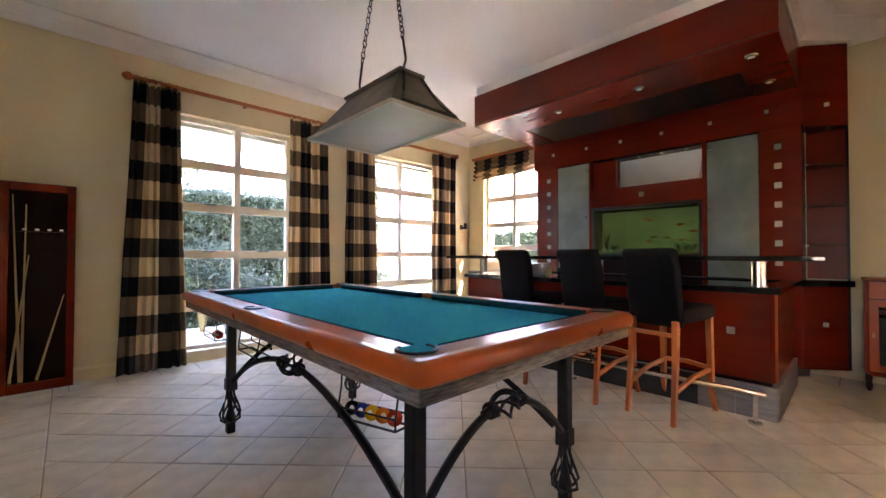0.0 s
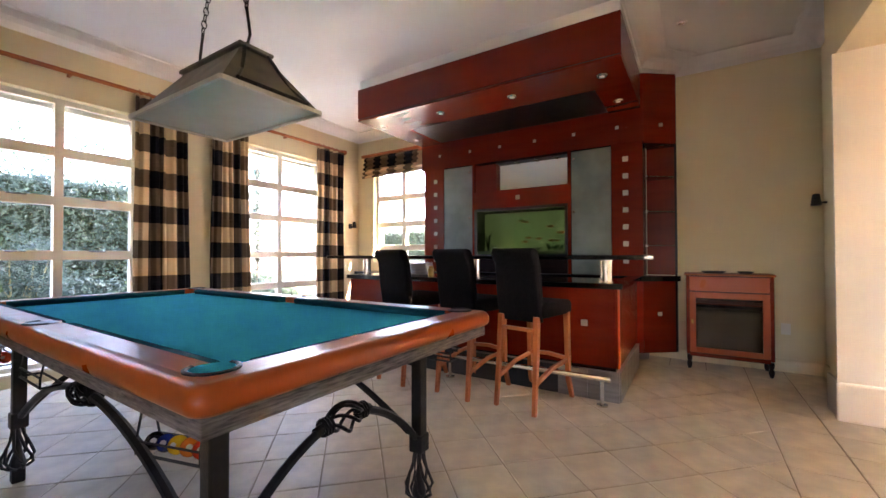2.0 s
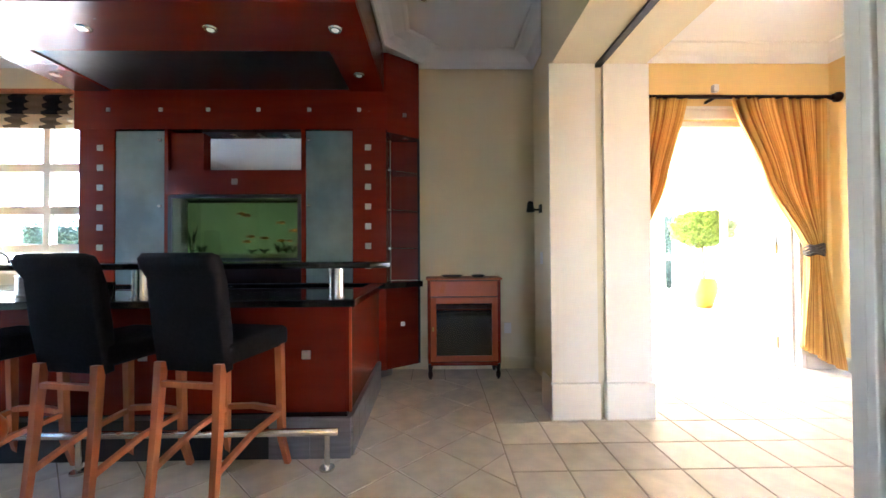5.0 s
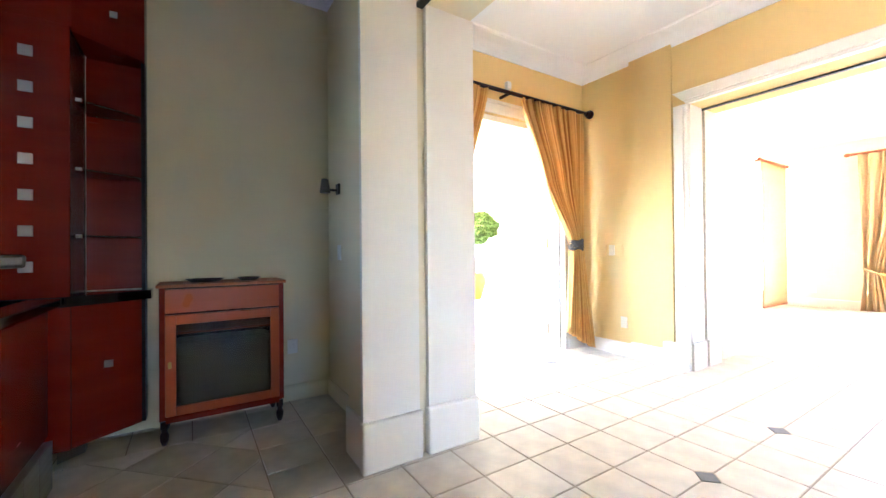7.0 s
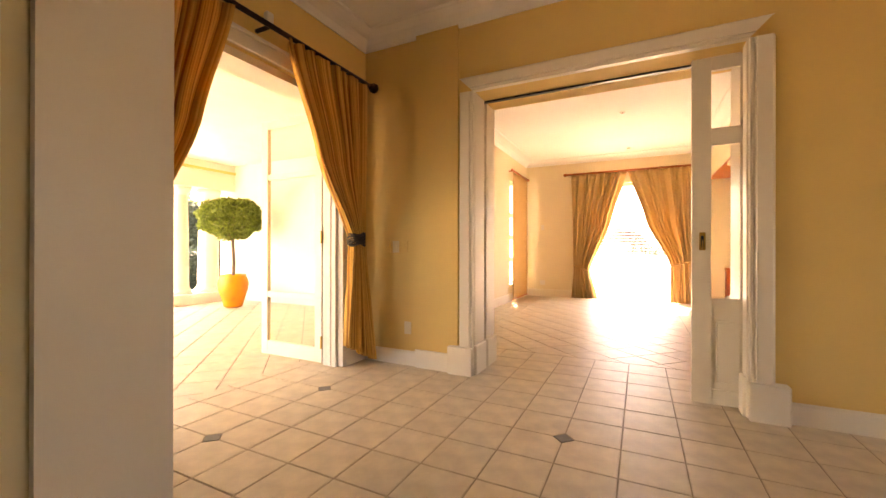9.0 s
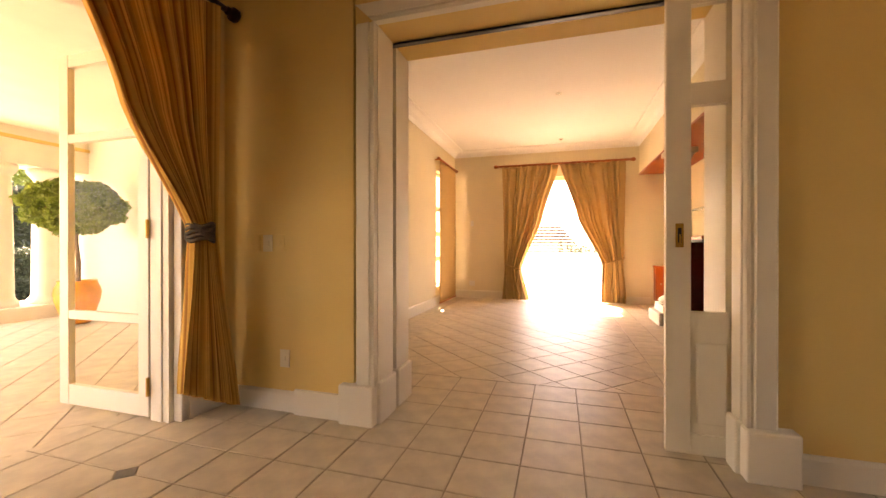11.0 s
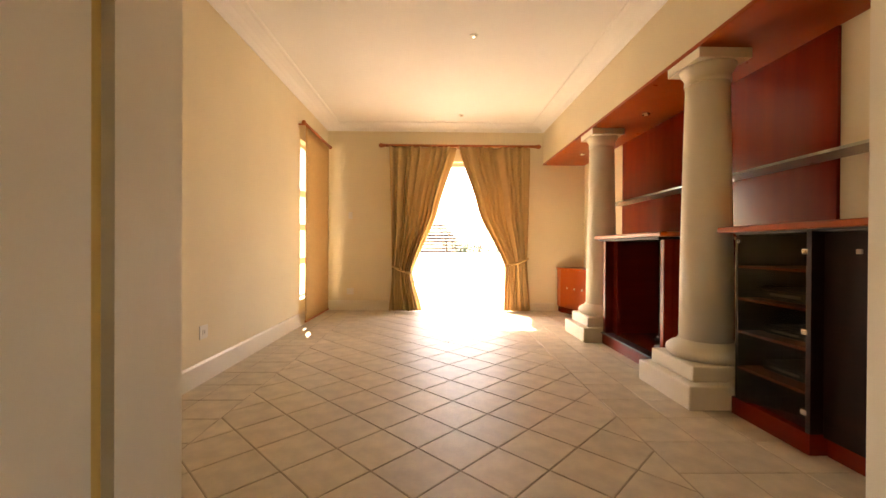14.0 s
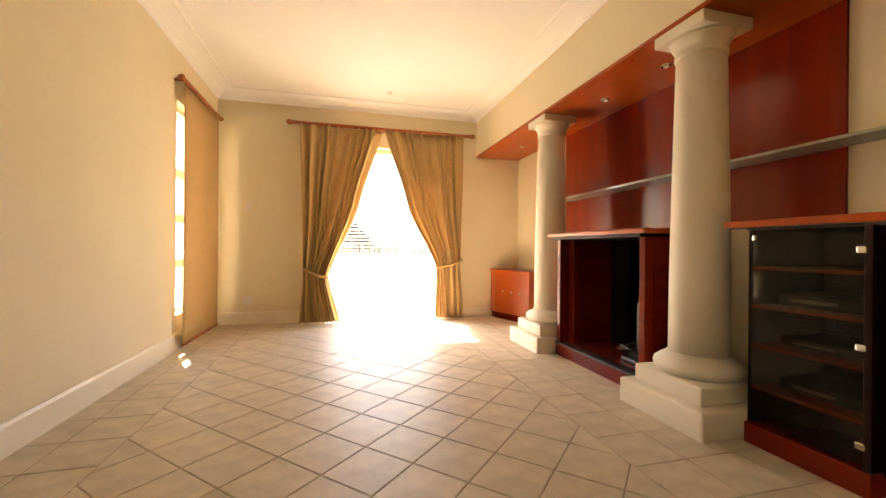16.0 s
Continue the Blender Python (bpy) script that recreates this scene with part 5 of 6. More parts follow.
sd = tagged(new("door_sliding"), "cream painted glazed sliding door half in its wall pocket", "door", "", "structure")
SY = LY + 0.36
SX0, SX1 = 2.105, 2.40
lf = part("door_leaf", box(SX1 - 0.12, SX1, SY - 0.022, SY + 0.022, 0.012, 2.515, 0.003), M_TRIM, sd)
for z0, z1 in ((0.012, 0.12), (0.66, 0.775), (1.88, 2.00), (2.42, 2.515)):
    part("leaf_rail", box(SX0, SX1 - 0.12, SY - 0.02, SY + 0.02, z0, z1), M_TRIM, lf)
b = box(SX0, SX1 - 0.12, SY - 0.006, SY + 0.006, 0.12, 0.66)
box(SX0, SX1 - 0.15, SY - 0.014, SY + 0.014, 0.17, 0.61, 0.010, b)
part("door_panel", b, M_TRIM, lf)
for z0, z1 in ((0.775, 1.88), (2.00, 2.42)):
    g = part("pane", box(SX0, SX1 - 0.12, SY - 0.003, SY + 0.003, z0, z1), M_GLASS, lf)
    g.visible_shadow = False
b = box(SX1 - 0.085, SX1 - 0.045, SY + 0.021, SY + 0.025, 1.12, 1.25, 0.004)
hd = part("door_handle", b, M_BRASS, lf, "aged brass flush pull")
# raised black patch painted for the shade in the pull's hollow
part("handle_recess_shade", box(SX1 - 0.074, SX1 - 0.056, SY + 0.0245, SY + 0.027, 1.145, 1.225, 0.001), M_BLACK, hd)
part("handle_bar", tube([(SX1 - 0.065, SY + 0.027, 1.13), (SX1 - 0.065, SY + 0.036, 1.14), (SX1 - 0.065, SY + 0.036, 1.18), (SX1 - 0.065, SY + 0.027, 1.19)], 0.004, 6), M_BRASS, hd)
b = box(2.07, 2.10, LY - 0.015, SY - 0.04, 0, 2.53)
box(2.07, 2.10, SY + 0.04, BY + 0.005, 0, 2.53, 0, b)
box(2.07, 2.122, LY - 0.02, SY - 0.028, 0, 0.265, 0.008, b)
box(2.07, 2.122, SY + 0.028, BY + 0.006, 0, 0.265, 0.008, b)
solo("trim_lounge_west", b, M_TRIM, "white painted pocket door lining with plinth blocks", "door lining", kind="structure")


def plate(nm, label, c, axis, w, h, out, keys=1, m=M_PLAST):
    th = thing(nm, label, nm.replace("_", " "), c)
    x, y, z = c
    if axis == "y":
        part("plate", box(x - w / 2, x + w / 2, min(y, y + out * 0.009), max(y, y + out * 0.009), z - h / 2, z + h / 2, 0.002), m, th)
        for k in range(keys):
            u = x - w / 4 + (w / 2) * (k + 0.5) / keys
            part("key", box(u - 0.010, u + 0.010, min(y + out * 0.008, y + out * 0.014), max(y + out * 0.008, y + out * 0.014), z - 0.018, z + 0.018, 0.002), m, th)
    else:
        part("plate", box(min(x, x + out * 0.009), max(x, x + out * 0.009), y - w / 2, y + w / 2, z - h / 2, z + h / 2, 0.002), m, th)
        for k in range(keys):
            u = y - w / 4 + (w / 2) * (k + 0.5) / keys
            part("key", box(min(x + out * 0.008, x + out * 0.014), max(x + out * 0.008, x + out * 0.014), u - 0.010, u + 0.010, z - 0.018, z + 0.018, 0.002), m, th)
    return th


plate("light_switch", "plastic light switch painted like the yellow wall", (4.80, BY, 1.15), "y", 0.072, 0.115, 1, 1, M_WALLB)
plate("light_switch", "cream plastic dimmer switch on the yellow wall", (4.90, BY, 1.15), "y", 0.072, 0.115, 1, 1, M_WALLC)
plate("light_switch", "blank plate painted like the yellow wall", (5.00, BY, 1.15), "y", 0.072, 0.115, 1, 0, M_WALLB)
plate("wall_socket", "cream plastic wall socket above the skirting", (4.76, BY, 0.36), "y", 0.075, 0.12, 1, 1, M_WALLC)
plate("wall_socket", "white plastic double socket low on the lounge wall", (CX, -6.92, 0.41), "x", 0.11, 0.11, -1, 2)
plate("wall_socket", "white plastic double socket beside the lounge curtain", (4.85, CY, 0.33), "y", 0.12, 0.11, 1, 2)
plate("light_switch", "white plastic light switch beside the lounge curtain", (4.85, CY, 1.66), "y", 0.07, 0.12, 1)
plate("light_switch", "white plastic light switch by the billiard room opening", (5.13, -1.22, 1.15), "y", 0.07, 0.115, 1)
plate("wall_socket", "white plastic wall socket beside the heater cabinet", (AX, -0.93, 0.42), "x", 0.075, 0.11, -1)

# ceiling downlights and a motion sensor
for x, y in ((2.98, -7.62), (2.95, -10.0), (4.42, -0.10), (3.6, -3.0)):
    d = thing("ceiling_light", "small round white and chrome recessed ceiling light", "ceiling light", (x, y, CE - 0.012), "ceiling lights")
    ring = lathe([(0.044, CE - 0.004), (0.042, CE - 0.014), (0.030, CE - 0.012)], x, y, 22)
    part("trim_ring", ring, M_PLAST, d)
    part("bulb", lathe([(0.026, CE - 0.013), (0.015, CE - 0.020)], x, y, 16), M_CHROME, d)
d = thing("motion_sensor", "small white motion sensor above the french doors", "sensor", (BX, -3.05, 2.86))
part("housing", box(BX - 0.05, BX, -3.08, -3.02, 2.83, 2.91, 0.012), M_PLAST, d)


def sconce(nm, x, y, z, dx, dy, label):
    s = thing("wall_light", label, "wall light", (x, y, z))
    b = box(x - 0.035, x + 0.035, y - 0.01 if dy else y - 0.035, y + 0.01 if dy else y + 0.035, z - 0.03, z + 0.05, 0.004) if dy else box(x - 0.01, x + 0.01, y - 0.035, y + 0.035, z - 0.03, z + 0.05, 0.004)
    part("back_plate", b, M_BLACK, s)
    part("arm", tube([(x, y, z), (x + dx * 0.05, y + dy * 0.05, z), (x + dx * 0.09, y + dy * 0.09, z)], 0.010, 8), M_BLACK, s)
    cx, cy = x + dx * 0.10, y + dy * 0.10
    part("shade", lathe([(0.036, z - 0.025), (0.040, z - 0.02), (0.034, z + 0.02), (0.026, z + 0.075), (0.022, z + 0.08)], cx, cy, 16), M_BLACK, s)


sconce("a", 5.15, -1.215, 1.625, 0, 1, "small black metal wall light beside the opening")
sconce("b", 5.22, AY - 0.005, 1.65, 0, -1, "small black metal wall light beside the checked curtain")

# heater cabinet against the yellow wall
hc = thing("heater_cabinet", "small orange wood heater cabinet with dark glazed front", "cabinet", (5.23, -0.45, 0))
CX0, CX1, HY0, HY1 = 5.06, 5.39, -0.80, -0.10
part("top", box(CX0 - 0.015, CX1, HY0 - 0.015, HY1 + 0.015, 0.945, 0.965, 0.005), M_OAK, hc)
for y0, y1 in ((HY0, HY0 + 0.03), (HY1 - 0.03, HY1)):
    part("side", box(CX0, CX1, y0, y1, 0.15, 0.945, 0.003), M_MAHOG, hc)
part("drawer", box(CX0 - 0.002, CX0 + 0.02, HY0 + 0.03, HY1 - 0.03, 0.79, 0.935, 0.003), M_RAIL, hc)
part("knob", lathe([(0.012, 0), (0.016, 0.008), (0.008, 0.016)], 0, 0, 12), M_BRASS, hc).matrix_local = pose(CX0 - 0.012 - 5.23, 0.0, 0.863, 0, -90, 0)
b = box(CX0 - 0.004, CX0 + 0.02, HY0 + 0.03, HY0 + 0.085, 0.17, 0.78, 0.003)
box(CX0 - 0.004, CX0 + 0.02, HY1 - 0.085, HY1 - 0.03, 0.17, 0.78, 0.003, b)
box(CX0 - 0.004, CX0 + 0.02, HY0 + 0.085, HY1 - 0.085, 0.17, 0.225, 0.003, b)
box(CX0 - 0.004, CX0 + 0.02, HY0 + 0.085, HY1 - 0.085, 0.72, 0.78, 0.003, b)
dr = part("door", b, M_RAIL, hc)
part("pane", box(CX0 + 0.006, CX0 + 0.01, HY0 + 0.085, HY1 - 0.085, 0.225, 0.72), M_SMOKE, dr)
part("inner_shelf", box(CX0 + 0.03, CX1 - 0.02, HY0 + 0.03, HY1 - 0.03, 0.655, 0.668), M_RAIL, hc)
part("heater_body", box(CX0 + 0.05, CX1 - 0.05, HY0 + 0.07, HY1 - 0.07, 0.20, 0.60, 0.03), mat("grey heater front", (0.16, 0.17, 0.165), 0.5, var=0.1), hc)
part("back", box(CX1 - 0.02, CX1, HY0 + 0.03, HY1 - 0.03, 0.15, 0.945), M_DARKW, hc)
part("bottom", box(CX0, CX1 - 0.02, HY0 + 0.03, HY1 - 0.03, 0.13, 0.165, 0.003), M_MAHOG, hc)
part("latch", box(CX0 - 0.012, CX0 - 0.004, HY1 - 0.062, HY1 - 0.045, 0.46, 0.50, 0.003), M_BRASS, hc)
for x in (CX0 + 0.02, CX1 - 0.03):
    for y in (HY0 + 0.025, HY1 - 0.025):
        part("leg", lathe([(0.012, 0), (0.022, 0.03), (0.024, 0.06), (0.014, 0.085), (0.022, 0.10), (0.022, 0.14)], x, y, 14), M_DARKW, hc, smooth=True)
for y, r, g in ((-0.34, 0.11, "larger"), (-0.60, 0.07, "smaller")):
    t = thing("tray", "%s black ceramic tray on the heater cabinet" % g, "tray", (5.2, y, 0.965))
    pr = lathe([(0.6, 0.0), (0.72, 0.0), (0.95, 0.8), (1.0, 1.0), (0.9, 1.0), (0.65, 0.25)], 0, 0, 24)
    for v in pr.verts:
        v.co = Vector((5.2 + v.co.x * 0.07, y + v.co.y * r, 0.965 + v.co.z * 0.022))
    part("dish", pr, M_BLACK, t)

# cue case on the north wall
cc = thing("cue_case", "red mahogany wall cue case with open dark interior", "cue case", (-0.04, AY - 0.07, 0))
QX0, QX1, QY = -0.33, 0.13, AY - 0.13
part("back", box(QX0, QX1, AY - 0.02, AY - 0.004, 0.02, 1.74), M_DARKW, cc)
for r in ((QX0, QX0 + 0.055, 0.0, 1.76), (QX1 - 0.055, QX1, 0.0, 1.76)):
    part("side_frame", box(r[0], r[1], QY, AY - 0.004, r[2], r[3], 0.006), M_MAHOG, cc)
part("top_frame", box(QX0 + 0.055, QX1 - 0.055, QY, AY - 0.004, 1.69, 1.76, 0.006), M_MAHOG, cc)
part("bottom_frame", box(QX0 + 0.055, QX1 - 0.055, QY, AY - 0.004, 0.0, 0.08, 0.006), M_MAHOG, cc)
part("cue_rest", box(QX0 + 0.06, QX1 - 0.06, AY - 0.06, AY - 0.02, 1.35, 1.365), M_DARKW, cc)
for k in range(4):
    part("clip", box(QX0 + 0.13 + k * 0.075, QX0 + 0.155 + k * 0.075, AY - 0.068, AY - 0.055, 1.36, 1.375, 0.002), M_PLAST, cc)
part("key_knob", lathe([(0.014, 0), (0.014, 0.02)], 0, 0, 12), M_BRASS, cc).matrix_local = pose(0.10, -0.063, 1.31, 90)
M_CUE = mat("pale ash cue", (0.62, 0.42, 0.20), 0.3, var=0.1, stretch=(9, 9, 1))
for x0, x1, zt in ((-0.26, -0.20, 1.66), (-0.18, -0.19, 1.58), (-0.16, -0.26, 1.15), (0.06, -0.10, 0.80)):
    cq = thing("billiard_cue", "pale ash billiard cue leaning in the cue case", "billiard cue", (x0, QY + 0.06, 0.09), "cues in the case")
    part("shaft", tube([(x1, QY + 0.05, 0.085), ((x0 + x1) / 2, QY + 0.06, (0.09 + zt) / 2), (x0, QY + 0.08, zt)], [0.010, 0.007, 0.004], 10), M_CUE, cq, smooth=True)

# bar clutter
tap = thing("bar_tap", "chrome swan neck tap at the bar sink", "tap", (4.45, 3.38, 0.93))
solo("sink_counter", box(4.36, AX - 0.01, 3.2, 3.9, 0.88, 0.928, 0.006), M_GRAN, "black granite sink counter under the window", "counter", kind="structure")
solo("sink_cabinet", box(4.5, AX - 0.01, 3.22, 3.88, 0.0, 0.879), M_DARKW, "dark mahogany and shaded insides sink cabinet", "cabinet")
part("neck", tube([(4.45, 3.30, 0.93), (4.45, 3.30, 1.15)] + [(4.45, 3.23 + 0.07 * math.cos(a), 1.15 + 0.07 * math.sin(a)) for a in [k * math.pi / 8 for k in range(1, 8)]] + [(4.45, 3.16, 1.13)], 0.012, 10), M_CHROME, tap, smooth=True)
part("spout_head", lathe([(0.018, 1.09), (0.022, 1.14)], 4.45, 3.155, 12), M_BLACK, tap)
pot = thing("cooking_pot", "steel pot standing on the bar worktop", "pot", (4.1, 2.55, 0.93))
part("body", lathe([(0.13, 0.93), (0.14, 0.94), (0.14, 1.06), (0.145, 1.065), (0.13, 1.065)], 4.1, 2.55, 28), M_STEEL, pot, smooth=False)
jar = thing("glass_jar", "small glass jar with yellow contents on the bar", "jar", (3.95, 2.3, 0.93))
part("body", lathe([(0.03, 0.93), (0.032, 0.94), (0.032, 1.0), (0.022, 1.01)], 3.95, 2.3, 16), mat("yellow spice", (0.4, 0.28, 0.05), 0.3), jar)
part("lid", lathe([(0.024, 1.01), (0.024, 1.035)], 3.95, 2.3, 16), M_BRASS, jar)
for i, y in enumerate((2.18, 2.10, 2.0)):
    jr = thing("glass_tumbler", "small clear tumbler standing on the bar worktop", "tumbler", (3.98, y, 0.93), "tumblers on the bar")
    part("glass", lathe([(0.028, 0.93), (0.033, 1.02), (0.030, 1.02), (0.026, 0.935)], 3.98, y, 16), M_GREENG, jr)

# lounge: curtains, blind
LR = CY + 0.15
rod("curtain_rod", "y", LR, 2.86, 1.66, 4.22, 0.024, M_OAK, "honey-coloured wooden curtain rod across the garden door", CY, (1.9, 2.97, 4.0), 1.6)
for nm, o0, o1, top, tie, tout, bot, tz in (("a", 4.15, 4.15, 3.00, 3.76, 4.10, 3.58, 0.66), ("b", 1.72, 1.70, 2.97, 2.16, 1.76, 2.18, 0.80)):
    th = thing("curtain", "tan pinch-pleated curtain tied back with gold cord", "curtain", ((o0 + bot) / 2, LR, 0.02), "tan lounge curtains")
    inner = lerp_edges((2.83, top), (1.75, top + (tie - top) * 0.42), (tz, tie), (0.0, bot))
    outer = lerp_edges((2.83, o0), (tz, tout), (0.0, o1))
    a, c = (outer, inner) if nm == "b" else (inner, outer)
    cloth("drape", a, c, 0.015, 2.84, M_TAN, LR, "y", 9, th, 0.078, wide=2.2)
    b = bmesh.new()
    n = 30
    pts = []
    for j in range(n + 1):
        s = j / n
        pts.append((tie + (tout - tie) * s, LR + 0.065 + 0.03 * math.sin(math.pi * s), tz + (0.13 if nm == "a" else 0.12) * s ** 1.5))
    for ph in (0, 2.1, 4.2):
        tube([(x, y + 0.010 * math.cos(ph + j * 1.1), z + 0.010 * math.sin(ph + j * 1.1)) for j, (x, y, z) in enumerate(pts)], 0.010, 6, b)
    part("tie_cord", b, M_ROPE, th, "twisted gold cord tieback")
rb = thing("flat_blind", "long flat tan fabric blind under a wooden pole", "blind", (CX - 0.1, -9.72, 0.05))
part("pole", tube([(CX - 0.1, -10.38, 2.80), (CX - 0.1, -9.08, 2.80)], 0.02, 14), M_OAK, rb, smooth=True)
for y in (-10.40, -9.06):
    part("finial", tube([(CX - 0.1, y - 0.02, 2.80), (CX - 0.1, y, 2.80), (CX - 0.1, y + 0.02, 2.80)], [0.02, 0.032, 0.02], 12), M_OAK, rb)
for y in (-10.3, -9.15):
    part("bracket", box(CX - 0.1, CX, y - 0.01, y + 0.01, 2.79, 2.81), M_OAK, rb)
b = bmesh.new()
uvl = b.loops.layers.uv.new("UVMap")
rows_ = [[b.verts.new((CX - 0.085 + 0.006 * noise.noise(Vector((i * 0.35, j * 0.3, 1))), -10.36 + 1.17 * i / 12, 2.79 - 2.73 * j / 20)) for i in range(13)] for j in range(21)]
for j in range(20):
    for i in range(12):
        f = b.faces.new((rows_[j][i], rows_[j][i + 1], rows_[j + 1][i + 1], rows_[j + 1][i]))
        f.smooth = True
        for lp in f.loops:
            lp[uvl].uv = (lp.vert.co.y, lp.vert.co.z)
o = part("blind_cloth", b, M_BLIND, rb, smooth=True)
m = o.modifiers.new("thick", "SOLIDIFY")
m.thickness = 0.004
part("bottom_bar", box(CX - 0.098, CX - 0.072, -10.36, -9.19, 0.05, 0.075, 0.004), M_OAK, rb)

gd = tagged(new("door_garden"), "white garden door frame open to the sunny terrace", "door", "", "structure")
b = box(2.05, 2.11, CY - 0.2, CY - 0.1, 0, 2.62)
box(3.79, 3.85, CY - 0.2, CY - 0.1, 0, 2.62, 0, b)
box(2.11, 3.79, CY - 0.2, CY - 0.1, 2.55, 2.62, 0, b)
part("door_frame", b, M_TRIM, gd)
part("threshold", box(2.05, 3.85, CY - 0.28, CY - 0.0, -0.02, 0.008, 0.002), M_TILE, gd)
part("floor_bolt", box(2.14, 2.2, CY - 0.16, CY - 0.13, 0.10, 0.115), M_BLACK, gd)


# outside: terrace, topiary, hedges, far garden
def leaves(name, pts, size, material, parent=None, seed=1, label="", category=""):
    """Many small leaves, each a folded quad, at the given places."""
    rg = np.random.RandomState(seed)
    n = len(pts)
    pts = np.asarray(pts, float)
    a = rg.normal(size=(n, 3))
    a /= np.linalg.norm(a, axis=1)[:, None]
    c = np.cross(a, rg.normal(size=(n, 3)))
    c /= np.linalg.norm(c, axis=1)[:, None]
    s = size * rg.uniform(0.6, 1.3, (n, 1))
    nn = np.cross(a, c)
    v = np.stack([pts - a * s, pts + c * s * 0.45 + nn * s * 0.15, pts + a * s, pts - c * s * 0.45 + nn * s * 0.15], 1).reshape(-1, 3)
    me = bpy.data.meshes.new(name)
    me.from_pydata(v.tolist(), [], [(4 * i, 4 * i + 1, 4 * i + 2, 4 * i + 3) for i in range(n)])
    me.materials.append(material)
    ob = new(name, me)
    if parent:
        ob.parent = parent
        ob.location = -root_at(parent)
        tagged(ob, label, "", "", "stuff")
    else:
        tagged(ob, label, category, "", "stuff")
    return ob


def hedge(nm, x0, x1, y0, y1, z1, seed, count, size, label, face, leaf=M_HEDGE):
    """A clipped hedge: a core coloured dark for its inner shade, with a rough skin of leaves."""
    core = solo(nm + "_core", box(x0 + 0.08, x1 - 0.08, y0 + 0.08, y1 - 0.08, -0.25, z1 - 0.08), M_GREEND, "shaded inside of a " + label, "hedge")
    rg = np.random.RandomState(seed)
    p = rg.uniform((x0, y0, -0.2), (x1, y1, z1), (count, 3))
    k = rg.uniform(size=count)
    d = rg.normal(0, 0.05, count)
    if face == "y":
        side = k < 0.85
        p[side, 1] = y0 + 0.05 + d[side]
    else:
        side = k < 0.85
        p[side, 0] = x0 + 0.05 + d[side]
    p[~side, 2] = z1 + np.abs(d[~side]) * 1.5 - 0.06
    return leaves(nm, p, size, leaf, seed=seed, label=label, category="hedge")


solo("ground", box(-60, 70, -70, 60, -0.6, -0.25), M_GROUND, "bare garden ground", "ground", kind="structure")
hedge("hedge_north", -4, 3.7, 8.2, 9.0, 2.35, 1, 30000, 0.045, "tall ivy hedge outside the windows", "y", M_IVY)
hedge("hedge_low", 3.7, 9.5, 8.6, 9.3, 0.72, 2, 12000, 0.045, "low green hedge outside the windows", "y", M_IVY)


def garden_shrub(x, y, h, w, seed, leaf):
    """A loose shrub: bare pale stems with clumps of leaves at their tips."""
    g = random.Random(seed)
    sh_ = thing("garden_shrub", "loose shrub with bare pale stems below the windows", "shrub", (x, y, -0.2), "shrubs by the gravel path")
    stems, tips = bmesh.new(), []
    for k in range(9):
        a, lean = g.uniform(0, 6.28), g.uniform(0.3, 1.0) * w
        tip = (x + lean * math.cos(a), y + 0.5 * lean * math.sin(a), -0.2 + h * g.uniform(0.55, 1.0))
        tube([(x, y, -0.2), (x + 0.35 * (tip[0] - x) + g.uniform(-0.05, 0.05), y, -0.2 + 0.45 * h), tip], [0.022, 0.015, 0.005], 6, stems)
        tips.append(tip)
    part("stems", stems, M_STEM, sh_)
    rg = np.random.RandomState(seed)
    t_ = np.array(tips)
    leaves("foliage", t_[rg.randint(0, 9, 1500)] + rg.normal(0, 0.13, (1500, 3)), 0.035, leaf, sh_, seed, "loose leaves")


M_STEM = mat("pale yellow-brown stem", (0.34, 0.26, 0.12), 0.8, var=0.3, scale=14, bump=0.4)
for x, y, h, w, q, lf_ in ((0.95, 7.3, 1.25, 0.42, 31, M_SHRUB), (1.75, 7.6, 1.5, 0.40, 32, M_IVY), (2.35, 7.1, 0.95, 0.35, 33, M_IVY), (-0.1, 7.5, 1.7, 0.45, 34, M_SHRUB), (3.5, 7.6, 0.9, 0.4, 35, M_SHRUB), (6.6, 7.9, 1.0, 0.5, 36, M_IVY)):
    garden_shrub(x, y, h, w, q, lf_)
solo("garden_wall", box(-6, 12, 9.4, 9.6, -0.25, 2.0), M_OUT, "white plastered garden wall", "garden wall", kind="structure")
solo("garden_path_north", box(-5, 12, 5.3, 8.1, -0.25, -0.15), mat("pale gravel path", (0.45, 0.42, 0.38), 0.9, var=0.2, scale=30), "pale gravel path outside the windows", "path", kind="structure")
tr = thing("tree", "leafy garden tree with small leaves in a shaded tone", "tree", (1.2, 9.8, -0.25))
tk = tube([(1.2, 9.8, -0.25), (1.25, 9.8, 1.6), (1.0, 9.7, 2.6), (1.3, 9.6, 3.6)], [0.11, 0.08, 0.06, 0.03], 10)
for k in range(12):
    rg_ = random.Random(k)
    a = rg_.uniform(0, 6.28)
    tube([(1.1, 9.7, 2.2 + 0.1 * k), (1.1 + 0.9 * math.cos(a), 9.6 + 0.4 * math.sin(a), 2.7 + 0.14 * k), (1.1 + 2.0 * math.cos(a), 9.5 + 0.8 * math.sin(a), 3.0 + 0.15 * k)], [0.03, 0.02, 0.008], 6, tk)
part("trunk", tk, M_BARK, tr)
rg_ = np.random.RandomState(5)
c = rg_.uniform((-2.6, 8.8, 2.3), (6.8, 10.4, 4.6), (190, 3))
pts = c[rg_.randint(0, 190, 13000)] + rg_.normal(0, 0.19, (13000, 3))
# crown in the shaded leaf tone, so it stays dark against the sky
leaves("crown", pts, 0.05, M_IVY, tr, 5, "open crown of small leaves")
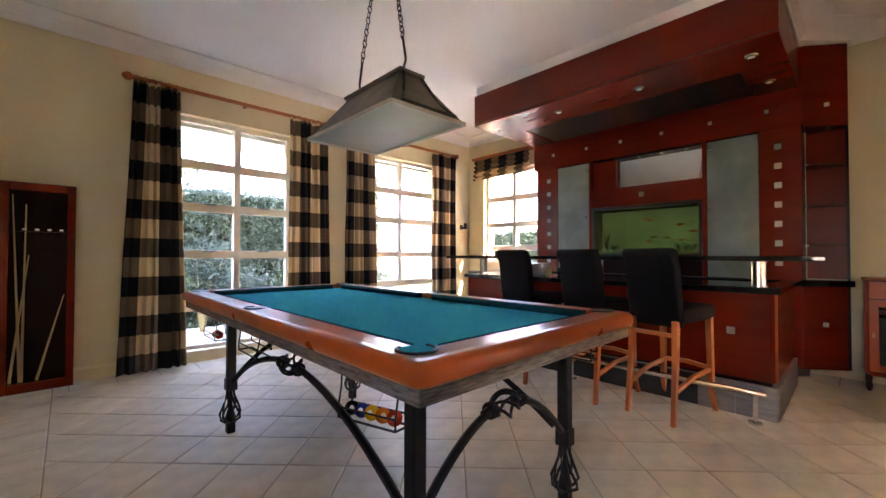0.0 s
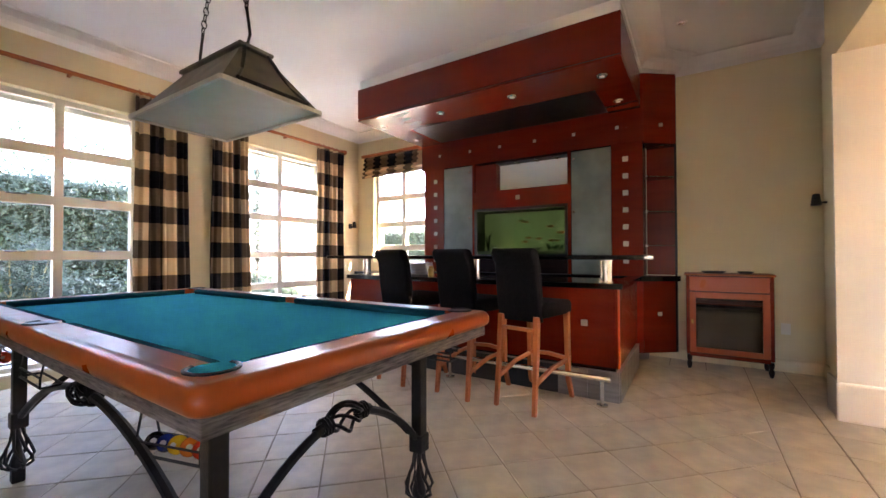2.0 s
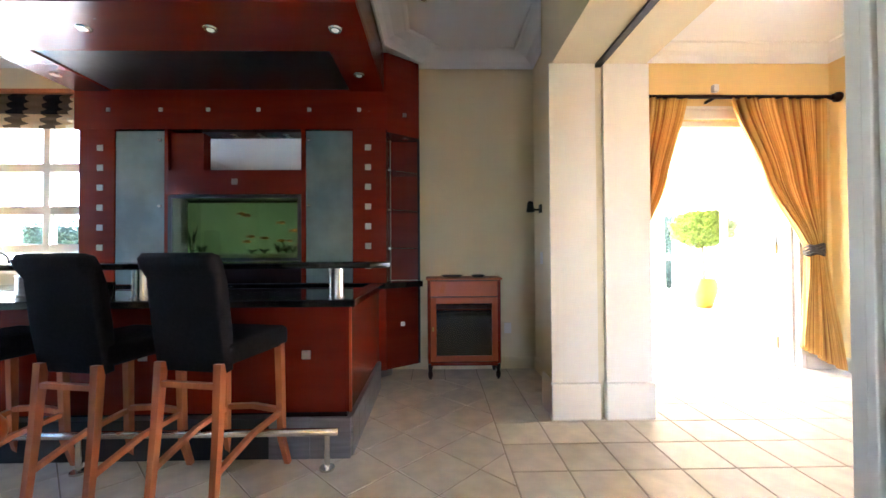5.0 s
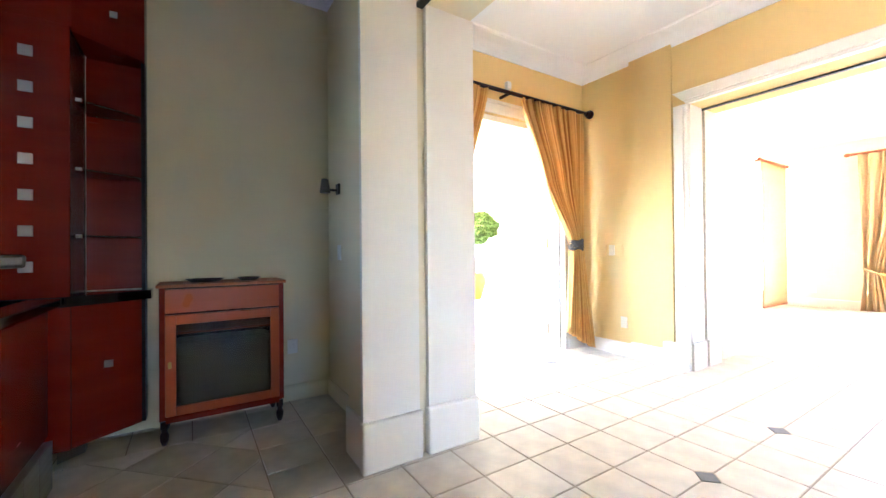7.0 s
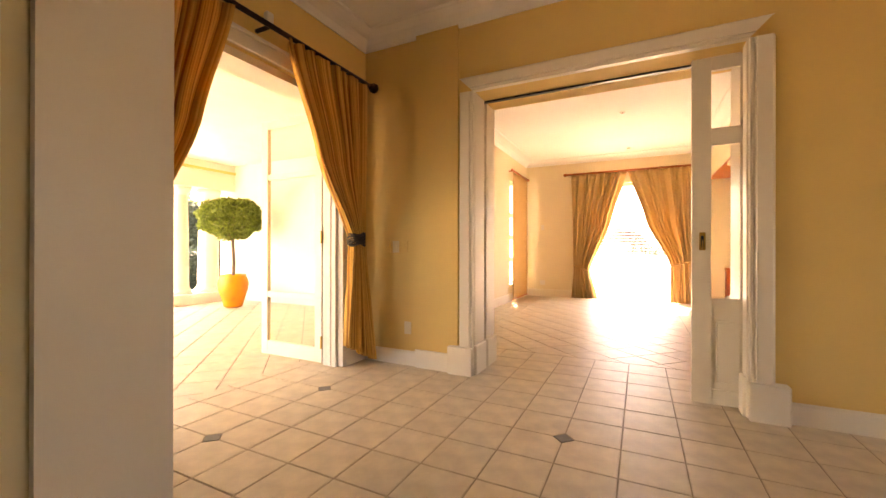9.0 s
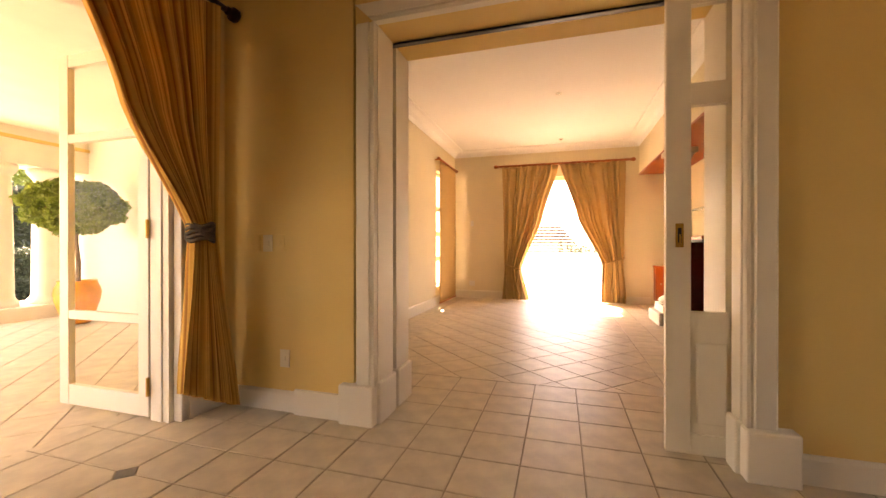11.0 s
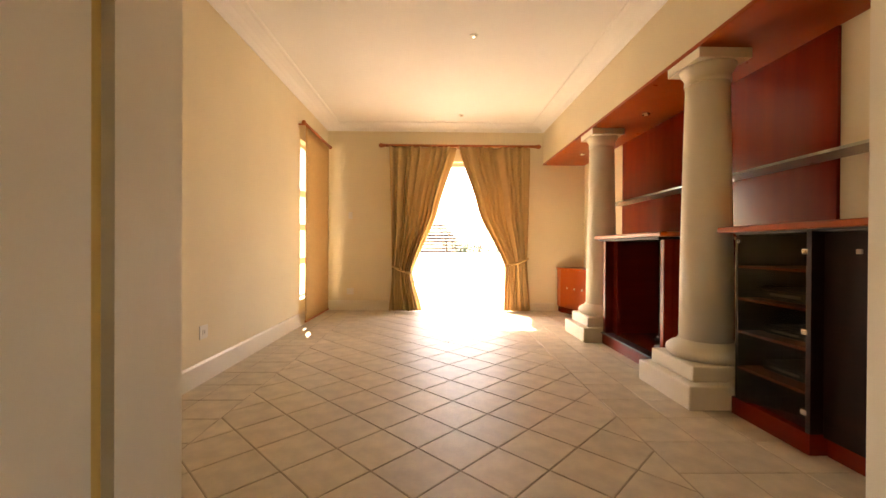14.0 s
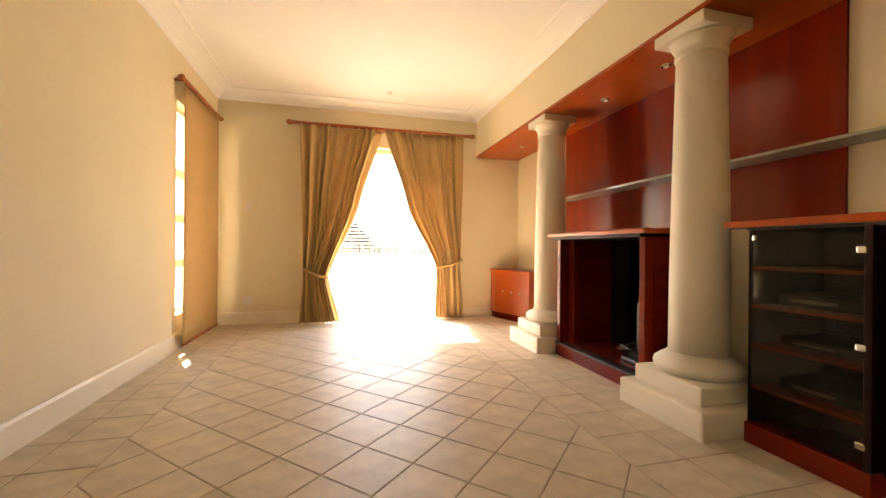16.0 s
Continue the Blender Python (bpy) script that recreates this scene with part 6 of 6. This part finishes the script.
vp = thing("vine_post", "slim garden post wrapped in climbing leaves", "climbing plant", (4.98, 7.2, -0.2))
part("stem", tube([(4.98, 7.2, -0.2), (4.99, 7.2, 1.2), (4.98, 7.2, 3.1)], 0.02, 8), M_BARK, vp)
pts = np.c_[rg_.normal(4.98, 0.07, 2200), rg_.normal(7.2, 0.07, 2200), rg_.uniform(-0.1, 3.1, 2200)]
leaves("leaves", pts, 0.035, M_IVY, vp, 6, "climbing leaves")
solo("eave_north", box(-3, 6, AY + 0.28, AY + 0.95, 2.60, 2.70), M_OUT, "white boarded eave soffit", "eave", kind="structure")
hedge("hedge_east", 9.5, 10.3, 1.5, 8.4, 1.9, 3, 9000, 0.05, "green hedge beyond the bar window", "x")

# covered terrace
solo("terrace_ceiling", box(BX + 0.34, 11.6, -6.9, 2.5, 3.0, 3.1), M_OUT, "white terrace ceiling", "ceiling", kind="structure")
solo("terrace_beam", box(11.0, 11.5, -6.9, 2.5, 2.42, 3.0), M_OUT, "white plaster terrace beam", "beam", kind="structure")
solo("terrace_beam_moulding", box(10.96, 11.0, -6.9, 2.5, 2.80, 2.85), M_WALLB, "ochre moulding on the terrace beam", "moulding", kind="structure")
solo("terrace_wall", box(5.63, 11.5, -7.15, -6.9, -0.2, 3.1), M_OUT, "white plastered terrace wall", "wall", kind="structure")
solo("terrace_plinth", box(10.9, 11.6, -6.89, -5.35, -0.05, 0.20, 0.01), M_OUT, "white plinth under the twin columns", "plinth", kind="structure")
for y in (-5.80, -6.45):
    cl = thing("terrace_column", "round white terrace column", "column", (11.25, y, 0.2), "terrace columns")
    part("shaft", lathe([(0.26, 0.20), (0.26, 0.27), (0.22, 0.31), (0.205, 0.36), (0.195, 1.4), (0.175, 2.22), (0.18, 2.24), (0.23, 2.31), (0.25, 2.35), (0.25, 2.42)], 11.25, y, 32), M_OUT, cl, smooth=True)
solo("pool_edge", box(11.9, 12.3, -14, -2, -0.24, -0.03, 0.01), M_OUT, "pale pool coping", "coping", kind="structure")
solo("pool_water", box(12.3, 15.2, -14, -2, -0.24, -0.12), M_WATER, "dark still pool water", "water", kind="structure")
hedge("hedge_pool", 17.0, 18.0, -18, -2, 2.75, 7, 26000, 0.07, "tall clipped green hedge beyond the pool", "x")
hedge("hedge_pool_low", 15.4, 16.2, -9.2, -4, 1.05, 8, 12000, 0.05, "low clipped hedge beside the pool", "x")
ur = thing("garden_urn", "white footed garden urn with pink flowers", "urn", (15.8, -6.85, 1.02))
part("bowl", lathe([(0.12, 1.0), (0.05, 1.08), (0.06, 1.14), (0.3, 1.24), (0.38, 1.36), (0.36, 1.38)], 15.8, -6.85, 24), M_OUT, ur)
leaves("flowers", np.c_[rg_.normal(15.8, 0.17, 500), rg_.normal(-6.85, 0.17, 500), 1.45 + np.abs(rg_.normal(0, 0.09, 500))], 0.05, mat("pink petals", (0.6, 0.25, 0.22), 0.6, var=0.3), ur, 3, "pink flowers")
hs = thing("neighbour_roof", "grey tiled roof of a neighbouring house", "house", (30, -12, 0))
part("roof", prism([(26, -26), (36, -26), (36, -6), (26, -6)], 3.4, 3.5), M_STAIN, hs)
b = bmesh.new()
vs = [b.verts.new(p) for p in ((25.5, -26, 3.4), (25.5, -9, 3.4), (31, -11, 6.2), (31, -26, 6.2))]
b.faces.new(vs)
part("slope", b, mat("grey roof tile", (0.16, 0.17, 0.19), 0.7, var=0.2, scale=8), hs)
part("wall", box(26, 36, -26, -9, -0.25, 3.4), M_OUT, hs)
bt = thing("tree", "broad green tree behind the hedge", "tree", (20.5, -10.4, -0.25))
part("trunk", tube([(20.5, -10.4, -0.25), (20.5, -10.4, 1.5), (20.6, -10.3, 3)], [0.2, 0.16, 0.1], 10), M_BARK, bt)
cc_ = rg_.normal((20.5, -10.4, 4.2), (1.2, 1.3, 0.9), (80, 3))
leaves("crown", cc_[rg_.randint(0, 80, 9000)] + rg_.normal(0, 0.25, (9000, 3)), 0.09, M_LEAF, bt, 9, "leafy crown")

# potted ball tree
tp = thing("topiary_tree", "ball-clipped small tree in an orange glazed pot", "potted tree", (9.85, -6.05, -0.01))
px, py = 9.85, -6.05
part("pot", lathe([(0.14, 0.0), (0.165, 0.015), (0.20, 0.14), (0.262, 0.34), (0.275, 0.45), (0.262, 0.53), (0.225, 0.60), (0.235, 0.63), (0.215, 0.63), (0.20, 0.57)], px, py, 32), M_TERRA, tp, smooth=True)
part("soil", lathe([(0.19, 0.56), (0.19, 0.575)], px, py, 20), M_GROUND, tp)
tk = tube([(px, py, 0.55), (px + 0.03, py - 0.03, 0.9), (px - 0.02, py + 0.03, 1.2), (px, py, 1.6)], [0.035, 0.03, 0.028, 0.02], 8)
for k in range(10):
    a = k * 0.63
    tube([(px, py, 1.25 + 0.03 * k), (px + 0.25 * math.cos(a), py + 0.25 * math.sin(a), 1.5), (px + 0.5 * math.cos(a), py + 0.5 * math.sin(a), 1.6 + 0.03 * k)], [0.018, 0.012, 0.004], 6, tk)
part("trunk", tk, M_BARK, tp)
n = 9000
d = rg_.normal(size=(n, 3))
d /= np.linalg.norm(d, axis=1)[:, None]
lump = 1 + 0.09 * np.sin(d[:, 0] * 7 + 1) * np.sin(d[:, 1] * 8) + 0.06 * np.sin(d[:, 2] * 11)
r = (rg_.uniform(0.5, 1.0, n) ** 0.35) * lump
pts = np.c_[px + 0.05 + d[:, 0] * 0.60 * r, py + d[:, 1] * 0.60 * r, 1.73 + d[:, 2] * 0.40 * r]
leaves("crown", pts, 0.040, M_LEAF, tp, 11, "clipped leafy crown")

# sunny yard beyond the garden door
solo("yard_paving", box(-6, 12, -20, CY - 0.28, -0.25, -0.03), mat("sunlit pale paving", (0.37, 0.35, 0.31), 0.8, var=0.08, scale=4), "sunlit pale paving", "paving", kind="structure")
solo("yard_wall", box(-4, 10, -17.3, -17.0, -0.1, 0.93), M_OUT, "low white garden wall", "garden wall", kind="structure")
hr = thing("garden_pavilion", "distant brown slatted hip roof behind the low wall", "pavilion", (3.9, -22, -0.25))
M_SLAT = mat("dark stained roof slats", (0.035, 0.020, 0.013), 0.8, var=0.3, scale=6)
N = 9
for k in range(N):
    z0, h = 0.88 + k * 0.15, 1.05 * (1 - k / N) + 0.06
    part("roof_slat", frustum(h + 1.2, h, z0, h * 0.95 + 1.2, h * 0.95, z0 + 0.07, 4.25, -22.0, cap=True), M_SLAT, hr)
part("base_wall", box(2.2, 6.4, -23.0, -21.0, -0.25, 0.86), M_OUT, hr)
sb = thing("shrubs", "green and bare shrubs behind the low wall", "shrub", (1.8, -20, -0.25))
tk = bmesh.new()
for k in range(14):
    g = random.Random(100 + k)
    x, y = g.uniform(-1.0, 3.0), g.uniform(-20.5, -19)
    tube([(x, y, -0.25), (x + g.uniform(-0.3, 0.3), y, 1.4), (x + g.uniform(-0.9, 0.9), y, g.uniform(2.0, 3.4))], [0.03, 0.02, 0.005], 5, tk)
part("branches", tk, mat("dark bare bark", (0.045, 0.032, 0.022), 0.9, var=0.4, scale=12), sb)
c = rg_.uniform((-3, -20.5, 0.4), (2.6, -19, 1.15), (50, 3))
leaves("foliage", c[rg_.randint(0, 50, 4000)] + rg_.normal(0, 0.16, (4000, 3)), 0.06, M_HEDGE, sb, 13, "shrub leaves")


# lounge: columns, fireplace, media cabinet
for y in (-6.66, -8.59):
    col = thing("column", "round cream plaster column on a stepped square plinth", "column", (1.27, y, 0), "lounge columns")
    part("plinth", box(0.93, 1.61, y - 0.34, y + 0.34, 0, 0.17, 0.012), M_COL, col)
    part("upper_plinth", box(1.0, 1.54, y - 0.27, y + 0.27, 0.17, 0.285, 0.012), M_COL, col)
    tor = [(0.235, 0.285), (0.262, 0.31), (0.268, 0.335), (0.262, 0.36), (0.23, 0.385), (0.20, 0.395), (0.185, 0.42)]
    part("base_ring", lathe(tor, 1.27, y, 40), M_COL, col, smooth=True)
    part("shaft", lathe([(0.178, 0.42), (0.175, 0.9), (0.165, 1.5), (0.152, 2.1), (0.146, 2.36)], 1.27, y, 40), M_COL, col, smooth=True)
    part("capital", lathe([(0.146, 2.36), (0.155, 2.37), (0.155, 2.39), (0.148, 2.40), (0.158, 2.43), (0.178, 2.465), (0.188, 2.49)], 1.27, y, 40), M_COL, col, smooth=True)
    part("abacus", box(1.075, 1.465, y - 0.195, y + 0.195, 2.49, 2.565, 0.006), M_COL, col)
solo("beam_lounge", box(0.72, 1.46, CY, LY, 2.60, CE), M_WALLC, "cream plaster beam above the columns", "beam", kind="structure")
so = thing("wood_soffit", "glossy mahogany soffit board above the fireplace wall", "soffit", (1.1, -7.6, 2.56))
# brighter rail wood, putting the light from below into the board's colour
part("board", box(0.73, 1.465, CY + 0.01, -5.2, 2.568, 2.598, 0.003), M_RAIL, so)
for y in (-7.15, -7.9, -9.75):
    d = part("downlight", lathe([(0.038, 2.556), (0.042, 2.567)], 1.08, y, 18), M_CHROME, so, "small chrome downlight")
    part("lens", lathe([(0.02, 2.552), (0.022, 2.5555)], 1.08, y, 12), M_PLAST, d)
fp = thing("fireplace_surround", "red mahogany fireplace surround between two columns", "fireplace", (1.1, -7.62, 0))
part("hearth", box(0.76, 1.40, -8.24, -7.01, 0, 0.13, 0.006), M_MAHOG, fp)
part("hearth_edge", box(1.30, 1.412, -8.244, -7.006, 0.118, 0.134, 0.003), M_BLACK, fp)
part("mantel", box(0.76, 1.47, -8.31, -6.93, 1.215, 1.255, 0.01), M_RAIL, fp)
part("mantel_underboard", box(0.78, 1.44, -8.24, -7.01, 1.19, 1.214), M_DARKW, fp)
part("back", box(0.748, 0.765, -8.24, -7.38, 0.13, 1.19), M_BLACK, fp)
for y0, y1 in ((-8.24, -8.18), (-7.07, -7.01)):
    part("post", box(1.31, 1.39, y0, y1, 0.13, 1.19, 0.006), M_MAHOG, fp)
    part("cheek", box(0.77, 1.308, y0, y1, 0.13, 1.19), M_MAHOG, fp)
part("inner_post", box(1.24, 1.30, -8.17, -8.08, 0.13, 1.19, 0.004), M_MAHOG, fp)
part("inner_post", box(1.24, 1.30, -7.17, -7.08, 0.13, 1.19, 0.004), M_MAHOG, fp)
part("inner_mirror", box(0.766, 0.775, -7.9, -7.35, 0.25, 1.15), M_SMOKE, fp, "smoked glass panel")
bx_ = solo("media_box", box(0.86, 1.08, -7.37, -7.22, 0.131, 0.55, 0.008), M_PLAST, "upright white plastic media box on the hearth", "router box", at=(0.97, -7.30, 0.131))
sp_ = solo("small_speaker", box(0.92, 1.02, -7.52, -7.44, 0.131, 0.62, 0.006), M_BLACK, "small black upright speaker on the hearth", "speaker", at=(0.97, -7.48, 0.131))
cb = bmesh.new()
g = random.Random(9)
for k in range(9):
    pts = [(1.0 + g.uniform(-0.12, 0.15), -7.50 + g.uniform(-0.15, 0.12), 0.14 + g.uniform(0, 0.10)) for _ in range(6)]
    tube(pts, 0.005, 5, cb)
solo("tangled_cable", cb, M_BLACK, "tangle of black cables on the hearth", "cable", kind="stuff")
rt = thing("router", "black router with small antennas on the hearth", "router", (1.12, -7.40, 0.131))
part("case", box(1.04, 1.20, -7.50, -7.32, 0.131, 0.165, 0.01), M_BLACK, rt)
for y in (-7.47, -7.35):
    part("antenna", tube([(1.05, y, 0.16), (1.03, y, 0.26), (1.02, y, 0.34)], 0.005, 6), M_BLACK, rt)
bp = solo("wood_wall_panel", box(0.722, 0.745, -9.14, -6.18, 1.25, 2.566), M_MAHOGP, "large glossy mahogany wall panel behind the columns", "wall panel", kind="structure")
sh = thing("glass_shelf", "long green-edged glass shelf on the mahogany wall", "shelf", (0.85, -7.4, 1.71))
part("glass", box(0.747, 0.98, -9.14, -5.2, 1.70, 1.718), M_PALEG, sh)
for y in (-9.0, -8.0, -7.0, -6.3, -5.4):
    part("shelf_bracket", box(0.722, 0.80, y - 0.01, y + 0.01, 1.688, 1.70), M_CHROME, sh)

cab = thing("media_cabinet", "dark mahogany and shaded insides media cabinet with smoked glass door", "cabinet", (1.03, -6.0, 0))
K0, K1 = -6.30, -5.74
part("plinth", box(0.73, 1.335, K0, K1, 0, 0.115, 0.003), M_MAHOG, cab)
part("side", box(0.73, 1.31, K0, K0 + 0.02, 0.115, 1.21, 0.002), M_DARKW, cab)
part("side", box(0.73, 1.332, K1 - 0.03, K1, 0.115, 1.21, 0.002), M_DARKW, cab)
part("back", box(0.73, 0.745, K0 + 0.02, K1 - 0.03, 0.115, 1.21), M_DARKW, cab)
part("top", box(0.73, 1.36, -6.42, -5.0, 1.222, 1.262, 0.01), M_RAIL, cab)
# black bar filled in for the shade under the cabinet top
part("top_gap_shade", box(0.74, 1.32, K0, -5.0, 1.208, 1.222), M_BLACK, cab)
for z in (0.31, 0.55, 0.77, 0.985):
    part("shelf", box(0.745, 1.308, K0 + 0.02, K1 - 0.03, z, z + 0.016), M_RAIL, cab)
dr = part("glass_door", box(1.316, 1.322, K0 + 0.01, K1 - 0.032, 0.13, 1.205, 0.002), M_SMOKE, cab, "smoked glass door")
for z in (0.22, 0.66, 1.10):
    part("hinge", box(1.318, 1.334, K1 - 0.06, K1 - 0.02, z - 0.016, z + 0.016, 0.006), M_CHROME, dr, "oval chrome hinge")
part("door_knob", lathe([(0.012, 1.15), (0.012, 1.175)], 1.33, K0 + 0.05, 10), M_CHROME, dr)
for z, h, w, lb in ((0.57, 0.05, 0.36, "low black disc player"), (0.79, 0.07, 0.40, "dark audio amplifier"), (0.33, 0.06, 0.38, "black set-top box")):
    dv = thing("audio_device", lb + " on a cabinet shelf", "audio device", (1.0, -6.0, z))
    part("case", box(0.82, 1.20, -6.02 - w / 2, -6.02 + w / 2, z - 0.002, z + h, 0.006), M_BLACK, dv)
    part("face_strip", box(1.201, 1.205, -6.02 - w / 3, -6.02 + w / 5, z + h * 0.35, z + h * 0.6), M_STEEL, dv)
cb2 = thing("base_cabinet", "dark mahogany and shaded insides base cabinet beside the media cabinet", "cabinet", (1.0, -5.4, 0))
part("body", box(0.73, 1.25, K1 + 0.006, -5.0, 0.10, 1.205), M_DARKW, cb2)
part("plinth", box(0.73, 1.24, K1 + 0.006, -5.0, 0.0, 0.10), M_MAHOG, cb2)
for y0, y1 in ((K1 + 0.01, -5.372), (-5.368, -5.004)):
    dr = part("door", box(1.25, 1.27, y0, y1, 0.105, 1.20, 0.002), M_DARKW, cb2)
    part("knob", box(1.27, 1.282, (y0 + y1) / 2 - 0.012, (y0 + y1) / 2 + 0.012, 1.09, 1.114, 0.002), M_SQ, dr)

lc = thing("low_cabinet", "low orange mahogany corner cabinet", "cabinet", (0.9, -10.2, 0))
F0, F1 = Vector((1.2, -10.42)), Vector((0.96, -9.72))
part("body", prism([F0, F1, (0.73, -9.72), (0.73, -10.6), (1.2, -10.6)], 0.1, 0.74), M_RAIL, lc)
part("top", prism([(1.22, -10.43), (0.98, -9.70), (0.73, -9.70), (0.73, -10.6), (1.22, -10.6)], 0.74, 0.77, bevel=0.004), M_RAIL, lc)
part("plinth", prism([(1.18, -10.42), (0.94, -9.73), (0.73, -9.73), (0.73, -10.6), (1.18, -10.6)], 0.0, 0.1), M_MAHOG, lc)
for k in (0.25, 0.5, 0.75):
    p = F0.lerp(F1, k)
    part("nickel_square", box(p.x - 0.015, p.x + 0.012, p.y - 0.015, p.y + 0.015, 0.42, 0.45, 0.002), M_SQ, lc)


# the floor pieces come last
lay_floors()
